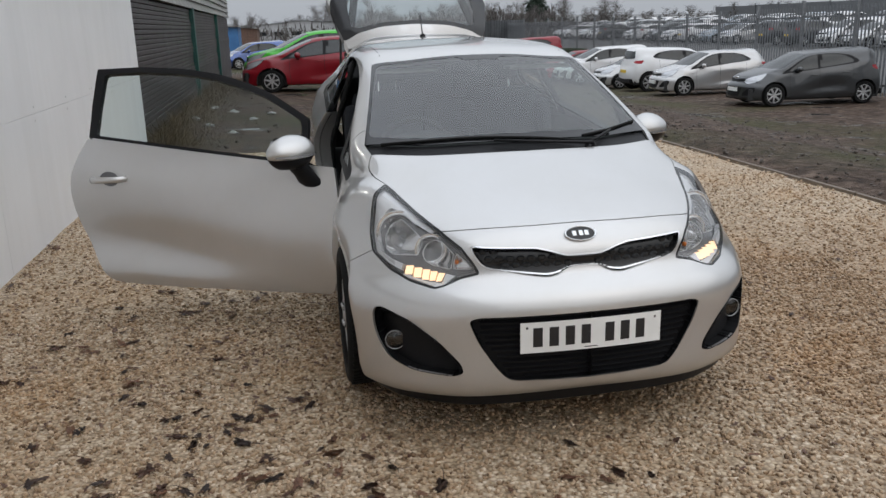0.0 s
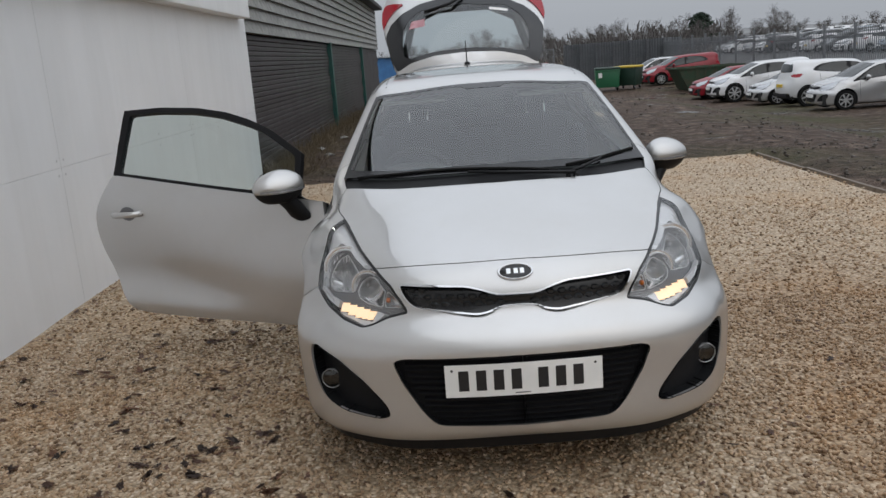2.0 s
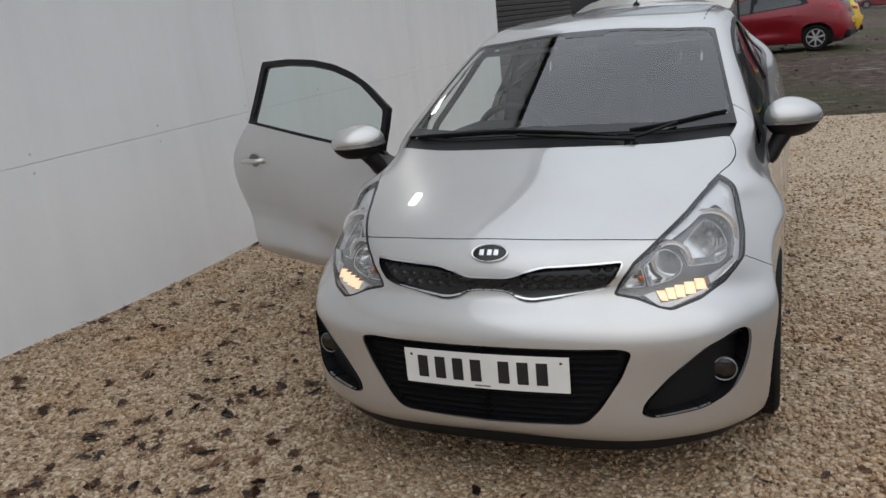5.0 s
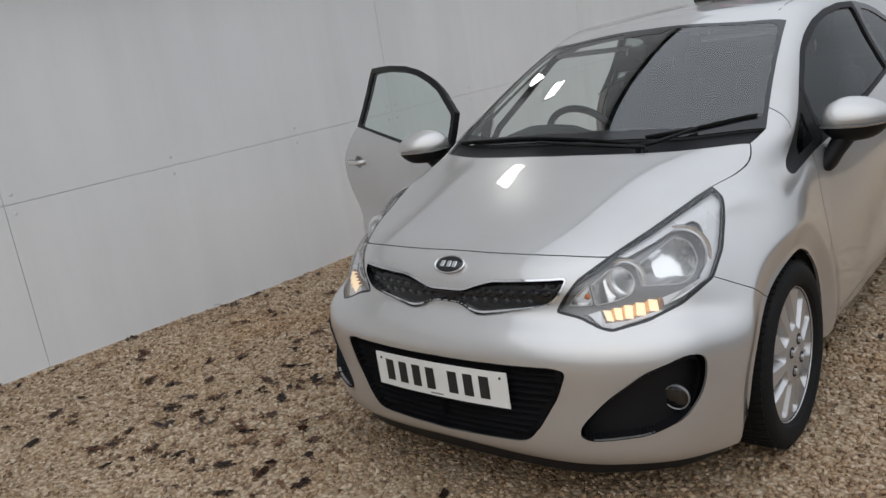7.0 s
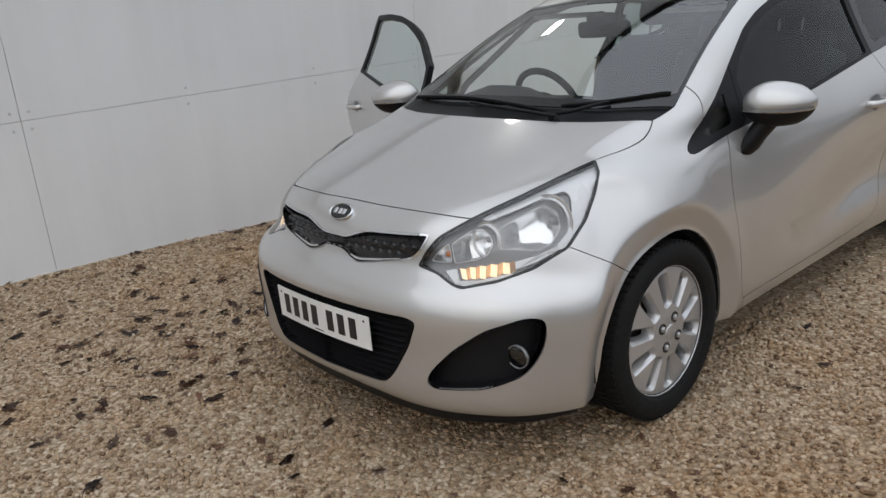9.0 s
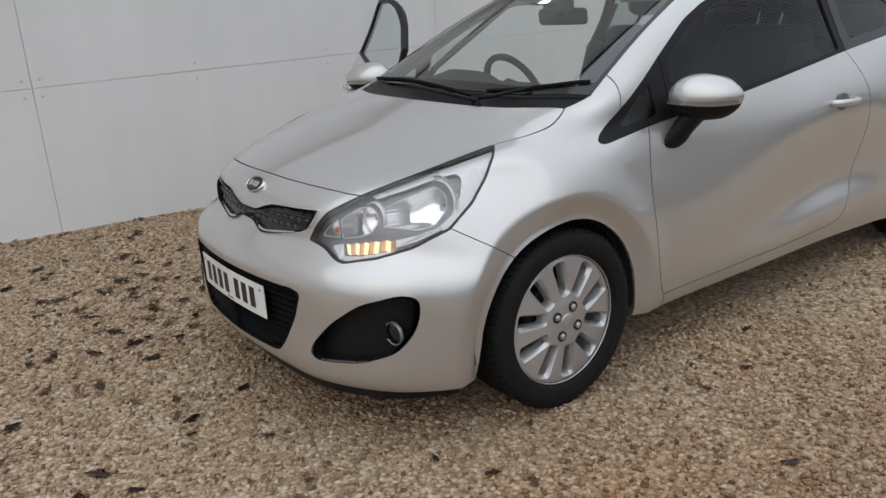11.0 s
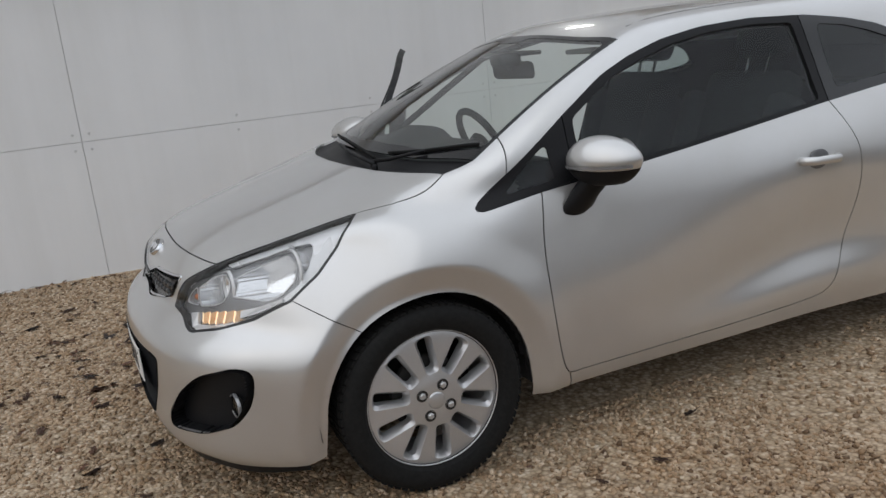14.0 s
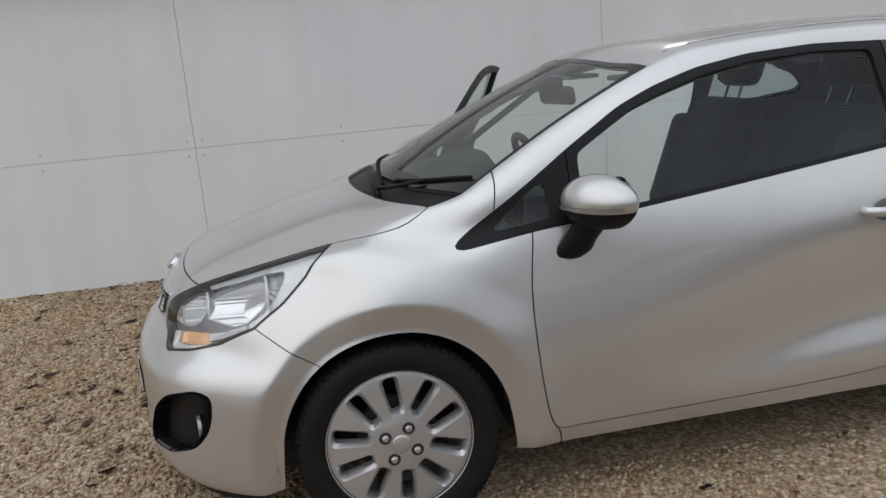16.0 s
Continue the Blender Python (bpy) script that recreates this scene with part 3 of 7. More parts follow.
def rounded(poly, r=0.02, n=4):
    """Rounds the corners of an outline."""
    out = []
    m = len(poly)
    for i in range(m):
        p, a, b = Vector(poly[i]), Vector(poly[i - 1]), Vector(poly[(i + 1) % m])
        ra = min(r, (a - p).length * 0.45)
        rb = min(r, (b - p).length * 0.45)
        s, e = p + (a - p).normalized() * ra, p + (b - p).normalized() * rb
        for k in range(n + 1):
            t = k / n
            out.append(tuple((1 - t) ** 2 * s + 2 * t * (1 - t) * p + t * t * e))
    return out


def strip(line, w=0.005):
    """A thin closed outline along an open line."""
    pts = [Vector(p) for p in line]
    left, right = [], []
    for i, p in enumerate(pts):
        d = (pts[min(i + 1, len(pts) - 1)] - pts[max(i - 1, 0)]).normalized()
        nrm = Vector((-d.y, d.x))
        left.append(tuple(p + nrm * w / 2))
        right.append(tuple(p - nrm * w / 2))
    return left + right[::-1]


def curve2(pts, n=5):
    """A smooth line through points."""
    p = [Vector(q) for q in pts]
    p = [2 * p[0] - p[1]] + p + [2 * p[-1] - p[-2]]
    out = []
    for i in range(1, len(p) - 2):
        for k in range(n):
            t = k / n
            a, b, c, d = p[i - 1], p[i], p[i + 1], p[i + 2]
            out.append(tuple(0.5 * ((2 * b) + (-a + c) * t + (2 * a - 5 * b + 4 * c - d) * t * t + (-a + 3 * b - 3 * c + d) * t ** 3)))
    out.append(tuple(p[-2]))
    return out


def flat(view, pts3):
    U, V, _ = (Vector(k) for k in VIEWS[view])
    return [(U.dot(Vector(p)), V.dot(Vector(p))) for p in pts3]


def carve(view, poly, reg, only=None, keep=None, facing=0.08):
    """Cuts the outline into the body along a viewing direction and gives the faces within it a region number."""
    U, V, D = (Vector(k) for k in VIEWS[view])
    us, vs = [p[0] for p in poly], [p[1] for p in poly]
    lo_u, hi_u, lo_v, hi_v = min(us) - .03, max(us) + .03, min(vs) - .03, max(vs) + .03
    flat_of = {}

    def uv(i):
        if i not in flat_of:
            flat_of[i] = (U.dot(VERT[i]), V.dot(VERT[i]))
        return flat_of[i]

    def span(f):
        p = [uv(i) for i in FACE[f]]
        a, b = [q[0] for q in p], [q[1] for q in p]
        return min(a), max(a), min(b), max(b)
    cand = {}
    for f in range(len(FACE)):
        if NORM[f].dot(D) > facing and (only is None or REGION[f] in only):
            u, v = uv(FACE[f][0])
            if lo_u < u < hi_u and lo_v < v < hi_v:
                if keep is None or keep(VERT[FACE[f][0]]):
                    cand[f] = span(f)
    m = len(poly)
    for i in range(m):
        a, b = poly[i], poly[(i + 1) % m]
        d = Vector((b[0] - a[0], b[1] - a[1]))
        if d.length < 1e-6:
            continue
        nx, ny = Vector((-d.y, d.x)).normalized()
        b0, b1, b2, b3 = min(a[0], b[0]) - 1e-5, max(a[0], b[0]) + 1e-5, min(a[1], b[1]) - 1e-5, max(a[1], b[1]) + 1e-5
        near = [f for f, (u0, u1, v0, v1) in cand.items() if not (u1 < b0 or u0 > b1 or v1 < b2 or v0 > b3)]
        here = {}
        for f in near:
            ids = FACE[f]
            side = []
            for k in ids:
                u, v = uv(k)
                w = (u - a[0]) * nx + (v - a[1]) * ny
                side.append(0.0 if abs(w) < 1e-6 else w)
            if max(side) <= 0 or min(side) >= 0:
                continue
            one, two_ = [], []
            n_ = len(ids)
            for k in range(n_):
                p, q, sp, sq = ids[k], ids[(k + 1) % n_], side[k], side[(k + 1) % n_]
                if sp >= 0:
                    one.append(p)
                if sp <= 0:
                    two_.append(p)
                if sp * sq < 0:
                    key = (min(p, q), max(p, q))
                    if key not in here:
                        if sp < 0:
                            p, q, sp, sq = q, p, sq, sp
                        VERT.append(VERT[p] + (VERT[q] - VERT[p]) * (sp / (sp - sq)))
                        here[key] = len(VERT) - 1
                    one.append(here[key])
                    two_.append(here[key])
            if len(one) < 3 or len(two_) < 3:
                continue
            FACE[f] = one
            FACE.append(two_)
            NORM.append(NORM[f])
            REGION.append(REGION[f])
            cand[f], cand[len(FACE) - 1] = span(f), span(len(FACE) - 1)
    for f in cand:
        p = [uv(i) for i in FACE[f]]
        if inside(poly, sum(q[0] for q in p) / len(p), sum(q[1] for q in p) / len(p)):
            REGION[f] = reg


HOLE, GAP, LAMP, GRILLE, LOWER, FOG, SCREEN, COWL, FRAME, QGLASS, DGLASS, RGLASS, BOOT, CHROME_R, LAMP_EDGE, SCREEN_EDGE, LAMP_A, LAMP_B, LAMP_C = range(1, 20)

# wheel arches
for cy in (0.01, 2.57):
    arch = [(cy + .006 + 0.343 * math.cos(radians(a)), 0.298 + 0.343 * math.sin(radians(a))) for a in range(8, 173, 6)]
    arch = [(arch[0][0] + .024, 0.1), (arch[0][0] + .012, 0.24)] + arch + [(arch[-1][0] - .012, 0.24), (arch[-1][0] - .024, 0.1)]
    carve("side", arch, HOLE)
# headlight
lamp3 = [(.372, -.660, .642), (.394, -.643, .686), (.425, -.614, .731), (.490, -.513, .781), (.548, -.375, .821), (.588, -.235, .854), (.628, -.105, .884), (.668, -.138, .852),
         (.700, -.200, .804), (.724, -.280, .742), (.726, -.370, .680), (.676, -.473, .633), (.612, -.567, .607), (.536, -.641, .594), (.500, -.648, .603), (.445, -.649, .627), (.400, -.655, .636)]
lamp2 = rounded(flat("lamp", lamp3), 0.012, 3)
carve("lamp", lamp2, LAMP_EDGE)


def shrink(poly, d):
    """Moves an outline inwards by d."""
    area = sum(poly[i - 1][0] * poly[i][1] - poly[i][0] * poly[i - 1][1] for i in range(len(poly)))
    s = 1 if area > 0 else -1
    out = []
    for i in range(len(poly)):
        a, p, b = Vector(poly[i - 1]), Vector(poly[i]), Vector(poly[(i + 1) % len(poly)])
        d1, d2 = (p - a).normalized(), (b - p).normalized()
        nn = Vector((-(d1.y + d2.y), d1.x + d2.x))
        nn = nn.normalized() if nn.length > 1e-6 else Vector((-d1.y, d1.x))
        out.append(tuple(p + nn * d * s))
    return out


LAMP_D = 25
carve("lamp", shrink(lamp2, 0.0085), LAMP, only={LAMP_EDGE})
lamp_c = [(.500, -.515, .793), (.53, -.395, .840), (.58, -.23, .880), (.640, -.060, .910), (.70, -.12, .865), (.73, -.20, .805), (.75, -.29, .742), (.74, -.385, .672),
          (.698, -.391, .690), (.704, -.340, .722), (.688, -.296, .768), (.655, -.262, .808), (.626, -.258, .824), (.598, -.310, .818), (.570, -.405, .796), (.525, -.496, .774)]
lamp_a = [(.557, -.497, .754), (.589, -.412, .786), (.614, -.342, .806), (.660, -.328, .783), (.690, -.352, .740), (.690, -.399, .701), (.668, -.438, .686), (.626, -.485, .695), (.587, -.524, .700)]
lamp_b = [(.463, -.605, .716), (.494, -.544, .757), (.519, -.521, .761), (.551, -.518, .741), (.570, -.530, .712), (.565, -.553, .680), (.537, -.579, .665), (.476, -.616, .655)]
lamp_d = [(.400, -.646, .656), (.454, -.609, .716), (.468, -.617, .656)]
for cell_, number in ((lamp_c, LAMP_C), (lamp_a, LAMP_A), (lamp_b, LAMP_B), (lamp_d, LAMP_D)):
    carve("lamp", rounded(flat("lamp", cell_), .010, 3), number, only={LAMP})
# upper grille with its bright surround
gr = [(0, .700), (.065, .700), (.12, .718), (.17, .730), (.403, .738), (.392, .705), (.365, .668), (.33, .656), (.14, .632), (.10, .637), (.055, .655), (0, .657)]
gr_out = [(-p[0], p[1]) for p in gr[1:-1]][::-1]
gr_full = rounded(gr[:-1] + [gr[-1]] + gr_out, 0.02, 3)
carve("front", gr_full, CHROME_R, keep=lambda c: c.y < -.5)
carve("front", shrink(gr_full, 0.0055), GRILLE, only={CHROME_R})
# lower grille
lo = [(.400, .512), (.437, .500), (.405, .420), (.345, .325), (.305, .280), (.27, .270), (0, .262)]
lo_full = rounded([(-p[0], p[1]) for p in lo[:-1]] + [lo[-1]] + lo[:-1][::-1] + [(0, .516)], 0.02, 3)
carve("front", lo_full, LOWER, keep=lambda c: c.y < -.5)
# fog lamp recess
fog3 = [(.715, -.560, .520), (.750, -.515, .505), (.748, -.512, .450), (.735, -.530, .390), (.700, -.570, .335), (.620, -.650, .305), (.475, -.725, .292), (.453, -.735, .305),
        (.462, -.73, .340), (.53, -.69, .42), (.62, -.635, .490)]
fog2 = rounded(flat("fog", fog3), 0.03, 3)
carve("fog", fog2, FOG, keep=lambda c: c.y < -.3)
# bonnet gap
bon = [(0, -.605), (.15, -.602), (.30, -.585), (.42, -.555), (.500, -.515)]
carve("top", strip(curve2([(-.1, -.605)] + bon + [(.545, -.46)]), 0.004), GAP, only={0})
carve("top", strip(curve2([(.600, -.20), (.630, -.11), (.660, -.02), (.672, .07), (.667, .13), (.648, .182), (.62, .21)]), 0.004), GAP, only={0})
# cowl and windscreen
cowl_front = [(0, .005), (.2, .018), (.4, .065), (.55, .12), (.648, .18)]
ws_base = [(0, .105), (.2, .12), (.4, .165), (.55, .225), (.668, .285)]
ws_side = [(.668, .285), (.640, .42), (.605, .60), (.573, .78), (.553, .90), (.545, .945)]
ws_top = [(.545, .945), (.40, .900), (.2, .872), (0, .862)]
left = curve2(cowl_front) + curve2(ws_side) + curve2(ws_top)
carve("top", [(-.05, left[0][1])] + left + [(-.05, .862)], SCREEN_EDGE, keep=lambda c: c.z > .9)
base = curve2(ws_base)
carve("top", [(-.05, 0)] + curve2(cowl_front) + [(.675, .285)] + base[::-1] + [(-.05, .105)], COWL, only={SCREEN_EDGE})
scr = [(-.05, .150), (0, .150), (.2, .165), (.4, .21), (.54, .268), (.622, .31), (.640, .345), (.614, .47), (.580, .65), (.552, .80), (.530, .885), (.505, .900), (.40, .872), (.2, .845), (.11, .838), (.085, .80), (-.05, .80)]
carve("top", scr, SCREEN, only={SCREEN_EDGE})
# side glazing: black frame, then the panes
dlo = [(.225, .852), (.250, .838), (.468, .868), (.75, .896), (1.02, .926), (1.30, .957), (1.70, 1.002), (2.09, 1.040), (2.36, 1.075), (2.42, 1.115), (2.30, 1.205), (2.17, 1.262), (2.0, 1.298), (1.78, 1.326),
       (1.50, 1.335), (1.26, 1.323), (1.08, 1.295), (.93, 1.252), (.80, 1.200), (.62, 1.098), (.45, .993), (.32, .915)]
carve("side", rounded(dlo, 0.03, 2), FRAME, only={0}, facing=0.02)
carve("side", rounded([(.345, .880), (.520, .900), (.528, .915), (.525, 1.005), (.500, 1.000), (.42, .945)], 0.02, 3), QGLASS, only={FRAME}, facing=0.02)
carve("side", rounded([(.636, .905), (.75, .912), (1.02, .941), (1.30, .972), (1.700, 1.016), (1.708, 1.15), (1.698, 1.302), (1.50, 1.310), (1.28, 1.299), (1.11, 1.273), (.96, 1.231), (.84, 1.189), (.73, 1.127), (.642, 1.076)], 0.02, 2), DGLASS, only={FRAME}, facing=0.02)
carve("side", rounded([(1.805, 1.048), (2.09, 1.075), (2.31, 1.100), (2.32, 1.125), (2.22, 1.20), (2.10, 1.242), (1.97, 1.273), (1.825, 1.288)], 0.025, 3), RGLASS, only={FRAME}, facing=0.02)
# panel gaps on the side
door_line = curve2([(.470, .90), (.468, .866), (.446, .70), (.446, .52), (.458, .38), (.474, .300), (.493, .266)])
door_line += curve2([(.515, .260), (.9, .263), (1.3, .268), (1.58, .280), (1.67, .305), (1.72, .375), (1.775, .50), (1.812, .65), (1.812, .80), (1.785, .90), (1.735, 1.015), (1.72, 1.05)])
carve("side", strip(door_line, 0.0045), GAP, only={0})
carve("side", strip([(1.735, .98), (1.752, 1.15), (1.745, 1.37)], 0.005), GAP, only={FRAME}, facing=0.02)
carve("side", strip([(.460, .864), (.57, .884), (.600, .900), (.605, .98), (.608, 1.12)], 0.004), GAP, only={FRAME}, facing=0.02)
carve("side", strip([(.497, .264), (.507, .22), (.507, .16)], 0.005), GAP, only={0})
carve("side", strip([(-.41, .712), (-.31, .645), (-.18, .560)], 0.003), GAP, only={0})
carve("side", strip([(.386, 1.05), (.374, .995), (.362, .935)], 0.004), GAP, only={0}, keep=lambda c: c.x > .6, facing=0.01)
# boot opening
carve("rear", rounded([(.06, 1.40), (-.50, 1.395), (-.52, 1.30), (-.60, .98), (-.62, .78), (-.55, .66), (.06, .65)], 0.04, 3), BOOT, only={0}, keep=lambda c: c.y > 2.5, facing=-0.2)
body = bmesh.new()
REG = body.faces.layers.int.new("reg")
made = [body.verts.new(p) for p in VERT]
for ids, r in zip(FACE, REGION):
    if len(set(ids)) >= 3:
        try:
            body.faces.new([made[i] for i in ids])[REG] = r
        except ValueError:
            pass
body.normal_update()


# ---- the silver hatchback: its parts ----
from mathutils.bvhtree import BVHTree
from mathutils.geometry import delaunay_2d_cdt
skin = BVHTree.FromBMesh(body)


def top_at(x, y, up=0.0):
    h = skin.ray_cast(Vector((abs(x), y, 3)), Vector((0, 0, -1)))
    return Vector((x, y, h[0].z)) + Vector((h[1].x * (1 if x >= 0 else -1), h[1].y, h[1].z)) * up


def side_at(y, z, out=0.0):
    h = skin.ray_cast(Vector((3, y, z)), Vector((-1, 0, 0)))
    return h[0] + h[1] * out, h[1]


def front_at(x, z, out=0.0):
    h = skin.ray_cast(Vector((abs(x), -3, z)), Vector((0, 1, 0)))
    return Vector((x, h[0].y, z)) + Vector((h[1].x * (1 if x >= 0 else -1), h[1].y, h[1].z)) * out, h[1]


def flood(reg, seeds):
    """Splits a region at the gaps: the number of the seed for each face."""
    body.faces.ensure_lookup_table()
    todo = {}
    for k, p in enumerate(seeds):
        rest = [f for f in body.faces if f[REG] == reg and f not in todo]
        if not rest:
            break
        best = min(rest, key=lambda f: (f.calc_center_median() - Vector(p)).length_squared)
        stack = [best]
        todo[best] = k
        while stack:
            f = stack.pop()
            for e in f.edges:
                for g in e.link_faces:
                    if g[REG] == reg and g not in todo:
                        todo[g] = k
                        stack.append(g)
    return todo


body.verts.index_update()
panel_of = flood(0, [(.2, -.2, .92), (.3, -.785, .55), (.8, .2, .72), (.79, 1.0, .65), (.3, 1.6, 1.45)])
frame_of = flood(FRAME, [(.735, .30, .875), (.62, 1.2, 1.33), (.68, 2.1, 1.03)])
for f, k in list(panel_of.items()):
    if k in (2, 4):
        c = f.calc_center_median()
        panel_of[f] = 2 if c.y < .505 and not (c.y > .372 and c.z > .93) else 4
by_part = {}
for f in body.faces:
    r = f[REG]
    if r == FRAME:
        mid = f.calc_center_median().y
        k = (r, frame_of.get(f, 0 if mid < .60 else 1 if mid < 1.742 else 2))
    elif r == 0:
        k = (r, panel_of.get(f, 4))
    else:
        k = (r, 0)
    by_part.setdefault(k, []).append(f)


def region(keys, offset=0.0, side=1, pick=None):
    """A bmesh of body faces, moved along the surface normal; side -1 gives the mirror image, 0 both halves."""
    out = bmesh.new()
    for s in ((1, -1) if side == 0 else (side,)):
        vm = {}
        for key in keys:
            for f in by_part.get(key if isinstance(key, tuple) else (key, 0), ()):
                if pick is not None and not pick(f.calc_center_median()):
                    continue
                vs = []
                for v in f.verts:
                    if v.index not in vm:
                        p = v.co + v.normal * offset
                        vm[v.index] = out.verts.new((p.x * s, p.y, p.z))
                    vs.append(vm[v.index])
                try:
                    out.faces.new(vs if s > 0 else vs[::-1])
                except ValueError:
                    pass
    if side == 0:
        bmesh.ops.remove_doubles(out, verts=[v for v in out.verts if abs(v.co.x) < 1e-4], dist=1e-4)
    return out


def walls_in(bm, depth, d=None):
    """Folds the open rim of a sheet inwards."""
    rim = [e for e in bm.edges if len(e.link_faces) == 1]
    r = bmesh.ops.extrude_edge_only(bm, edges=rim)
    for v in [g for g in r["geom"] if isinstance(g, bmesh.types.BMVert)]:
        if d is not None:
            v.co += Vector(d) * depth
    return bm


def folded(keys, side=1, depth=0.009):
    """A panel with its edge folded in along the surface normal."""
    bm = region(keys, 0.0, side)
    bm.normal_update()
    rim = [e for e in bm.edges if len(e.link_faces) == 1 and max(abs(v.co.x) for v in e.verts) > 0.001]
    nrm = {v: v.normal.copy() for e in rim for v in e.verts}
    r = bmesh.ops.extrude_edge_only(bm, edges=rim)
    for v in [g for g in r["geom"] if isinstance(g, bmesh.types.BMVert)]:
        src = [w for e in v.link_edges for w in e.verts if w in nrm]
        v.co -= (nrm[src[0]] if src else v.normal) * depth
    return bm


HEADLINER = grained("headliner", (0.30, 0.30, 0.29), (0.38, 0.38, 0.37), 200, 0.95)
car = empty("hatchback_car")
tagged(car, "silver three-door hatchback with driver door and tailgate open", "car")
PANEL = 40
part("bonnet", folded([(0, 0)], 0), SILVER, car, smooth=PANEL)
part("front_bumper", folded([(0, 1)], 0), SILVER, car, smooth=PANEL)
for s in (1, -1):
    part("front_wing", folded([(0, 2)], s), SILVER, car, smooth=PANEL)
part("body_shell", folded([(0, 4)], 0), SILVER, car, "silver roof, pillars and rear quarters", smooth=PANEL)
part("panel_gap", region([GAP], -0.010, 0), DARK_GAP, car, "dark shut lines between the panels", smooth=True)["kind"] = "stuff"
for s in (1, -1):
    part("quarter_frame", folded([(FRAME, 0)], s, 0.006), BLACK_PLASTIC, car, "black front quarter light surround", smooth=PANEL)
    part("rear_frame", folded([(FRAME, 2)], s, 0.006), GLOSS_BLACK, car, "gloss black rear quarter surround", smooth=PANEL)["kind"] = "stuff"
    part("quarter_glass", region([QGLASS], -0.004, s), TINTED, car, smooth=True).visible_shadow = False
    part("rear_quarter_glass", region([RGLASS], -0.004, s), REAR_TINT, car, smooth=True).visible_shadow = False
    part("quarter_seal", region([QGLASS], -0.012, s, lambda c: c.y < .40), INTERIOR, car, smooth=True)
part("windscreen_border", folded([SCREEN_EDGE], 0, 0.004), GLOSS_BLACK, car, "black printed border of the windscreen", smooth=PANEL)
ws = part("windscreen", region([SCREEN], -0.001, 0), WINDSCREEN, car, "clear windscreen reflecting the grey sky", smooth=True)
ws.visible_shadow = False
part("cowl", region([COWL], -0.012, 0), BLACK_PLASTIC, car, "black plastic scuttle panel", smooth=True)
# inner lining
part("headliner", region([(0, 4)], -0.03, 0, lambda c: c.z > 1.22), HEADLINER, car, smooth=True)
part("pillar_lining", region([(0, 4), (FRAME, 2)], -0.035, 0, lambda c: c.z < 1.24 and c.z > .5), INTERIOR, car, smooth=True)["kind"] = "stuff"
part("scuttle_lining", region([(0, 2), COWL, (0, 0)], -0.05, 0, lambda c: c.y > -.05), INTERIOR, car, smooth=True)

# closed passenger door, and the driver door swung open on its hinge
OPEN = Matrix.Translation((-.769, .435, 0)) @ Matrix.Rotation(radians(67.5), 4, 'Z') @ Matrix.Translation((.769, -.435, 0))


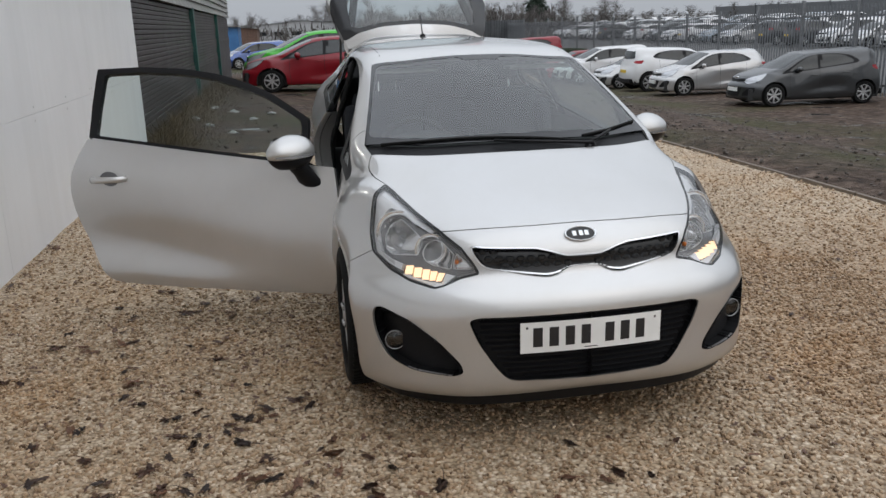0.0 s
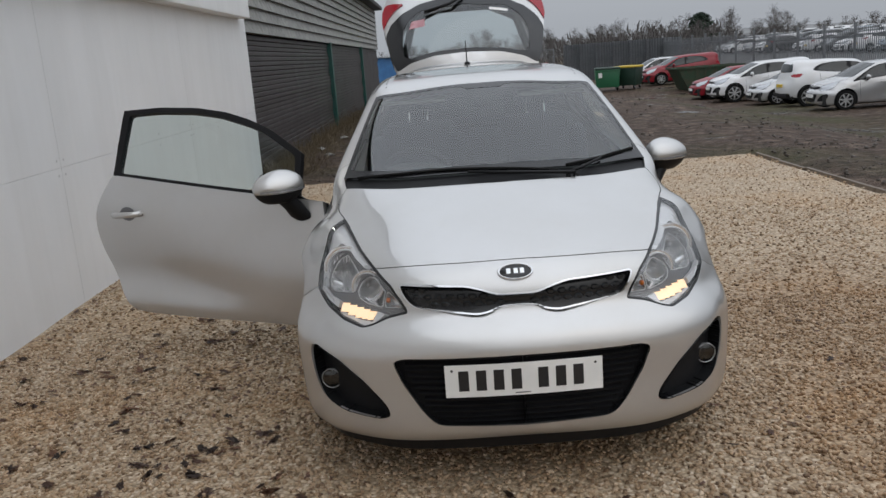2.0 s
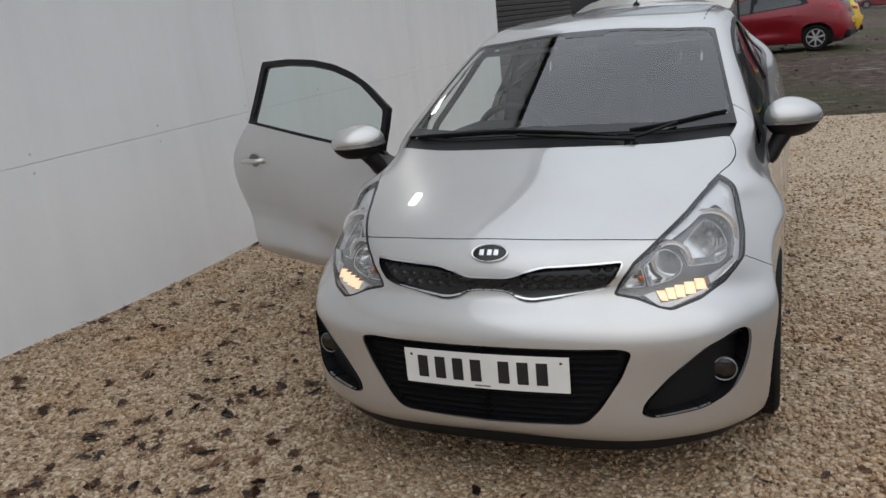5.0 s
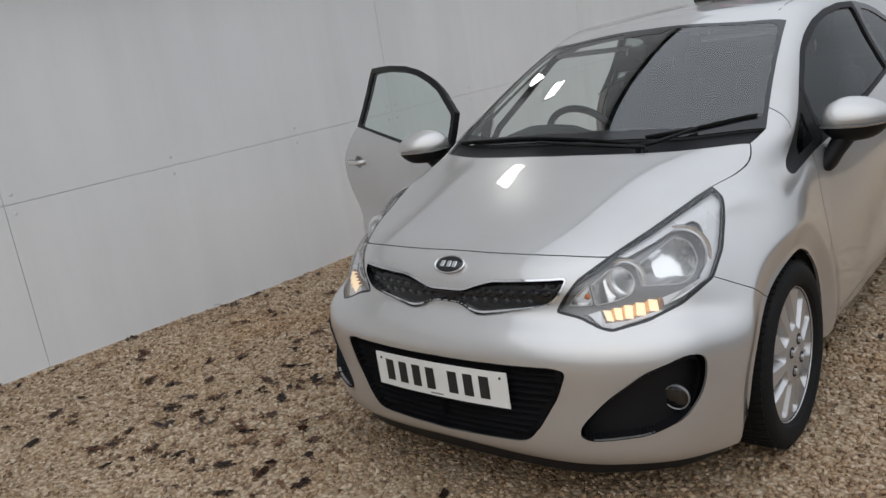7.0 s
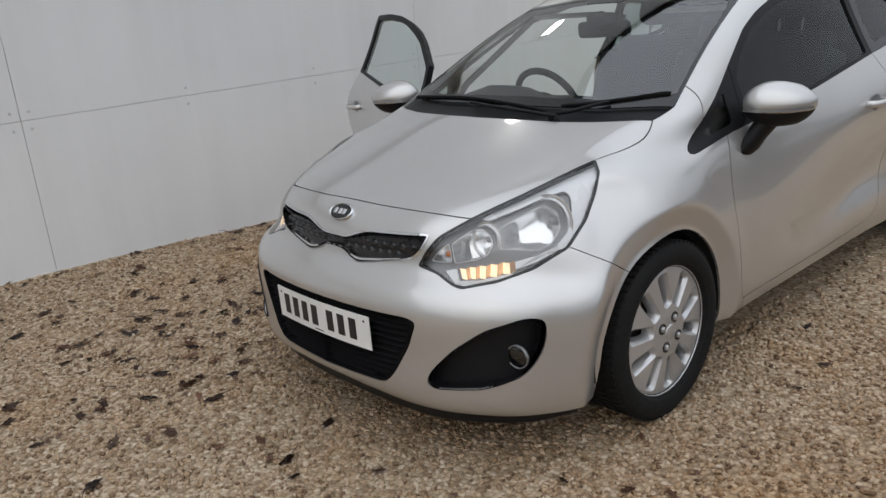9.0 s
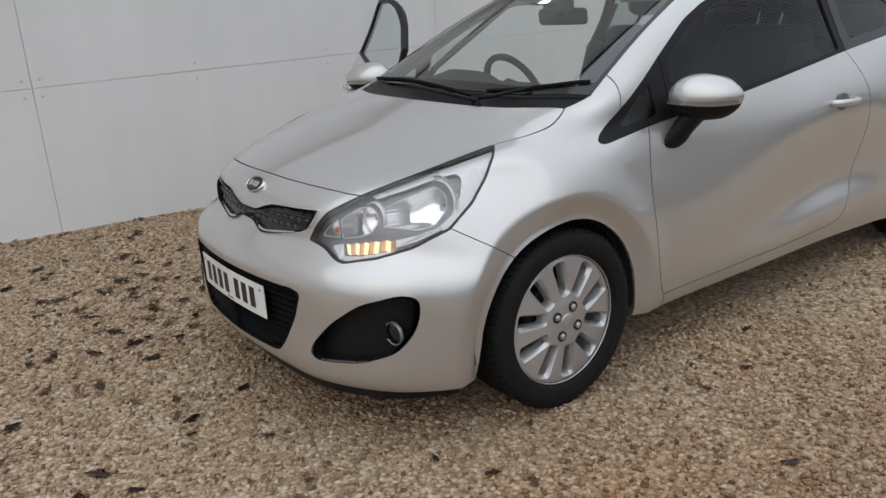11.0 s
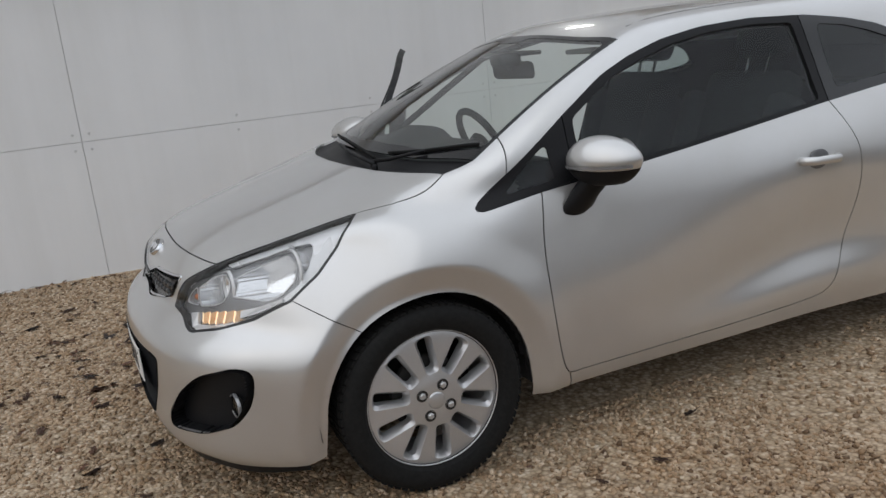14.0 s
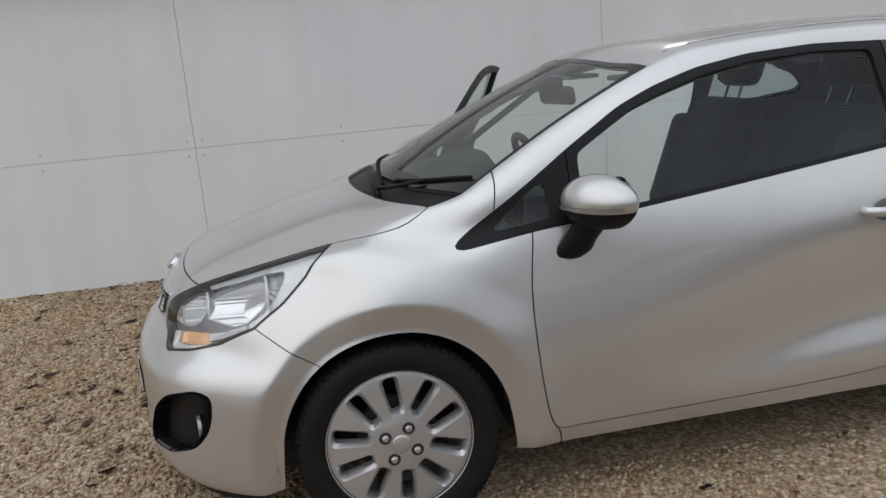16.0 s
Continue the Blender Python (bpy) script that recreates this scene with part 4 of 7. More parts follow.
def door(s, m):
    skin_ = part("door", folded([(0, 3)], s, 0.03), SILVER, car, "silver passenger door" if s > 0 else "silver driver door, swung wide open", smooth=PANEL, loc=m)
    part("window_frame", folded([(FRAME, 1)], s, 0.03), BLACK_PLASTIC, skin_, "black window frame", smooth=PANEL)
    g = part("window_glass", region([DGLASS], -0.008, s), TINTED, skin_, smooth=True)
    g.visible_shadow = False
    inner = region([(0, 3)], -0.06, s)
    bmesh.ops.reverse_faces(inner, faces=inner.faces)
    part("door_trim", inner, INTERIOR, skin_, "black inner door trim", smooth=True)
    fr = region([(FRAME, 1)], -0.03, s)
    bmesh.ops.reverse_faces(fr, faces=fr.faces)
    part("frame_lining", fr, BLACK_PLASTIC, skin_, smooth=True)
    # handle over a thin disc whose grey paints the shade of its cup
    hp, hn = side_at(1.600, .812)
    rot = Matrix.Translation((hp.x * s, hp.y, hp.z)) @ Matrix.Rotation(radians(-4), 4, 'X')
    bm = bmesh.new()
    bmesh.ops.create_uvsphere(bm, u_segments=20, v_segments=10, radius=1, matrix=rot @ Matrix.Diagonal((.004, .052, .040, 1)))
    part("handle_cup_shade", bm, CUP_SHADE, skin_, "shadowed finger recess", smooth=True)
    bm = bmesh.new()
    pts = [(-.012, -.105, 0), (.018, -.098, 0), (.036, -.07, .001), (.042, -.02, .003), (.042, .03, .004), (.037, .07, .004), (.02, .095, .004), (-.01, .103, .004)]
    tube(bm, [rot @ Vector((x * s, y * .84, z)) for x, y, z in pts], 0.0125, 12)
    for v in bm.verts:
        q = rot.inverted() @ v.co
        q.z *= 1.25
        v.co = rot @ q
    part("handle", bm, SILVER, skin_, "body-coloured pull handle", smooth=True)
    # mirror
    bm = bmesh.new()
    bmesh.ops.create_uvsphere(bm, u_segments=32, v_segments=20, radius=1)
    for v in bm.verts:
        x, y, z = v.co
        bx = .108 * x * (1 - .12 * y)
        by = (.10 if y < 0 else .055) * y
        bz = .074 * z * (1 - .22 * x * (1 if z > 0 else .3))
        v.co = Vector((s * (.862 + bx), .655 + by + .045 * x, .957 + bz))
    low = bmesh.new()
    mesh_tmp = bpy.data.meshes.new("tmp")
    bm.to_mesh(mesh_tmp)
    low.from_mesh(mesh_tmp)
    bpy.data.meshes.remove(mesh_tmp)
    cut = Vector((s * .862, .655, .936))
    for b, inner_ in ((bm, True), (low, False)):
        bmesh.ops.bisect_plane(b, geom=list(b.verts) + list(b.edges) + list(b.faces), plane_co=cut, plane_no=(0.05 * s, -.03, 1), clear_inner=inner_, clear_outer=not inner_)
    if s < 0:
        bmesh.ops.reverse_faces(bm, faces=bm.faces)
        bmesh.ops.reverse_faces(low, faces=low.faces)
    mir = part("door_mirror", bm, SILVER, skin_, "silver-capped door mirror", smooth=True)
    for v in low.verts:
        v.co.z = max(.94 + (v.co.z - .94) * 1.25, .878)
    part("mirror_base", low, BLACK_PLASTIC, mir, "black lower mirror shell", smooth=True)
    bm = bmesh.new()
    st = [(.835, .640, .912), (.82, .625, .885), (.80, .605, .85), (.785, .590, .815), (.772, .58, .80)]
    rings = []
    for i, (x, y, z) in enumerate(st):
        w, d = (.12, .10, .085, .075, .07)[i], (.055, .05, .05, .055, .05)[i]
        rings.append([bm.verts.new((s * (x + .6 * w * math.cos(a) * .5), y + d * math.sin(a), z - .02 * math.cos(a))) for a in [2 * math.pi * k / 14 for k in range(14)]])
    for a, b in zip(rings, rings[1:]):
        for k in range(14):
            bm.faces.new((a[k], a[(k + 1) % 14], b[(k + 1) % 14], b[k]))
    part("mirror_stalk", bm, BLACK_PLASTIC, mir, "black mirror stalk", smooth=True)
    bm = bmesh.new()
    for k in range(14):
        a0, a1 = radians(-75 + k * 10.5), radians(-75 + (k + 1) * 10.5)
        quad = []
        for a, z in ((a0, .937), (a1, .937), (a1, .947), (a0, .947)):
            x, y = math.sin(a), -math.cos(a)
            quad.append(bm.verts.new((s * (.862 + .1085 * x * (1 - .12 * y)), .655 + (.1005 if y < 0 else .056) * y + .045 * x, z + .001 * x)))
        bm.faces.new(quad if s > 0 else quad[::-1])
    for v in bm.verts:
        v.co += (v.co - Vector((s * .862, .655, v.co.z))).normalized() * .003
    part("mirror_indicator", bm, LAMP_GREY, mir, "clear repeater strip")
    bm = bmesh.new()
    bmesh.ops.create_circle(bm, cap_ends=True, segments=24, radius=1, matrix=Matrix.Translation((s * .862, .708, .962)) @ Matrix.Rotation(radians(90), 4, 'X') @ Matrix.Diagonal((.09, .058, 1, 1)))
    part("mirror_glass", bm, CHROME, mir)
    return skin_


door(1, Matrix.Identity(4))
door(-1, OPEN)
# hinges and check strap of the open door
for z in (.42, .70):
    part("hinge", boxed((-.80, .43, z - .03), (-.735, .50, z + .03), .006), DARK_METAL, car)
# painted jamb of the open doorway, facing forward behind the door's rear edge
bm = bmesh.new()
line = curve2([(1.60, .275), (1.70, .36), (1.768, .50), (1.802, .65), (1.802, .80), (1.775, .90), (1.735, 1.0)], 3)
rows_ = []
for y, z in line:
    outer = side_at(y + .03, z)[0].x
    rows_.append([bm.verts.new((-(outer - off), y + dy, z)) for off, dy in ((.006, .010), (.035, .012), (.045, .040), (.105, .050), (.115, .10))])
for a, b in zip(rows_, rows_[1:]):
    for i in range(4):
        bm.faces.new((a[i], a[i + 1], b[i + 1], b[i]))
bmesh.ops.recalc_face_normals(bm, faces=bm.faces)
part("door_jamb", bm, SILVER, car, "silver painted door jamb", smooth=30)
# door aperture seal
bm = bmesh.new()
for pts in ([(-.70, .50, .25), (-.71, .48, .6), (-.70, .50, .86), (-.66, .60, 1.0), (-.60, .78, 1.13), (-.55, .97, 1.26), (-.54, 1.3, 1.32), (-.54, 1.72, 1.33)],
            [(-.70, .50, .25), (-.71, 1.1, .23), (-.72, 1.66, .26), (-.72, 1.76, .45), (-.72, 1.78, .8), (-.66, 1.73, 1.02), (-.55, 1.73, 1.33)]):
    tube(bm, pts, .015, 10)
part("door_seal", bm, RUBBER, car, "black rubber door seal", smooth=True)

# ---- front details ----
def projected(outline, out=0.0):
    return [front_at(x, z, out)[0] for x, z in outline]


back = Vector((0, 1, 0))
# upper grille: bright surround, recessed dark mesh with raised lozenges
bm = region([CHROME_R], 0.003, 0)
walls_in(bm, 0.03, back)
part("grille_surround", bm, CHROME, car, "chrome grille surround", smooth=30)
bm = region([GRILLE], -0.010, 0)
walls_in(bm, -0.02, back)
gr_part = part("grille", bm, GLOSS_BLACK, car, "black upper grille", smooth=30)
bm = bmesh.new()
for r in range(4):
    z = .645 + .0245 * r
    for c in range(-11, 12):
        x = c * .038 + (.019 if r % 2 else 0)
        if not inside(shrink(gr_full, 0.016), x, z):
            continue
        p, n_ = front_at(x, z, -.010)
        turn_ = Matrix.Translation(p) @ Matrix.Rotation(math.atan2(n_.x * (1 if x > 0 else -1), -n_.y), 4, 'Z')
        hexa = [(math.cos(radians(60 * k)), math.sin(radians(60 * k))) for k in range(6)]
        lo_ = [bm.verts.new(turn_ @ Vector((.0170 * a, 0, .0115 * b))) for a, b in hexa]
        hi_ = [bm.verts.new(turn_ @ Vector((.0105 * a, -.0065, .0060 * b + .001))) for a, b in hexa]
        bm.faces.new(hi_)
        for k in range(6):
            bm.faces.new((lo_[k], lo_[(k + 1) % 6], hi_[(k + 1) % 6], hi_[k]))
bmesh.ops.recalc_face_normals(bm, faces=bm.faces)
part("grille_mesh", bm, GRILLE_GREY, gr_part, "raised cells of the grille mesh")["kind"] = "stuff"
# lower grille: louvres behind the number plate
bm = region([LOWER], -0.028, 0)
walls_in(bm, -0.03, back)
lg = part("lower_grille", bm, BLACK_PLASTIC, car, "black lower air intake", smooth=30)
bm = bmesh.new()
for r in range(11):
    z = .282 + .021 * r
    run = [x for x in [k * .02 - .44 for k in range(45)] if inside(shrink(lo_full, 0.012), x, z)]
    if len(run) > 3:
        pts = [front_at(x, z, -.02)[0] for x in run]
        for a, b in zip(pts, pts[1:]):
            q = [bm.verts.new(v) for v in (a + Vector((0, -.010, -.003)), b + Vector((0, -.010, -.003)), b + Vector((0, .01, .004)), a + Vector((0, .01, .004)))]
            bm.faces.new(q)
bmesh.ops.remove_doubles(bm, verts=bm.verts, dist=1e-4)
part("louvre", bm, BLACK_PLASTIC, lg, "thin black louvres")["kind"] = "stuff"
# number plate, gently bowed, its characters as plain bars
def bowed(bm, x0, x1, z0, z1, y, m=10):
    cols = []
    for k in range(m + 1):
        x = x0 + (x1 - x0) * k / m
        yy = y + .045 * (x / .5) ** 2
        cols.append([bm.verts.new((x, yy, z0)), bm.verts.new((x, yy, z1)), bm.verts.new((x, yy + .003, z1)), bm.verts.new((x, yy + .003, z0))])
    for a, b in zip(cols, cols[1:]):
        for i in range(4):
            j = (i + 1) % 4
            bm.faces.new((a[i], b[i], b[j], a[j]))
    bm.faces.new(cols[0])
    bm.faces.new(cols[-1][::-1])


bm = bmesh.new()
bowed(bm, -.262, .262, .378, .491, -.800)
plate = part("number_plate", bm, WHITE_PLATE, car, "white front number plate with dark bars")
x = -.222
for k in range(7):
    bm = bmesh.new()
    bowed(bm, x + .005, x + .039, .400, .471, -.8012, 2)
    part("bar", bm, INK, plate)
    x += .0585 + (.030 if k == 3 else 0)
for sx in (-.238, .238):
    bm = bmesh.new()
    turned(bm, [(.0001, .003), (.004, .002), (.005, 0)], 10, pose(sx, -.789, .472, 90, 0, 0))
    part("plate_screw", bm, DARK_METAL, plate)
bm = bmesh.new()
bowed(bm, -.03, .02, .385, .389, -.8010, 2)
part("plate_print", bm, LAMP_GREY, plate)
part("plate_bracket", boxed((-.12, -.793, .40), (.12, -.76, .47), .004), BLACK_PLASTIC, plate)
# badge: dark oval with a bright rim and plain bright strokes
bp, bn = front_at(0, .760, .002)
bmat = Matrix.Translation(bp) @ Vector((0, bn.y, bn.z)).to_track_quat('Z', 'Y').to_matrix().to_4x4()
bm = bmesh.new()
turned(bm, [(.0001, .006), (.050, .005), (.054, .002), (.054, -.006)], 36, bmat @ Matrix.Diagonal((1, .52, 1, 1)))
badge = part("badge", bm, GLOSS_BLACK, car, "dark oval badge", smooth=40)
bm = bmesh.new()
turned(bm, [(.053, .005), (.057, .009), (.061, .006), (.061, -.006)], 36, bmat @ Matrix.Diagonal((1, .53, 1, 1)))
part("badge_rim", bm, CHROME, badge, "chrome rim", smooth=True)
for cx in (-.024, 0.001, .022):
    bm = boxed((cx - .008, -.011, .004), (cx + .008, .011, .009), .002, bmat)
    part("badge_stroke", bm, CHROME, badge)
# lower lip and undertray
bm = bmesh.new()
lip = curve2([(-x, y) for x, y, z in FRONT[4][:0:-1]] + [(x, y) for x, y, z in FRONT[4]], 4)
top_, bot_ = [], []
for x, y in lip:
    n_ = Vector((x * .9, y)).normalized()
    top_.append(bm.verts.new((x - n_.x * .004, y - n_.y * .004, .212)))
    bot_.append(bm.verts.new((x - n_.x * .035, y - n_.y * .035, .150)))
for k in range(len(lip) - 1):
    bm.faces.new((top_[k], top_[k + 1], bot_[k + 1], bot_[k]))
part("front_lip", bm, BLACK_PLASTIC, car, "black plastic lip under the bumper")
part("underbody", boxed((-.60, -.46, .17), (.60, 3.0, .30), .03), DARK_METAL, car, "dark underbody")
part("undertray", boxed((-.50, -.64, .190), (.50, -.44, .205), .006), BLACK_PLASTIC, car, "black undertray behind the bumper")
for s in (1, -1):
    part("sill_floor", boxed((s * .585, .46, .200), (s * .775, 2.16, .26), .01), DARK_METAL, car, "dark underside of the sill")
part("engine_bay", boxed((-.50, -.50, .30), (.50, .15, .62), .05), DARK_GAP, car)

# fog lamps in their recess, and the headlamps
fog_dir = Vector(VIEWS["fog"][2])
lamp_dir = Vector(VIEWS["lamp"][2])


def mirrored(v, s):
    return Vector((v[0] * s, v[1], v[2]))


for s in (1, -1):
    fd, ld = mirrored(fog_dir, s), mirrored(lamp_dir, s)
    bm = region([FOG], -0.045, s)
    walls_in(bm, 0.05, fd)
    fog = part("fog_recess", bm, BLACK_PLASTIC, car, "black fog lamp recess", smooth=30)
    fm = Matrix.Translation(mirrored((.674, -.566, .388), s)) @ mirrored((.16, -1, 0), s).to_track_quat('Z', 'Y').to_matrix().to_4x4()
    bm = bmesh.new()
    turned(bm, [(.033, .0), (.035, .003), (.037, .001), (.037, -.008)], 32, fm)
    part("fog_ring", bm, LAMP_GREY, fog, "grey fog lamp ring", smooth=True)
    bm = bmesh.new()
    turned(bm, [(.0001, -.03), (.012, -.028), (.024, -.016), (.031, .0)], 28, fm)
    part("fog_reflector", bm, DARK_METAL, fog, smooth=True)
    bm = bmesh.new()
    turned(bm, [(.0001, .006), (.018, .005), (.031, .001)], 28, fm)
    part("fog_lens", bm, sheet_glass("fog_glass", (0.30, 0.31, 0.32)), fog, smooth=True).visible_shadow = False
    # headlamp
    bm = region([LAMP_EDGE], 0.0, s)
    walls_in(bm, -0.03, ld)
    hl = part("headlamp", bm, GLOSS_BLACK, car, "large swept-back headlamp with lit side light", smooth=30)
    lens = part("lens", region([LAMP, LAMP_A, LAMP_B, LAMP_C, LAMP_D], 0.001, s), LENS, hl, "clear headlamp lens", smooth=True)
    lens.visible_shadow = False
    part("housing", region([LAMP], -0.030, s), LAMP_INNER, hl, "grey inner housing", smooth=30)
    bm = region([LAMP_C], -0.016, s)
    walls_in(bm, -0.02, ld)
    part("brow", bm, SATIN, hl, "pale satin brow of the housing", smooth=30)
    inward = mirrored((-.06, 1, -.08), s)
    for rg_, deep in ((LAMP_A, .10), (LAMP_B, .075), (LAMP_D, .035)):
        # a bright cup that runs back from the housing to the bulb
        bm = region([rg_], -0.029, s)
        cover, rim = list(bm.faces), [e for e in bm.edges if len(e.link_faces) == 1]
        r_ = bmesh.ops.extrude_edge_only(bm, edges=rim)
        ends_ = [g for g in r_["geom"] if isinstance(g, bmesh.types.BMEdge)]
        for v in [g for g in r_["geom"] if isinstance(g, bmesh.types.BMVert)]:
            v.co += inward * deep
        bmesh.ops.delete(bm, geom=cover, context='FACES')
        bmesh.ops.contextual_create(bm, geom=ends_)
        part("reflector_cup", bm, REFLECTOR, hl, "bright chrome reflector cup", smooth=35)
        # raised bright edge of the cup
        bm = region([rg_], -0.028, s)
        loop_ = [e for e in bm.edges if len(e.link_faces) == 1]
        rim_lines = [(e.verts[0].co.copy(), e.verts[1].co.copy()) for e in loop_]
        bm.free()
        bm = bmesh.new()
        for a, b in rim_lines:
            if (b - a).length > 1e-4:
                tube(bm, [a, b], .0015, 6)
        part("cup_edge", bm, SATIN, hl, "pale moulded edge", smooth=True)
    # bowls
    for c, r, aim in (((.616, -.322, .734), .068, (.12, -1, .10)), ((.520, -.500, .704), .048, (.12, -1, .08))):
        q = mirrored(aim, s).to_track_quat('Z', 'Y').to_matrix().to_4x4()
        mm = Matrix.Translation(mirrored(c, s)) @ q
        bm = bmesh.new()
        prof = [(.012, -.055), (.02, -.053), (.03, -.048), (.045, -.036), (.060, -.018), (.070, 0), (.076, .004), (.092, .003)]
        prof = [(a * r / .074, b * r / .074) for a, b in prof]
        turned(bm, prof, 48, mm)
        bowl = part("reflector", bm, REFLECTOR, hl, "chrome reflector bowl", smooth=50)
        bm = bmesh.new()
        turned(bm, [(.0001, .0), (.008, -.002), (.013, -.01), (.014, -.05)], 16, mm @ Matrix.Diagonal((r / .074, r / .074, r / .074, 1)))
        part("bulb", bm, LAMP_GREY, bowl, "grey bulb shield", smooth=True)
        bm = bmesh.new()
        turned(bm, [(r * .97, .002), (r * 1.0, .009), (r * 1.04, .009), (r * 1.07, .002)], 40, mm)
        part("bezel", bm, SATIN, bowl, "pale bezel ring", smooth=True)
        if r < .06:
            continue
        bm = bmesh.new()
        for k in range(11):
            xx = (-.85 + .17 * k) * r
            hh = math.sqrt(max(.02 * r * r, r * r - xx * xx)) * .90
            for sg in (1, -1):
                z0, z1 = sg * hh * .26, sg * hh
                box(bm, (xx - .0028, min(z0, z1), -.030), (xx + .0028, max(z0, z1), -.018), .001, mm)
        part("flute", bm, REFLECTOR, bowl, "moulded reflector flutes")["kind"] = "stuff"
    # lit side light: a stepped cell, bright facets forward, amber facets to the side
    top_line = [(.492, -.612, .641), (.553, -.566, .650), (.620, -.508, .659)]
    low_line = [(.508, -.620, .614), (.560, -.582, .615), (.630, -.516, .632)]

    def along(line, u):
        k = min(1, int(u * 2))
        return mirrored(Vector(line[k]).lerp(Vector(line[k + 1]), u * 2 - k), s) - ld * .010
    front_f, side_f = bmesh.new(), bmesh.new()
    teeth = 5
    for k in range(teeth):
        a0, b0 = along(top_line, k / teeth), along(low_line, k / teeth)
        a1, b1 = along(top_line, (k + 1) / teeth), along(low_line, (k + 1) / teeth)
        am, bmid = Vector((a1.x, a0.y, (a0.z + a1.z) / 2)), Vector((b1.x, b0.y, (b0.z + b1.z) / 2))
        for bmx, quad in ((front_f, (a0, b0, bmid, am)), (side_f, (am, bmid, b1, a1))):
            q4 = [bmx.verts.new(p + inward * .016) for p in quad]
            bmx.faces.new(q4 if s > 0 else q4[::-1])
    cell = part("side_light", side_f, AMBER_CELL, hl, "amber stepped cell of the side light")
    part("lit_facet", front_f, AMBER_ON, cell, "glowing warm facets")
    # pale tray below the cell and the rail that runs on from it
    for tray in ([(.462, -.628, .636), (.492, -.610, .643), (.508, -.618, .612), (.536, -.630, .603), (.508, -.636, .606)],
                 [(.508, -.622, .611), (.560, -.584, .612), (.632, -.518, .629), (.638, -.520, .622), (.575, -.586, .604), (.536, -.630, .602)],
                 [(.632, -.505, .660), (.672, -.455, .672), (.706, -.395, .692), (.710, -.395, .682), (.676, -.462, .655), (.640, -.512, .640)]):
        bm = bmesh.new()
        face_ = [bm.verts.new(mirrored(p, s) - ld * .012) for p in tray]
        back_ = [bm.verts.new(mirrored(p, s) - ld * .030) for p in tray]
        bm.faces.new(face_)
        for k in range(len(tray)):
            j = (k + 1) % len(tray)
            bm.faces.new((face_[k], face_[j], back_[j], back_[k]))
        bmesh.ops.recalc_face_normals(bm, faces=bm.faces)
        part("tray", bm, SATIN, hl, "pale satin tray")
    # amber indicator bulb in the inner corner
    bm = bmesh.new()
    bmesh.ops.create_uvsphere(bm, u_segments=14, v_segments=8, radius=.009, matrix=Matrix.Translation(mirrored((.442, -.592, .674), s)))
    part("indicator_bulb", bm, AMBER, hl, "amber indicator bulb", smooth=True)

# ---- glass edge trims, wipers, aerial, roof trims ----
for s in (1, -1):
    bm = bmesh.new()
    line = [(s * (.500 - .02 * abs(t - .3)), 1.02 + 1.75 * t) for t in [k / 20 for k in range(21)]]
    tube(bm, [top_at(x, y, -.003) for x, y in line], .0045, 6)
    part("roof_strip", bm, BLACK_PLASTIC, car, "black roof ditch strip", smooth=True)


def wiper(arm, blade, lift=.006):
    bm = bmesh.new()
    pts = [top_at(x, y, lift + .006) for x, y in arm]
    tube(bm, pts, .0075, 8, .0055)
    turned(bm, [(.0001, .010), (.008, .009), (.010, .0), (.010, -.03)], 14, Matrix.Translation(top_at(*arm[0])))
    w = part("wiper", bm, BLACK_PLASTIC, car, "black windscreen wiper arm", smooth=True)
    bm = bmesh.new()
    n_ = 14
    p = [top_at(blade[0][0] + (blade[1][0] - blade[0][0]) * k / n_, blade[0][1] + (blade[1][1] - blade[0][1]) * k / n_ - blade[2] * math.sin(math.pi * k / n_), lift) for k in range(n_ + 1)]
    tube(bm, p, .0055, 8)
    part("wiper_blade", bm, RUBBER, w, smooth=True)
    bm = bmesh.new()
    for a, b in zip(p, p[1:]):
        q = [bm.verts.new(v) for v in (a, b, b - Vector((0, 0, .010)), a - Vector((0, 0, .010)))]
        bm.faces.new(q)
    part("wiper_rubber", bm, RUBBER, w)


wiper([(.33, .070), (.20, .068), (.05, .075), (-.12, .10)], ((-.60, .238), (.26, .098), .03))
wiper([(.30, .075), (.36, .12), (.42, .175), (.46, .21)], ((.30, .14), (.625, .33), .012))
bm = bmesh.new()
ap = top_at(-.02, 2.40)
tube(bm, [ap, ap + Vector((0, .02, .03)), ap + Vector((0, .09, .16))], .006, 8, .003)
turned(bm, [(.0001, .02), (.014, .016), (.022, 0), (.022, -.01)], 16, Matrix.Translation(ap))
part("aerial", bm, BLACK_PLASTIC, car, "short black roof aerial", smooth=True)

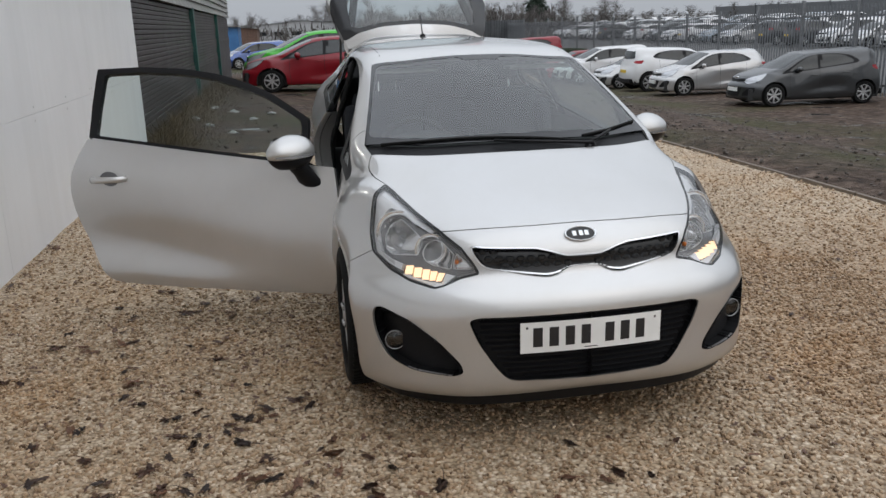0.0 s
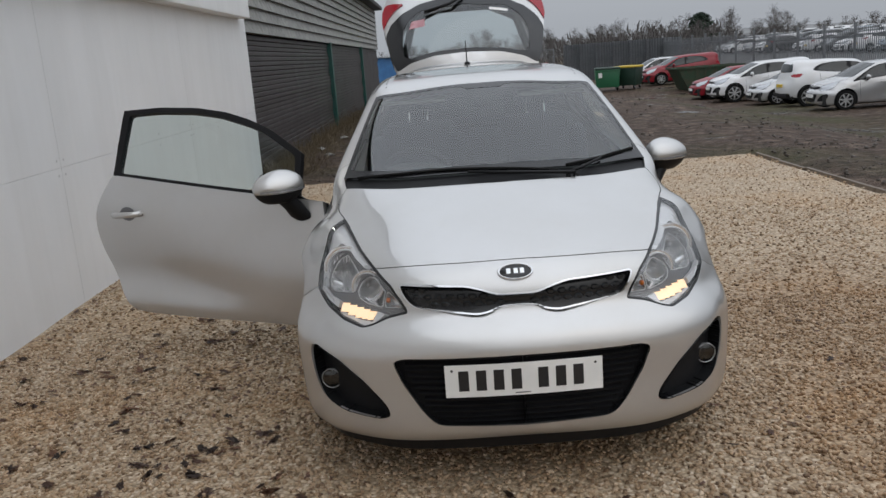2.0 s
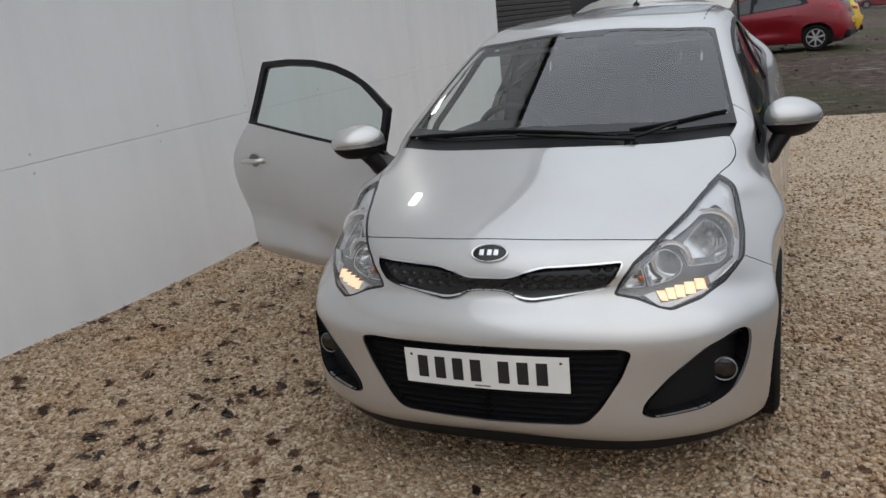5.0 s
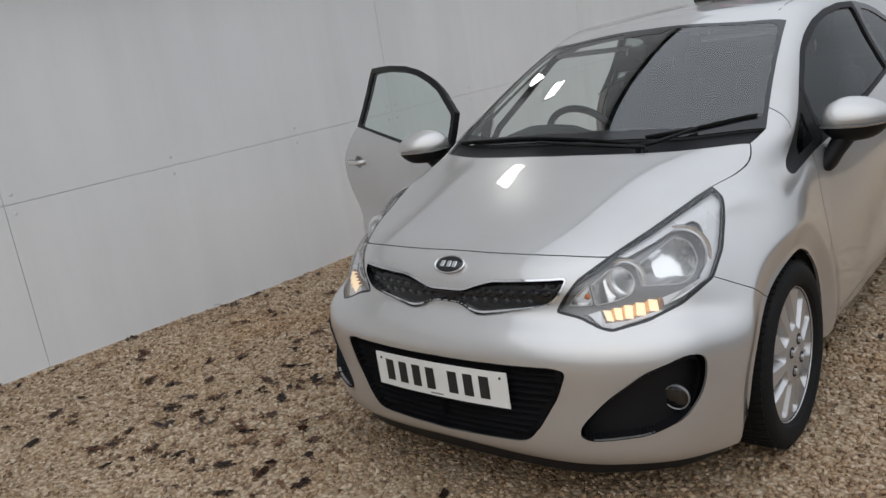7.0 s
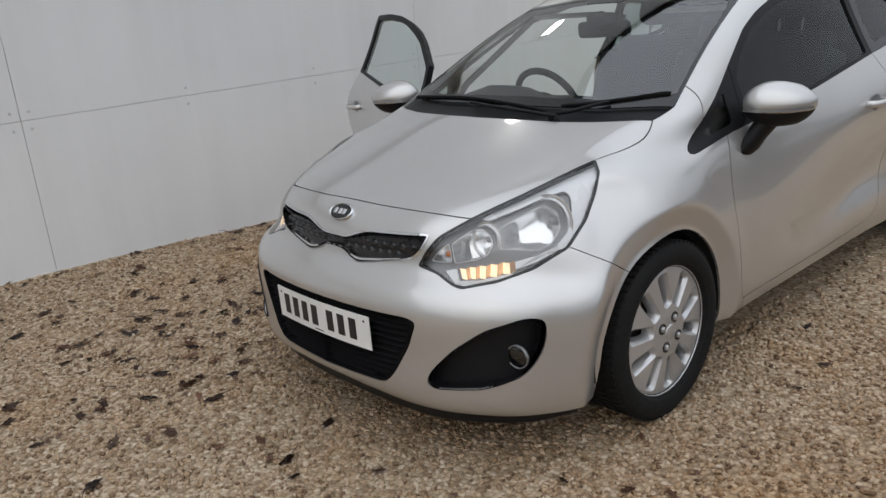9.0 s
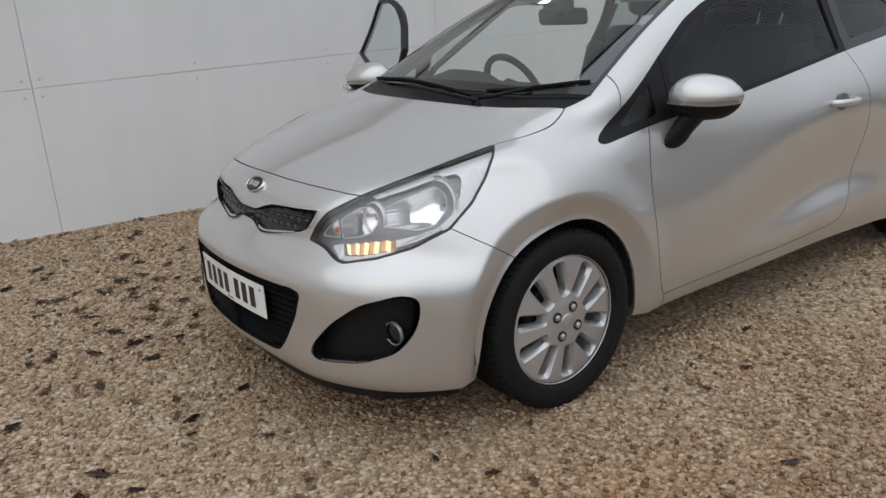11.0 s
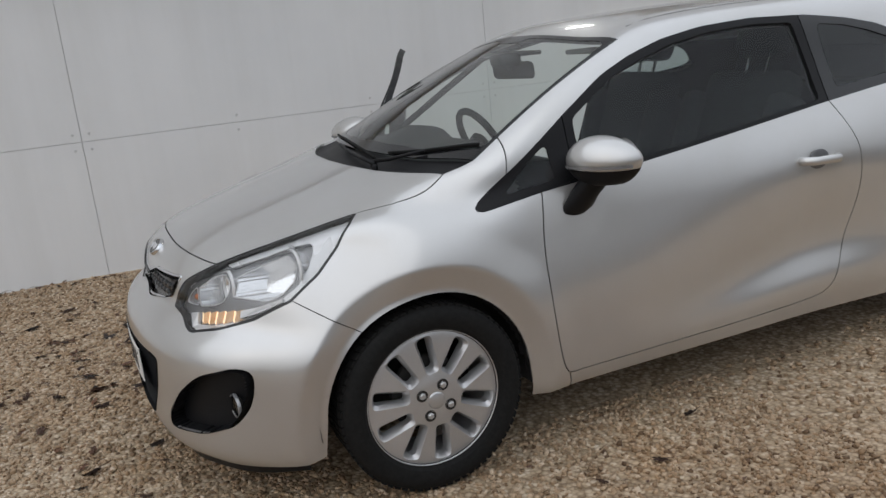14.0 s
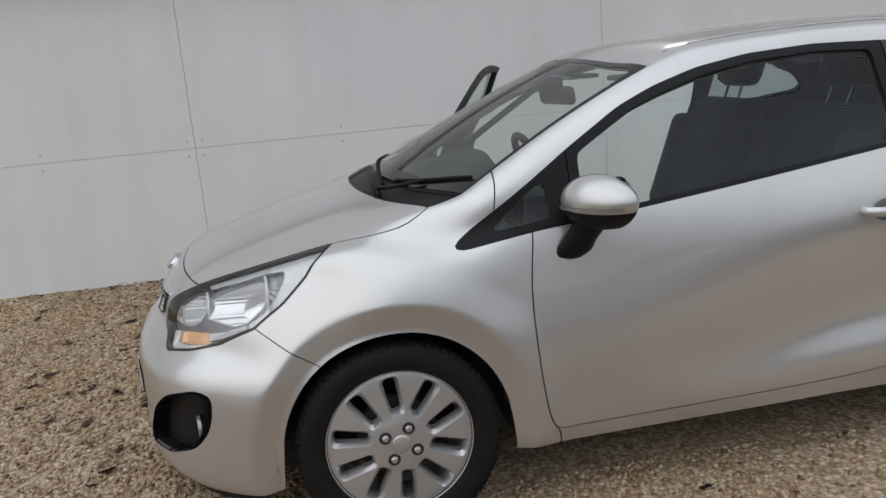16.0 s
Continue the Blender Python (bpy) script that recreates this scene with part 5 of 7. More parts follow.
# ---- wheels ----
def slotted_disc():
    """Outline points, edges and the faces of a ten-slot alloy face in its plane."""
    co, ed = [], []

    def loop(pts):
        i0 = len(co)
        co.extend(Vector(p) for p in pts)
        ed.extend((i0 + k, i0 + (k + 1) % len(pts)) for k in range(len(pts)))
    loop([(.219 * math.cos(radians(a)), .219 * math.sin(radians(a))) for a in range(0, 360, 4)])
    slots = []
    for k in range(10):
        a0 = radians(36 * k)
        tw = radians(7 if k % 2 else -7)
        poly = rounded([(.086, -.0225), (.150, -.0265), (.203, -.0300), (.208, .0), (.203, .0300), (.150, .0265), (.086, .0225)], .014, 3)
        c = Vector((.15, 0))
        out = []
        for p in poly:
            d = Vector(p) - c
            d = Vector((d.x * math.cos(tw) - d.y * math.sin(tw), d.x * math.sin(tw) + d.y * math.cos(tw))) + c
            out.append((d.x * math.cos(a0) - d.y * math.sin(a0), d.x * math.sin(a0) + d.y * math.cos(a0)))
        slots.append(out)
        loop(out)
    for r in (.03, .05, .07, .085, .10, .125, .15, .175, .2, .2135):
        m_ = max(8, int(2 * math.pi * r / .016))
        for k in range(m_):
            p = (r * math.cos(2 * math.pi * k / m_), r * math.sin(2 * math.pi * k / m_))
            if not any(inside(s_, *p) for s_ in slots):
                co.append(Vector(p))
    v, e, f, *_ = delaunay_2d_cdt(co, ed, [], 0, 1e-5)
    keep = []
    for q in f:
        c = sum((v[i] for i in q), Vector((0, 0))) / len(q)
        if not any(inside(s_, *c) for s_ in slots):
            keep.append(q)
    return v, keep


def dish(r):
    return .012 * math.cos(min(1, r / .21) * math.pi / 2) + (.004 if r < .075 else 0) - .004 * smooth01((r - .208) / .011)


disc_v, disc_f = slotted_disc()


def wheel_thing():
    bm = bmesh.new()
    prof = [(.222, -.10), (.232, -.102), (.26, -.107), (.285, -.104), (.297, -.092), (.301, -.06), (.302, 0), (.301, .06), (.297, .088), (.288, .100), (.27, .106), (.25, .106), (.232, .100), (.224, .088), (.215, .08), (.215, -.08)]
    turned(bm, prof, 72, close=True)
    tyre = part("wheel", bm, RUBBER, car, "road wheel with black tyre", smooth=35)
    bm = bmesh.new()
    for k in range(72):
        a = 2 * math.pi * k / 72
        for w0, w1, sk in ((-.088, -.05, .03), (-.04, -.004, 0), (.004, .04, 0), (.05, .088, -.03)):
            q = []
            for aa, w in ((a, w0), (a + .062, w0), (a + .062 + sk, w1), (a + sk, w1)):
                q.append(bm.verts.new((.305 * math.cos(aa), .305 * math.sin(aa), w)))
            f0 = bm.faces.new(q)
            r_ = bmesh.ops.extrude_face_region(bm, geom=[f0])
            for v in r_["geom"]:
                if isinstance(v, bmesh.types.BMVert):
                    v.co.x, v.co.y = v.co.x * .975, v.co.y * .975
    part("tread", bm, RUBBER, tyre, "tyre tread blocks")
    bm = bmesh.new()
    vs = [bm.verts.new((p.x, p.y, .083 + dish(p.length))) for p in disc_v]
    for q in disc_f:
        bm.faces.new([vs[i] for i in q])
    bmesh.ops.recalc_face_normals(bm, faces=bm.faces)
    if sum(f.normal.z for f in bm.faces) < 0:
        bmesh.ops.reverse_faces(bm, faces=bm.faces)
    bmesh.ops.delete(bm, geom=[v for v in bm.verts if not v.link_faces], context='VERTS')
    rim_e = [e for e in bm.edges if len(e.link_faces) == 1]
    for drop, narrow in ((.013, .66), (.030, .97)):
        r_ = bmesh.ops.extrude_edge_only(bm, edges=rim_e)
        rim_e = [g for g in r_["geom"] if isinstance(g, bmesh.types.BMEdge)]
        for v in [g for g in r_["geom"] if isinstance(g, bmesh.types.BMVert)]:
            v.co.z -= drop
            if math.hypot(v.co.x, v.co.y) < .2145:
                a = round(math.atan2(v.co.y, v.co.x) / radians(36)) * radians(36)
                c, t_ = Vector((math.cos(a), math.sin(a))), Vector((-math.sin(a), math.cos(a)))
                u, w_ = c.dot(v.co.xy), t_.dot(v.co.xy)
                u, w_ = .146 + (u - .146) * (1 - (1 - narrow) * .42), w_ * narrow
                v.co.x, v.co.y = c.x * u + t_.x * w_, c.y * u + t_.y * w_
    rim = part("rim", bm, ALLOY, tyre, "silver ten-slot alloy rim", smooth=35)
    bm = bmesh.new()
    turned(bm, [(.216, .06), (.2180, .0845), (.220, .086), (.2225, .084), (.222, .07), (.2, .02), (.195, -.08)], 72)
    part("rim_lip", bm, ALLOY, rim, smooth=True)
    bm = bmesh.new()
    turned(bm, [(.0001, .03), (.12, .03), (.125, .022), (.125, .012)], 48)
    part("brake_disc", bm, DARK_METAL, tyre, "dark brake disc", smooth=40)
    part("caliper", boxed((.06, -.05, .01), (.15, .05, .05), .01), DARK_METAL, tyre)
    for k in range(4):
        a = radians(45 + 90 * k + 12)
        bm = bmesh.new()
        turned(bm, [(.0001, .0985), (.0165, .0985), (.0185, .1005), (.0195, .090)], 20, pose(.052 * math.cos(a), .052 * math.sin(a), 0))
        seat_ = part("lug_recess", bm, DARK_METAL, rim, "dark nut recess", smooth=40)
        bm = bmesh.new()
        turned(bm, [(.0001, .107), (.007, .107), (.0105, .104), (.011, .0985)], 6, pose(.052 * math.cos(a), .052 * math.sin(a), 0))
        part("lug_nut", bm, ALLOY, seat_)
    bm = bmesh.new()
    turned(bm, [(.0001, .103), (.022, .102), (.028, .099), (.030, .092)], 28)
    part("centre_cap", bm, ALLOY, rim, smooth=True)
    return tyre


first = wheel_thing()
spots = [(.722, 0.012, 4, 90), (-.722, 0.012, 0, -90), (.722, 2.57, 30, 90), (-.722, 2.57, 10, -90)]
for k, (x, y, spin, side_) in enumerate(spots):
    m = pose(x, y, .300, 0, side_, 0) @ pose(0, 0, 0, 0, 0, spin)
    if k == 0:
        first.matrix_basis = m
    else:
        copy_thing(first, m)
for s in (1, -1):
    for cy in (.01, 2.57):
        bm = bmesh.new()
        n_ = 24
        arc = [radians(-8 + 196 * k / n_) for k in range(n_ + 1)]
        cols = [[bm.verts.new((s * x, cy + .362 * math.cos(a), .30 + .362 * math.sin(a))) for x in (.79, .56)] for a in arc]
        for a, b in zip(cols, cols[1:]):
            bm.faces.new((a[0], b[0], b[1], a[1]) if s > 0 else (a[1], b[1], b[0], a[0]))
        bm.faces.new([c[1] for c in cols])
        part("wheel_liner", bm, DARK_GAP, car, "dark wheel arch liner", smooth=40)

# ---- tailgate, raised ----
LIFT = radians(42)
HW = [(0, .50), (.1, .545), (.2, .57), (.42, .605), (.6, .635), (.75, .632), (.88, .60), (.97, .54)]


def hatch_half(d):
    for (a, wa), (b, wb) in zip(HW, HW[1:]):
        if d <= b:
            return wa + (wb - wa) * (d - a) / (b - a)
    return HW[-1][1]


def hatch_at(x, d, out=0.0):
    """A place on the open tailgate: x across, d from the hinge outwards."""
    b = .05 - .10 * (abs(x) / .6) ** 2.4 + .035 * math.sin(math.pi * min(1, d / .97)) - .05 * (1 - smooth01(d / .10)) + out
    return Vector((x, 2.80 + d * math.cos(LIFT) - b * math.sin(LIFT), 1.396 + d * math.sin(LIFT) + b * math.cos(LIFT)))


edge = [(hatch_half(k * .0485), k * .0485) for k in range(21)]
hatch_out = [(0, 0)] + edge + [(0, .985)] + [(-x, d) for x, d in edge[::-1]]
black_r = [(.545, .07), (.572, .19), (.598, .36), (.602, .43), (.565, .53), (.48, .62), (.34, .69), (.18, .72), (0, .728)]
black_low = [(0, .105), (.25, .098), (.42, .078), (.515, .05)]
hatch_black = rounded(black_low + black_r + [(-x, d) for x, d in black_r[:-1][::-1]] + [(-x, d) for x, d in black_low[1:][::-1]], .02, 2)
gl_r = [(0, .145), (.25, .138), (.42, .118), (.465, .145), (.478, .33), (.465, .44), (.41, .54), (.32, .61), (.16, .60), (0, .63)]
hatch_glass = rounded(gl_r + [(-x, d) for x, d in gl_r[1:-1][::-1]], .03, 2)
tl = [(.622, .50), (.634, .60), (.630, .72), (.605, .80), (.555, .79), (.47, .745), (.46, .735), (.53, .69), (.585, .61)]
hatch_tail = rounded(tl, .02, 2)
hatch_tail2 = [(-x, d) for x, d in hatch_tail[::-1]]


def hatch_pieces():
    co, ed = [], []
    for poly in (hatch_out, hatch_black, hatch_glass, hatch_tail, hatch_tail2):
        i0 = len(co)
        co.extend(Vector(p) for p in poly)
        ed.extend((i0 + k, i0 + (k + 1) % len(poly)) for k in range(len(poly)))
    for a in range(-13, 14):
        for b in range(1, 20):
            p = (a * .048, b * .05)
            if inside(hatch_out, *p):
                co.append(Vector(p))
    v, _, f, *_ = delaunay_2d_cdt(co, ed, [], 0, 1e-5)
    out = {"paint": [], "black": [], "glass": [], "tail": [], "tail2": []}
    for q in f:
        c = sum((v[i] for i in q), Vector((0, 0))) / len(q)
        if not inside(hatch_out, *c):
            continue
        k = "glass" if inside(hatch_glass, *c) else "black" if inside(hatch_black, *c) else "tail" if inside(hatch_tail, *c) else "tail2" if inside(hatch_tail2, *c) else "paint"
        out[k].append(q)
    return v, out


hv, hp = hatch_pieces()


def hatch_mesh(kind, out=0.0, fold=0.0):
    bm = bmesh.new()
    vs = {}
    for q in hp[kind]:
        for i in q:
            if i not in vs:
                vs[i] = bm.verts.new(hatch_at(hv[i].x, hv[i].y, out))
        bm.faces.new([vs[i] for i in q])
    bmesh.ops.recalc_face_normals(bm, faces=bm.faces)
    if sum((f.normal.z for f in bm.faces)) < 0:
        bmesh.ops.reverse_faces(bm, faces=bm.faces)
    if fold:
        walls_in(bm, fold, (0, math.sin(LIFT), -math.cos(LIFT)))
    return bm


hatch = part("tailgate", hatch_mesh("paint", 0, .07), SILVER, car, "silver tailgate raised high above the roof", smooth=40)
part("rear_surround", hatch_mesh("black", -.001, .05), GLOSS_BLACK, hatch, "black rear screen surround", smooth=40)
rg = part("rear_screen", hatch_mesh("glass", -.003), HATCH_GLASS, hatch, "tinted rear screen", smooth=True)
rg.visible_shadow = False
for k in ("tail", "tail2"):
    part("tail_light", hatch_mesh(k, .008, .03), RED_LENS, hatch, "red tail light", smooth=40)
bm = bmesh.new()
pts = [hatch_at(x, d, -.04) for x, d in ((-.46, .20), (-.40, .52), (-.2, .64), (.2, .64), (.40, .52), (.46, .20))]
tube(bm, pts, .03, 8)
part("tailgate_lining", bm, INTERIOR, hatch, smooth=True)
bm = bmesh.new()
tube(bm, [hatch_at(0, .70, .02), hatch_at(-.10, .60, .03), hatch_at(-.30, .55, .02)], .012, 8)
part("rear_wiper", bm, BLACK_PLASTIC, hatch, smooth=True)
for s in (1, -1):
    bm = bmesh.new()
    tube(bm, [(s * .56, 3.0, 1.02), tuple(hatch_at(s * .52, .42, -.06))], .009, 8)
    part("gas_strut", bm, DARK_METAL, car, "black gas strut", smooth=True)
# sticker on the rear screen
bm = bmesh.new()
q = [bm.verts.new(hatch_at(x, d, -.001)) for x, d in ((-.42, .42), (-.30, .42), (-.30, .50), (-.40, .50))]
bm.faces.new(q)
part("sticker", bm, STICKER, hatch, "small red and white screen sticker")
bm = bmesh.new()
q = [bm.verts.new(hatch_at(x, d, -.001)) for x, d in ((.20, .545), (.34, .53), (.34, .56), (.20, .575))]
bm.faces.new(q)
part("sticker", bm, WHITE_PLATE, hatch, "pale screen sticker")
# rear lamps on the body, rear bumper opening lining
part("parcel_shelf", boxed((-.52, 0, 0), (.52, .60, .025), .008, Matrix.Translation((0, 2.52, .98)) @ Matrix.Rotation(radians(32), 4, 'X')), INTERIOR, car, "black parcel shelf lifted with the tailgate")
part("boot_lining", boxed((-.62, 2.2, .32), (.62, 3.0, .60), .03), INTERIOR, car)

# ---- cabin ----
def soft(lo, hi, r, m=None):
    bm = boxed(lo, hi, r, m)
    return bm


def seat(x):
    """A front seat: cushion, backrest, bolsters and head restraint."""
    se = part("seat", soft((x - .25, 1.06, .42), (x + .25, 1.57, .60), .06), SEAT_CLOTH, car, "dark cloth front seat", smooth=50)
    tilt = Matrix.Translation((x, 1.56, .55)) @ Matrix.Rotation(radians(-20), 4, 'X')
    part("backrest", soft((-.23, -.06, 0), (.23, .07, .60), .055, tilt), SEAT_CLOTH, se, smooth=50)
    for sg in (1, -1):
        part("bolster", soft((sg * .24 - .05, -.12, .04), (sg * .24 + .05, .05, .50), .045, tilt), SEAT_CLOTH, se, smooth=50)
    part("head_restraint", soft((-.13, -.05, .655), (.13, .055, .83), .045, tilt), SEAT_CLOTH, se, smooth=50)
    for sg in (1, -1):
        bm = bmesh.new()
        tube(bm, [tilt @ Vector((sg * .055, 0, .58)), tilt @ Vector((sg * .055, 0, .68))], .007, 8)
        part("restraint_post", bm, CHROME, se)
    return se


seat(.36)
seat(-.36)
part("rear_bench", soft((-.60, 2.00, .45), (.60, 2.45, .62), .06), SEAT_CLOTH, car, "dark rear bench", smooth=50)
part("rear_backrest", soft((-.60, -.06, 0), (.60, .06, .60), .05, Matrix.Translation((0, 2.45, .58)) @ Matrix.Rotation(radians(-18), 4, 'X')), SEAT_CLOTH, car, smooth=50)
for x in (-.34, .34):
    part("rear_head_restraint", soft((x - .12, 2.60, 1.06), (x + .12, 2.69, 1.20), .035), SEAT_CLOTH, car, smooth=50)
# dashboard with binnacle
bm = bmesh.new()
cols = []
for k in range(17):
    x = -.68 + 1.36 * k / 16
    hood = .055 * math.exp(-((x + .36) / .17) ** 4)
    mid = .02 * math.exp(-(x / .16) ** 4)
    y0 = .22 + .10 * (x / .68) ** 2
    prof = [(y0, .93), (.40, .955 + .3 * hood), (.52, .958 + hood + mid), (.60, .945 + hood + mid), (.635, .915 + hood * .5), (.64, .80), (.60, .70), (.62, .58), (.58, .45)]
    cols.append([bm.verts.new((x, y, z)) for y, z in prof])
for a, b in zip(cols, cols[1:]):
    for i in range(len(a) - 1):
        bm.faces.new((a[i], b[i], b[i + 1], a[i + 1]))
part("dashboard", bm, INTERIOR, car, "black dashboard", smooth=True)
part("radio", boxed((-.10, .615, .74), (.10, .645, .90), .01), GLOSS_BLACK, car)
part("console", boxed((-.09, .62, .40), (.09, 1.45, .56), .04), INTERIOR, car)
bm = bmesh.new()
tube(bm, [(0, .86, .55), (0, .84, .66)], .012, 8)
bmesh.ops.create_uvsphere(bm, u_segments=12, v_segments=8, radius=.026, matrix=pose(0, .84, .67))
part("gear_lever", bm, INTERIOR, car, smooth=True)
sm = Matrix.Translation((-.36, .84, .885)) @ Vector((0, .90, .42)).to_track_quat('Z', 'Y').to_matrix().to_4x4()
bm = bmesh.new()
ring = [(.175 + .016 * math.cos(2 * math.pi * k / 10), .016 * math.sin(2 * math.pi * k / 10)) for k in range(10)]
turned(bm, ring, 48, sm, close=True)
sw = part("steering_wheel", bm, INTERIOR, car, "black steering wheel", smooth=True)
bm = bmesh.new()
turned(bm, [(.0001, .012), (.05, .010), (.065, -.005), (.06, -.03)], 24, sm)
part("steering_hub", bm, INTERIOR, sw, smooth=True)
for a in (0, 180, 270):
    bm = bmesh.new()
    tube(bm, [sm @ Vector((.05 * math.cos(radians(a)), .05 * math.sin(radians(a)), -.005)), sm @ Vector((.17 * math.cos(radians(a)), .17 * math.sin(radians(a)), 0))], .013, 8)
    part("steering_spoke", bm, INTERIOR, sw)
bm = bmesh.new()
tube(bm, [(-.36, .82, .875), (-.36, .60, .80)], .045, 10)
part("steering_column", bm, INTERIOR, car, smooth=True)
im_ = part("interior_mirror", soft((-.125, -.012, -.035), (.125, .02, .035), .018, pose(-.02, .83, 1.215, 8, 0, 10)), INTERIOR, car, "black interior mirror", smooth=50)
bm = bmesh.new()
tube(bm, [(-.02, .82, 1.22), (-.01, .79, 1.26), (0, .80, 1.29)], .012, 8)
part("mirror_arm", bm, INTERIOR, im_, smooth=True)
part("sensor_pod", soft((-.05, .74, 1.235), (.05, .84, 1.285), .015), INTERIOR, car, smooth=50)
part("cabin_floor", boxed((-.68, .45, .30), (.68, 2.9, .36), .01), INTERIOR, car)
part("bulkhead", boxed((-.66, .16, .30), (.66, .24, .90), .02), INTERIOR, car)
for x in (-.36, .36):
    part("sun_visor", soft((x - .17, .95, 1.262), (x + .17, 1.08, 1.280), .008, None), HEADLINER, car)


# ---- the yard: parked cars ----
def half_shell():
    """The right half of a plain car body: places, faces, normals and region numbers."""
    b = bmesh.new()
    b.from_mesh(body_surface(2))
    bmesh.ops.recalc_face_normals(b, faces=b.faces)
    if sum(f.normal.z for f in b.faces if f.calc_center_median().z > 1.35) < 0:
        bmesh.ops.reverse_faces(b, faces=b.faces)
    bmesh.ops.delete(b, geom=[v for v in b.verts if v.co.x < -0.0005], context='VERTS')
    for v in b.verts:
        if abs(v.co.x) < 0.002:
            v.co.x = 0.0
    b.normal_update()
    b.verts.index_update()
    out = [v.co.copy() for v in b.verts], [[v.index for v in f.verts] for f in b.faces], [f.normal.copy() for f in b.faces], [0] * len(b.faces)
    b.free()
    return out


VERT, FACE, NORM, REGION = half_shell()
TAIL_R, REAR_R, WIN_A, WIN_B = 21, 22, 23, 24
for cy in (0.01, 2.57):
    ring = [(cy + .358 * math.cos(radians(a)), .30 + .358 * math.sin(radians(a))) for a in range(-6, 187, 8)]
    carve("side", [(ring[0][0] + .004, .1)] + ring + [(ring[-1][0] - .004, .1)], HOLE)
carve("lamp", lamp2, LAMP_EDGE)
carve("lamp", shrink(lamp2, .012), LAMP, only={LAMP_EDGE})
carve("front", gr_full, GRILLE, keep=lambda c: c.y < -.5)
carve("front", lo_full, LOWER, keep=lambda c: c.y < -.5)
carve("fog", fog2, FOG, keep=lambda c: c.y < -.3)
carve("top", [(-.05, left[0][1] + .03)] + [(x, y + .03) for x, y in left] + [(-.05, .892)], SCREEN, keep=lambda c: c.z > .9)
carve("side", rounded(dlo, .03, 2), FRAME, only={0}, facing=.02)
carve("side", rounded([(.42, .905), (.62, .910), (1.24, .975), (1.24, 1.312), (1.10, 1.285), (.90, 1.215), (.66, 1.08)], .02, 2), WIN_A, only={FRAME}, facing=.02)
carve("side", rounded([(1.31, .985), (1.70, 1.025), (2.10, 1.07), (2.28, 1.10), (2.24, 1.16), (2.10, 1.235), (1.90, 1.29), (1.60, 1.318), (1.31, 1.318)], .025, 2), WIN_B, only={FRAME}, facing=.02)
carve("rear", rounded([(.06, 1.345), (-.40, 1.32), (-.46, 1.27), (-.535, 1.10), (-.50, 1.06), (.06, 1.04)], .03, 2), REAR_R, only={0}, keep=lambda c: c.y > 2.5)
VIEWS["tail"] = ((-.7071, .7071, 0), (0, 0, 1), (.7071, .7071, 0))
carve("tail", rounded([(1.38, 1.02), (1.58, 1.02), (1.77, .985), (1.76, .93), (1.60, .90), (1.46, .90)], .03, 2), TAIL_R, only={0}, keep=lambda c: c.y > 2.3)
for line in ([(.46, .87), (.446, .70), (.446, .52), (.475, .285), (.52, .243), (1.27, .252), (1.275, .60), (1.275, .96)], [(1.27, .252), (1.75, .275), (1.90, .45), (2.02, .62), (2.20, .75), (2.22, 1.05)]):
    carve("side", strip(curve2(line), .008), GAP, only={0})
carve("top", strip(curve2([(-.1, -.605)] + bon + [(.545, -.46)]), .008), GAP, only={0})
carve("top", strip(curve2([(.625, -.22), (.672, -.03), (.668, .13), (.62, .21)]), .008), GAP, only={0})
FAR_FACES = {k: [] for k in range(30)}
for ids, r in zip(FACE, REGION):
    if len(set(ids)) >= 3:
        FAR_FACES[r].append(ids)
FAR_GLASS = grained("dark_car_glass", (0.02, 0.024, 0.026), (0.03, 0.035, 0.036), 20, 0.06, 0.0, 0.0, 0.6, 0.03)
LAMP_CLEAR = grained("lamp_cover", (0.42, 0.44, 0.46), (0.62, 0.63, 0.65), 25, 0.10, 0.5, 0.0)


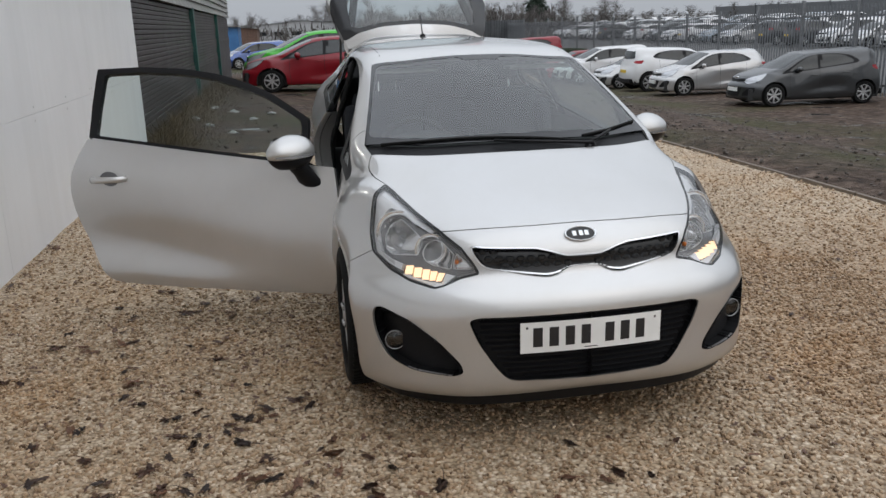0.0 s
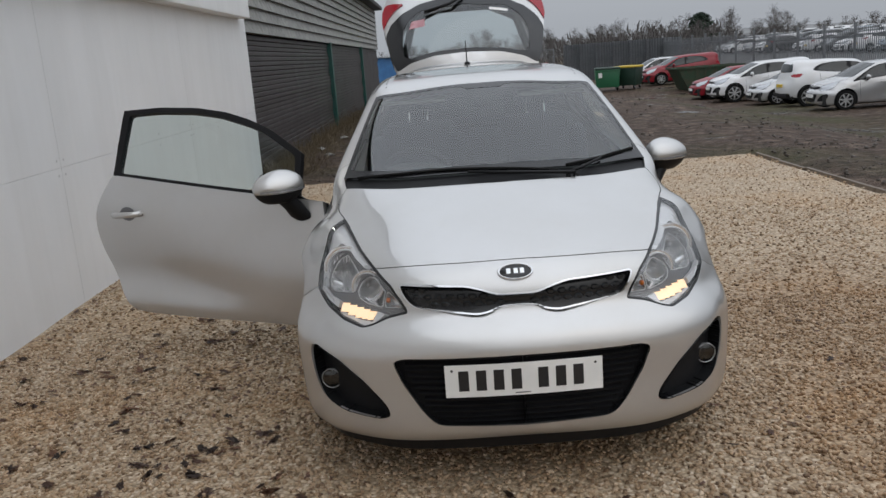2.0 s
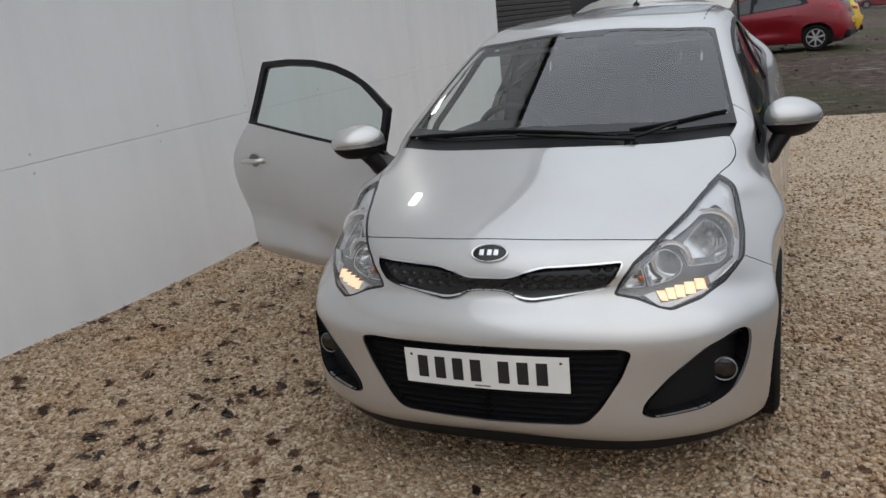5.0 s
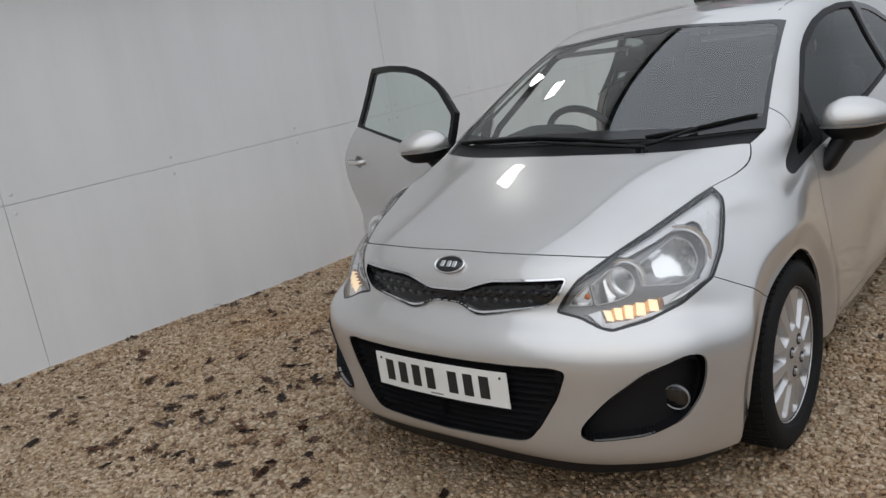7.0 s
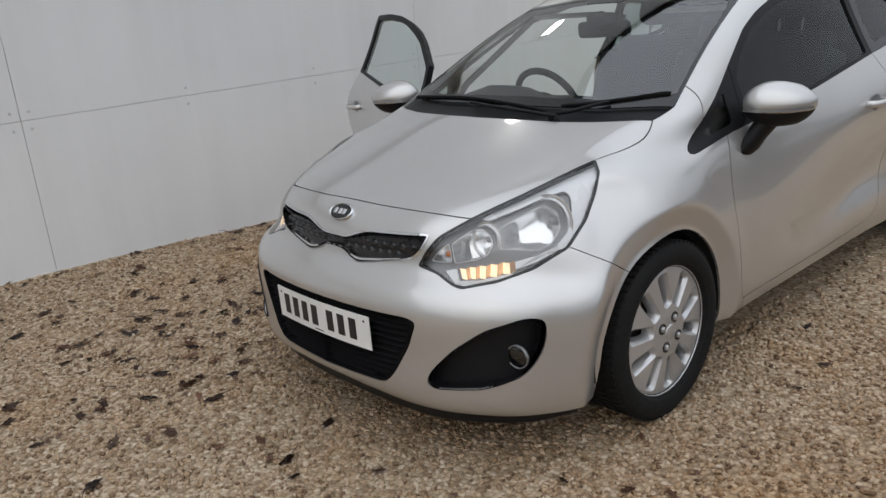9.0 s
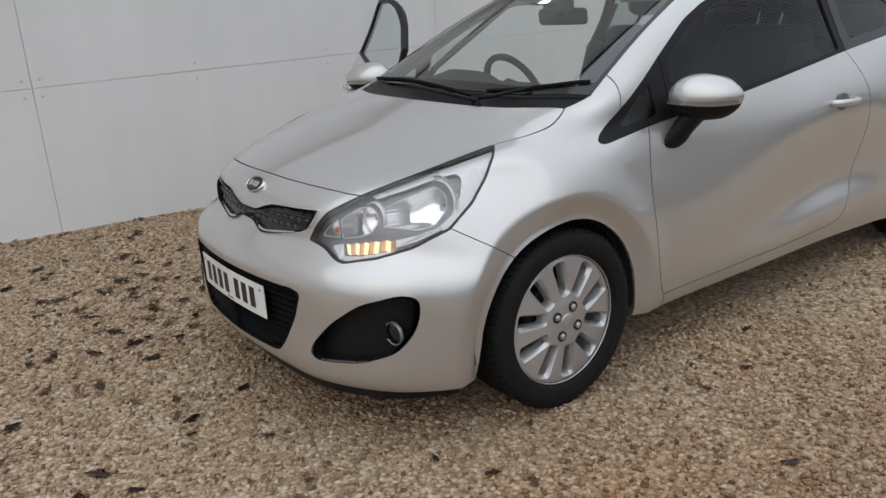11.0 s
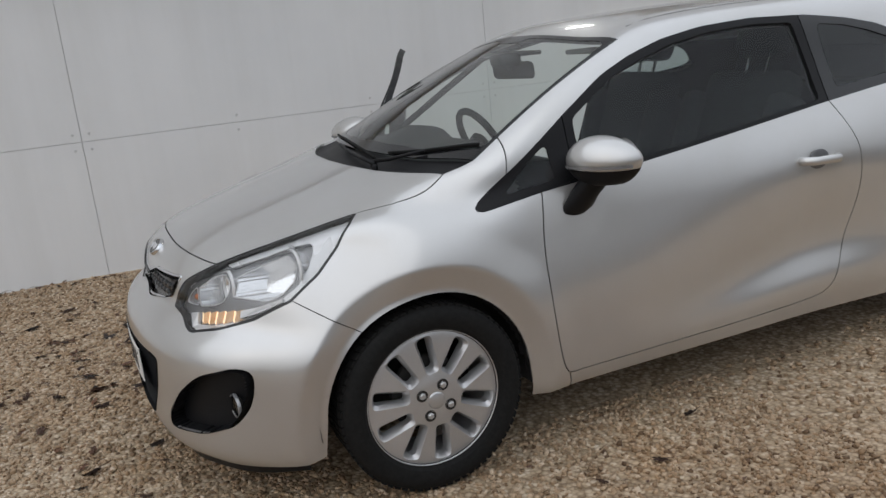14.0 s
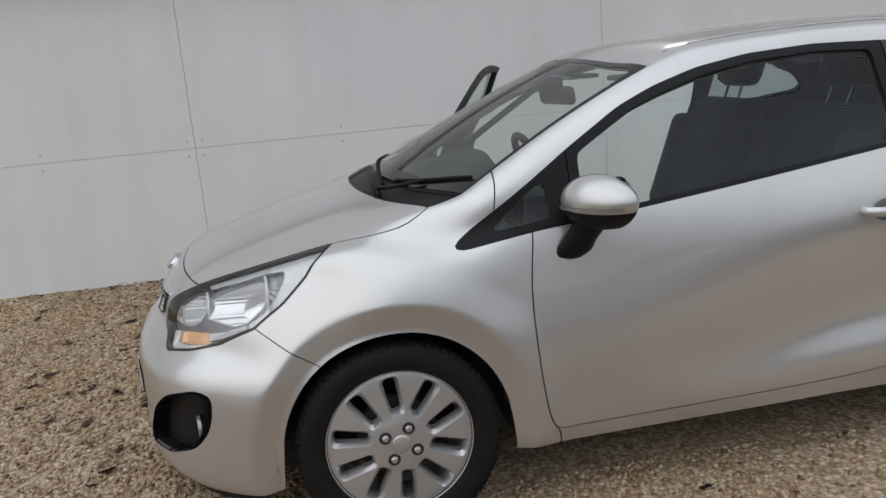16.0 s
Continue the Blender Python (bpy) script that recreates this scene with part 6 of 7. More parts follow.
def far_car(name, paint, L, W, H, kind, label, lift=0.0, plate=WHITE_PLATE, plain=False):
    """A parked car, nose towards -y, standing on z = 0 with its middle at the origin."""
    root = empty(name)
    tagged(root, label, "car", group="parked cars")
    boxy = {"hatch": 0.0, "mpv": .7, "suv": .55}[kind]
    ky, kz, kx = L / 4.02, (H - lift) / 1.455, W / 1.72

    def warp(p):
        t = smooth01((p.y - 1.3) / 1.3)
        x = p.x * kx + boxy * .05 * smooth01((p.z - 1.0) / .35) * (p.x / .6)
        y = (p.y - 1.21) * ky + boxy * .26 * smooth01((p.z - .95) / .42) * smooth01((p.y - 2.2) / .6)
        z = p.z * kz + lift + boxy * .045 * t * smooth01((p.z - .95) / .3)
        return Vector((x, y, z))

    def skin_of(regs, sides=(1, -1), out=0.0):
        b = bmesh.new()
        for s in sides:
            vm = {}
            for reg in regs:
                for ids in FAR_FACES[reg]:
                    vs = []
                    for i in ids:
                        if i not in vm:
                            p = warp(VERT[i])
                            vm[i] = b.verts.new((p.x * s, p.y, p.z))
                        if vm[i] not in vs:
                            vs.append(vm[i])
                    if len(vs) > 2:
                        try:
                            b.faces.new(vs if s > 0 else vs[::-1])
                        except ValueError:
                            pass
        if len(sides) == 2:
            bmesh.ops.remove_doubles(b, verts=[v for v in b.verts if abs(v.co.x) < 1e-4], dist=1e-4)
        return b
    part("body", skin_of([0]), paint, root, smooth=45)
    if not plain:
        part("shut_line", skin_of([GAP]), DARK_GAP, root, "dark shut lines")["kind"] = "stuff"
    part("windscreen", skin_of([SCREEN]), FAR_GLASS, root, "dark car glass", smooth=True)
    part("rear_screen", skin_of([REAR_R]), FAR_GLASS, root, "dark car glass", smooth=True)
    part("grille", skin_of([GRILLE, LOWER, FOG] if plain else [GRILLE]), BLACK_PLASTIC, root, "dark front grille")
    if not plain:
        part("lower_intake", skin_of([LOWER]), BLACK_PLASTIC, root)
    for s in (1, -1):
        fr = part("window_frame", skin_of([FRAME], (s,)), BLACK_PLASTIC, root, smooth=True)
        for reg in (WIN_A, WIN_B):
            part("side_window", skin_of([reg], (s,)), FAR_GLASS, fr, "dark car glass", smooth=True)
        hl = part("headlamp", skin_of([LAMP], (s,)), LAMP_CLEAR, root, "clear headlamp", smooth=True)
        part("lamp_rim", skin_of([LAMP_EDGE], (s,)), BLACK_PLASTIC, hl, smooth=True)
        if not plain:
            part("fog_recess", skin_of([FOG], (s,)), BLACK_PLASTIC, root)
        part("tail_light", skin_of([TAIL_R], (s,)), RED_LENS, root, "red tail light", smooth=True)
        c = warp(Vector((.862, .655, .955)))
        b = bmesh.new()
        bmesh.ops.create_uvsphere(b, u_segments=14, v_segments=10, radius=1, matrix=pose(s * c.x, c.y, c.z) @ Matrix.Diagonal((.105, .075, .075, 1)))
        mr = part("door_mirror", b, paint, root, smooth=True)
        if plain:
            continue
        part("mirror_stalk", boxed((s * (c.x - .14), c.y - .03, c.z - .10), (s * (c.x - .02), c.y + .03, c.z - .04), .01), BLACK_PLASTIC, mr)
        for y, z in ((1.14, .79), (2.02, .85)):
            c = warp(Vector((.808, y, z)))
            part("door_handle", boxed((s * c.x - .03, c.y - .09, c.z - .014), (s * c.x + .035, c.y + .09, c.z + .014), .01), paint, root)
    nose, tail = warp(Vector((0, -.80, .45))), warp(Vector((0, 3.215, .62)))
    part("number_plate", boxed((-.26, nose.y - .012, nose.z - .055), (.26, nose.y + .03, nose.z + .055), .004), plate, root)
    part("rear_plate", boxed((-.26, tail.y - .03, tail.z - .055), (.26, tail.y + .02, tail.z + .055), .004), YELLOW_PLATE, root)
    wr = .30 * kz + lift * .55
    part("floor_pan", boxed((-W * .42, -L * .46, .17 + lift), (W * .42, L * .46, .50 + lift), .02), DARK_GAP, root)
    if not plain:
        part("rear_valance", boxed((-W * .38, tail.y - .16, .24 + lift), (W * .38, tail.y - .004, .40 + lift), .03), BLACK_PLASTIC, root)
        part("badge", boxed((-.06, warp(Vector((0, -.70, .76))).y - .0, warp(Vector((0, -.7, .76))).z - .03), (.06, warp(Vector((0, -.70, .76))).y + .06, warp(Vector((0, -.7, .76))).z + .02), .012), CHROME, root)
        part("cabin", boxed((-W * .36, -L * .16, .5), (W * .36, L * .36, H * .62), .05), INTERIOR, root)
    for s in (1, -1):
        for cy in (.01, 2.57):
            c = warp(Vector((.8, cy, .30)))
            k = wr / .318
            turn = pose(0, 0, 0, 0, 90 * s, 0) @ Matrix.Diagonal((k, k, 1, 1))
            b = bmesh.new()
            turned(b, [(.21, -.09), (.29, -.10), (.315, -.07), (.318, .0), (.315, .07), (.29, .10), (.215, .095)], 28, turn)
            tyre = part("wheel", b, RUBBER, root, "road wheel", smooth=40, loc=pose(s * (W / 2 - .115), c.y, wr))
            b = bmesh.new()
            turned(b, [(.0001, .09), (.03, .09), (.05, .084)], 20, turn)
            turned(b, [(.20, .075), (.207, .098), (.218, .097), (.218, .05)], 28, turn)
            for j in range(7):
                a = 2 * math.pi * j / 7
                box(b, (.02, -.022, .055), (.205, .022, .088), .008, turn @ Matrix.Rotation(a, 4, 'Z'))
            part("rim", b, ALLOY, tyre, "silver spoked rim", smooth=40)
            if plain:
                continue
            b = bmesh.new()
            bmesh.ops.create_circle(b, cap_ends=True, segments=24, radius=.21, matrix=turn @ pose(0, 0, .03))
            part("brake", b, DARK_GAP, tyre)
            b = bmesh.new()
            ar = [radians(-8 + 196 * j / 14) for j in range(15)]
            cen_z = .30 * kz + lift
            for a0, a1 in zip(ar, ar[1:]):
                q = [b.verts.new((s * xx, c.y + .358 * ky * math.cos(a) * 1.005, cen_z + .358 * kz * math.sin(a) * 1.005)) for xx, a in ((W * .49, a0), (W * .49, a1), (W * .26, a1), (W * .26, a0))]
                b.faces.new(q)
            bmesh.ops.remove_doubles(b, verts=b.verts, dist=1e-5)
            part("wheel_liner", b, DARK_GAP, root)
    return root


P_GREY = car_paint("grey_paint", (0.05, 0.053, 0.057), 0.5, 0.34, 0.1, 0.6)
P_SILVER = car_paint("pale_silver_paint", (0.5, 0.5, 0.5), 0.5)
P_WHITE = car_paint("white_paint", (0.70, 0.70, 0.71), 0.0, 0.4, 0.02, 0.5)
P_RED = car_paint("red_paint", (0.22, 0.002, 0.010), 0.0, 0.4, 0.05, 0.25)
P_GREEN = car_paint("green_paint", (0.045, 0.42, 0.02), 0.0, 0.4, 0.02, 0.35)
P_BLUE = car_paint("blue_paint", (0.03, 0.08, 0.28), 0.3)
P_YELLOW = car_paint("yellow_paint", (0.7, 0.42, 0.02), 0.0, 0.4, 0.02, 0.35)
P_PALEBLUE = car_paint("pale_blue_paint", (0.30, 0.36, 0.42), 0.5)


def parked(ob, x, y, turn, dz=0.0):
    """Stands a car in the yard; turn 0 has its nose towards -y."""
    ob.matrix_basis = pose(x, y, ground_z(x, y) - 0.02 + dz, 0, 0, turn)
    return ob


# the row along the fence, noses (mostly) towards -x
parked(far_car("grey_hatchback", P_GREY, 4.2, 1.70, 1.53, "mpv", "dark grey compact hatchback parked on the mud"), 13.80, 18.20, -94)
parked(far_car("silver_hatchback", P_SILVER, 3.94, 1.71, 1.49, "hatch", "pale silver five-door hatchback parked in a row"), 13.38, 22.85, -93)
parked(far_car("white_suv", P_WHITE, 4.48, 1.85, 1.64, "suv", "white crossover parked tail out", .10, YELLOW_PLATE), 14.26, 26.71, 87)
parked(far_car("silver_saloon", P_SILVER, 4.25, 1.75, 1.46, "hatch", "silver hatchback between two white vehicles"), 14.15, 29.82, -92)
parked(far_car("white_estate", P_WHITE, 4.5, 1.80, 1.70, "suv", "white four-wheel drive facing the yard", .12), 13.68, 33.04, -92)
parked(far_car("red_hatchback", P_RED, 4.1, 1.72, 1.46, "hatch", "red hatchback half hidden in the row"), 13.57, 35.91, -92)
# by the shuttered unit
parked(far_car("red_coupe", P_RED, 4.2, 1.78, 1.36, "hatch", "bright red three-door hatchback by the unit"), 0.19, 18.30, -99)
parked(far_car("green_hatchback", P_GREEN, 4.7, 1.76, 1.66, "hatch", "bright green hatchback behind the red one"), 0.28, 23.6, -92)
parked(far_car("yellow_car", P_YELLOW, 4.0, 1.72, 1.45, "hatch", "yellow car behind the green one"), 1.15, 27.6, -90)
parked(far_car("blue_car", P_BLUE, 4.0, 1.75, 1.5, "mpv", "blue and white car by the building corner"), -2.3, 46.0, -70)
# beyond the skip
parked(far_car("red_pickup", P_RED, 4.6, 1.8, 1.65, "mpv", "red double-cab vehicle behind the skip"), 13.75, 45.4, -88)
parked(far_car("silver_car", P_SILVER, 4.2, 1.75, 1.55, "hatch", "silver hatchback beside the bins"), 13.2, 48.6, -86)
parked(far_car("white_car", P_WHITE, 4.4, 1.8, 1.6, "mpv", "white car far across the yard"), 6.4, 84, -100)
parked(far_car("red_car", P_RED, 4.2, 1.75, 1.5, "hatch", "red car far across the yard"), 8.4, 76, -96)

# the compound behind the fence: rows of stock cars
stock = [far_car("stock_car", p, 4.2, 1.76, h, k, lab, plain=True) for p, h, k, lab in ((P_WHITE, 1.5, "hatch", "white stock car in the fenced compound"), (P_SILVER, 1.48, "hatch", "silver stock car in the fenced compound"),
         (P_GREY, 1.6, "mpv", "grey stock car in the fenced compound"), (P_PALEBLUE, 1.5, "mpv", "pale blue stock car in the fenced compound"), (P_WHITE, 1.66, "mpv", "white crossover in the fenced compound"))]
rnd = random.Random(7)
n_ = 0


def compound_z(x):
    return ground_z(x, 30) + .47 + 0.030 * max(0, x - 18)


for row, x in enumerate((33, 40, 48, 57)):
    for k in range(28):
        y = 13 + row * 4 + k * (2.9 + .35 * row) + rnd.uniform(-.2, .2)
        if rnd.random() < .07:
            continue
        m = pose(x + rnd.uniform(-.3, .3), y, compound_z(x) - .02, 0, 0, (-90 if rnd.random() < .6 else 90) + rnd.uniform(-3, 3))
        which = rnd.choice((0, 0, 1, 1, 2, 3, 4))
        if n_ < 5 and stock[n_].get("set") is None:
            stock[n_].matrix_basis = m
        else:
            copy_thing(stock[which], m)
        n_ += 1
bm = bmesh.new()
cx = [17.2, 19, 24, 30, 40, 55, 90]
cols = [[bm.verts.new((x, y, compound_z(x) - .03 if x > 17.5 else ground_z(x, y) - .05)) for y in (4, 25, 50, 100)] for x in cx]
for a, b in zip(cols, cols[1:]):
    for i in range(3):
        bm.faces.new((a[i], b[i], b[i + 1], a[i + 1]))
tagged(part("pavement", bm, grained("compound_tarmac", (.06, .06, .06), (.10, .10, .095), 12, .7), smooth=True), "grey tarmac of the fenced compound", "tarmac", kind="structure")

# ---- palisade fence ----
GALV = grained("fence_steel", (0.135, 0.142, 0.150), (0.20, 0.21, 0.22), 12, 0.55, 0.2)
FX = 16.7
fence = tagged(empty("fence"), "tall grey galvanised palisade fence along the yard", "fence")
pale_me = None
y = 9.0
ki = 0
pales = bmesh.new()
while y < 60:
    zb = ground_z(FX, y) - .02
    H_ = 2.75 - .2 * smooth01((y - 37) / 8)
    if ki % 1 == 0:
        part("post", boxed((FX + .01, y - .05, zb), (FX + .11, y + .05, zb + H_ + .22), .004), GALV, fence)
    for zz in (.35, H_ - .35):
        part("rail", boxed((FX + .0, y + .05, zb + zz - .03), (FX + .05, y + 2.70, zb + zz + .03)), GALV, fence)
    k = 0
    while k < 17:
        yy = y + .10 + k * .162
        zt = zb + H_
        m = Matrix.Translation((FX - .02, yy, 0))
        prism(pales, [(-.034, zb + .05), (.034, zb + .05), (.034, zt - .10), (.018, zt - .04), (.0, zt), (-.018, zt - .04), (-.034, zt - .10)], 0, .012, m @ Matrix.Rotation(radians(90), 4, 'Z') @ Matrix.Rotation(radians(90), 4, 'X'))
        k += 1
    y += 2.75
    ki += 1
part("pale", pales, GALV, fence, "pointed steel pales")["kind"] = "stuff"
# solid sheeted stretch at the back
back_fence = tagged(empty("sheet_fence"), "grey corrugated sheet fence at the back of the yard", "fence")
bm_x = 9.5
k = 0
while bm_x < 17.2:
    yb = 62 - (bm_x - 9.5) * .3
    zb = ground_z(bm_x, yb)
    b = bmesh.new()
    cols = []
    for i in range(13):
        xx = bm_x + 1.2 * i / 12
        cols.append([b.verts.new((xx, yb + .03 * (i % 2), zb - .1)), b.verts.new((xx, yb + .03 * (i % 2), zb + 2.75))])
    for a, c in zip(cols, cols[1:]):
        b.faces.new((a[0], c[0], c[1], a[1]))
    bmesh.ops.solidify(b, geom=b.faces[:], thickness=.01)
    part("sheet", b, GALV, back_fence)
    part("post", boxed((bm_x - .05, yb + .05, zb - .1), (bm_x + .05, yb + .15, zb + 2.8)), GALV, back_fence)
    bm_x += 1.21
# tall sheeted boundary behind the compound
DARK_SHEET = grained("dark_sheeting", (0.12, 0.125, 0.13), (0.17, 0.175, 0.18), 3, 0.6)
far_fence = tagged(empty("boundary_fence"), "tall dark sheeted fence behind the compound", "fence")
for k in range(20):
    ya = 8 + k * 6
    zb = compound_z(72) - .2
    part("sheet", boxed((72, ya + .03, zb), (72.1, ya + 5.97, zb + 2.6 + .05 * (k % 2)), .01), DARK_SHEET, far_fence)
    part("post", boxed((71.85, ya - .08, zb), (72, ya + .08, zb + 2.9)), GALV, far_fence)
# mesh gate panel
gate = tagged(empty("mesh_gate"), "grey mesh gate standing open by the back fence", "gate")
gz = ground_z(6.6, 60)
for xx in (5.2, 8.4):
    part("upright", boxed((xx - .04, 59.95, gz), (xx + .04, 60.05, gz + 2.5), .01), GALV, gate)
for zz in (.1, 1.25, 2.45):
    part("crossbar", boxed((5.2, 59.97, gz + zz - .03), (8.4, 60.03, gz + zz + .03)), GALV, gate)
for k in range(28):
    part("bar", boxed((5.25 + k * .112, 59.99, gz + .1), (5.27 + k * .112, 60.01, gz + 2.45)), GALV, gate)

# ---- bins and skip ----
BIN_GREEN = grained("bin_green", (0.012, 0.10, 0.045), (0.02, 0.14, 0.06), 25, 0.45, bumps=0.05)
BIN_DARK = grained("bin_dark", (0.01, 0.03, 0.02), (0.016, 0.045, 0.03), 25, 0.5, bumps=0.05)
LID_YELLOW = grained("lid_yellow", (0.5, 0.36, 0.02), (0.6, 0.42, 0.04), 25, 0.5)
RUST = grained("rusty_skip", (0.014, 0.060, 0.030), (0.055, 0.045, 0.026), 3.5, 0.8, bumps=0.3, big=0.8)


def wheelie(name, x, y, turn, body_m, lid_m, label):
    root = empty(name, pose(x, y, ground_z(x, y) - .01, 0, 0, turn))
    tagged(root, label, "bin", group="yard bins")
    b = bmesh.new()
    vs = box(b, (-.68, -.52, .20), (.68, .52, 1.18), .03)
    for v in vs:
        if v.co.z < .5:
            v.co.x *= .90
            v.co.y *= .84
    part("body", b, body_m, root, smooth=40)
    b = bmesh.new()
    vs = box(b, (-.70, -.56, 1.17), (.70, .54, 1.27), .04)
    for v in vs:
        v.co.z += .08 * (1 - (v.co.y / .56) ** 2) if v.co.z > 1.2 else 0
    part("lid", b, lid_m, root, smooth=40)
    for sx in (-.5, .5):
        for sy in (-.36, .36):
            b = bmesh.new()
            turned(b, [(.0001, -.03), (.09, -.03), (.1, 0), (.09, .03), (.0001, .03)], 16, pose(sx, sy, .1, 0, 90, 0))
            part("castor", b, RUBBER, root, smooth=40)
            part("castor_fork", boxed((sx - .045, sy - .03, .1), (sx + .045, sy + .03, .24)), STEEL, root)
    part("rib", boxed((-.71, -.545, 1.08), (.71, -.50, 1.13), .01), body_m, root)
    part("label", boxed((-.50, -.535, .74), (-.30, -.522, 1.0)), WHITE_PLATE, root, "white label panel")
    return root


wheelie("wheelie_bin", 9.05, 43.2, -8, BIN_GREEN, BIN_DARK, "green four-wheeled waste bin with dark lid")
wheelie("wheelie_bin", 10.35, 43.7, -38, BIN_DARK, LID_YELLOW, "dark green four-wheeled bin with yellow lid")
skip = empty("skip", pose(13.8, 41.0, ground_z(13.8, 41.0) - .02, 0, 0, 4))
tagged(skip, "rusty dark green waste skip on the mud", "skip")
b = bmesh.new()
prism(b, [(-1.75, 1.15), (-1.15, .0), (1.15, .0), (1.75, 1.15)], -.85, .85, Matrix.Rotation(radians(90), 4, 'X'))
part("body", b, RUST, skip)
for sy in (-.86, .86):
    part("rim", boxed((-1.82, sy - .05, 1.10), (1.82, sy + .05, 1.20), .01), RUST, skip)
    for xx in (-.8, -.3, .3, .8):
        part("rib", boxed((xx - .04, sy - .04 if sy < 0 else sy - .01, .02), (xx + .04, sy + .01 if sy < 0 else sy + .04, 1.12)), RUST, skip)
for sx in (-1.78, 1.78):
    part("rim", boxed((sx - .05, -.86, 1.10), (sx + .05, .86, 1.20), .01), RUST, skip)
    for sy in (-.7, .7):
        b = bmesh.new()
        turned(b, [(.0001, -.06), (.05, -.06), (.05, .06), (.0001, .06)], 12, pose(sx * .86, sy * 1.28, .72, 90, 0, 0))
        part("lug", b, RUST, skip)

# ---- far buildings ----
PALE_CLAD = grained("pale_cladding", (0.45, 0.46, 0.47), (0.55, 0.56, 0.57), 2, 0.6)
BLUE_CLAD = grained("blue_cladding", (0.04, 0.15, 0.36), (0.06, 0.2, 0.44), 2, 0.5)
BROWN = grained("brown_brick", (0.12, 0.07, 0.055), (0.18, 0.11, 0.08), 6, 0.8)


def shed_far(name, x0, x1, y0, y1, h, ridge, mat, label, windows=()):
    root = tagged(empty(name), label, "building")
    z = ground_z((x0 + x1) / 2, y0) - .3
    b = bmesh.new()
    xm = (x0 + x1) / 2
    prism(b, [(x0, z), (x1, z), (x1, z + h), (xm, z + ridge), (x0, z + h)], -y1, -y0, Matrix.Rotation(radians(90), 4, 'X'))
    part("wall", b, mat, root)
    b = bmesh.new()
    for sg, xa in ((1, x0 - .3), (-1, x1 + .3)):
        q = [b.verts.new(p) for p in ((xa, y0 - .3, z + h - .05), (xm, y0 - .3, z + ridge + .08), (xm, y1, z + ridge + .08), (xa, y1, z + h - .05))]
        b.faces.new(q if sg > 0 else q[::-1])
    bmesh.ops.solidify(b, geom=b.faces[:], thickness=.12)
    part("roof", b, STEEL, root, "grey metal roof")
    for wx, wz, ww, wh in windows:
        wdw = part("window", boxed((wx - ww / 2, y0 - .06, z + wz), (wx + ww / 2, y0 + .02, z + wz + wh)), FAR_GLASS, root, "dark window")
        part("sill", boxed((wx - ww / 2 - .05, y0 - .12, z + wz - .08), (wx + ww / 2 + .05, y0 - .01, z + wz)), PALE_CLAD, wdw)
    return root


shed_far("warehouse", -6, 12, 125, 160, 3.3, 4.0, PALE_CLAD, "long pale warehouse at the far side of the yard", [(-3 + 2.6 * k, 1.9, 1.4, .6) for k in range(6)])
shed_far("blue_container_stack", -6.3, -3.9, 66, 72, 2.75, 2.8, BLUE_CLAD, "stacked blue containers beyond the unit", [])
shed_far("brown_building", -9, -3, 95, 110, 2.9, 3.2, BROWN, "low brown brick building in the distance", [])

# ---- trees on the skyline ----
# trunk colour paled in place of the haze over distance
HAZED_BARK = grained("hazed_bark", (0.13, 0.115, 0.105), (0.19, 0.17, 0.155), 20, 0.9)
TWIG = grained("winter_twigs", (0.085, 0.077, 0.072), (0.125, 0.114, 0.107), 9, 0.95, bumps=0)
PINE = grained("pine_needles", (0.03, 0.05, 0.035), (0.05, 0.075, 0.05), 9, 0.95, bumps=0)
# pale grey with the distance haze painted into the wooded rise
HAZED_RISE = grained("hazed_far_scrub", (0.20, 0.205, 0.205), (0.27, 0.27, 0.27), .2, 0.95, bumps=0)


def bare_tree(rng, h):
    """Trunk, limbs and a loose crown of thin twigs."""
    root = empty("bare_tree")
    tagged(root, "leafless winter tree on the skyline", "tree", group="skyline trees")
    b = bmesh.new()
    tube(b, [(0, 0, -1), (rng.uniform(-.1, .1), 0, h * .35), (rng.uniform(-.3, .3), rng.uniform(-.3, .3), h * .9)], h * .016, 6, h * .003)
    twigs = []
    for k in range(26):
        t = rng.uniform(.15, .95)
        a, ln = rng.uniform(0, 6.28), h * (.36 - .22 * t) * rng.uniform(.7, 1.2)
        p = Vector((0, 0, h * t))
        e = p + Vector((math.cos(a) * ln * .75, math.sin(a) * ln * .75, ln * rng.uniform(.45, 1.0)))
        tube(b, [p, (p + e) / 2 + Vector((0, 0, -.03 * h)), e], h * .006, 4, h * .002)
        for j in range(22):
            u = rng.uniform(.15, 1)
            q = p.lerp(e, u)
            d = Vector((rng.uniform(-1, 1), rng.uniform(-1, 1), rng.uniform(-.1, 1.3))).normalized() * h * rng.uniform(.06, .16)
            twigs.append((q, q + d))
    part("trunk", b, HAZED_BARK, root)
    b = bmesh.new()
    for p, q in twigs:
        for j in range(3):
            d = Vector((rng.uniform(-1, 1), rng.uniform(-1, 1), rng.uniform(-.2, 1))) * h * .035
            w = Vector((rng.uniform(-1, 1), rng.uniform(-1, 1), rng.uniform(-1, 1))).normalized() * h * .0019
            r = p.lerp(q, rng.random())
            v = [b.verts.new(c) for c in (r - w, r + w, q + d)]
            b.faces.new(v)
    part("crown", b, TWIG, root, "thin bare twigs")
    return root


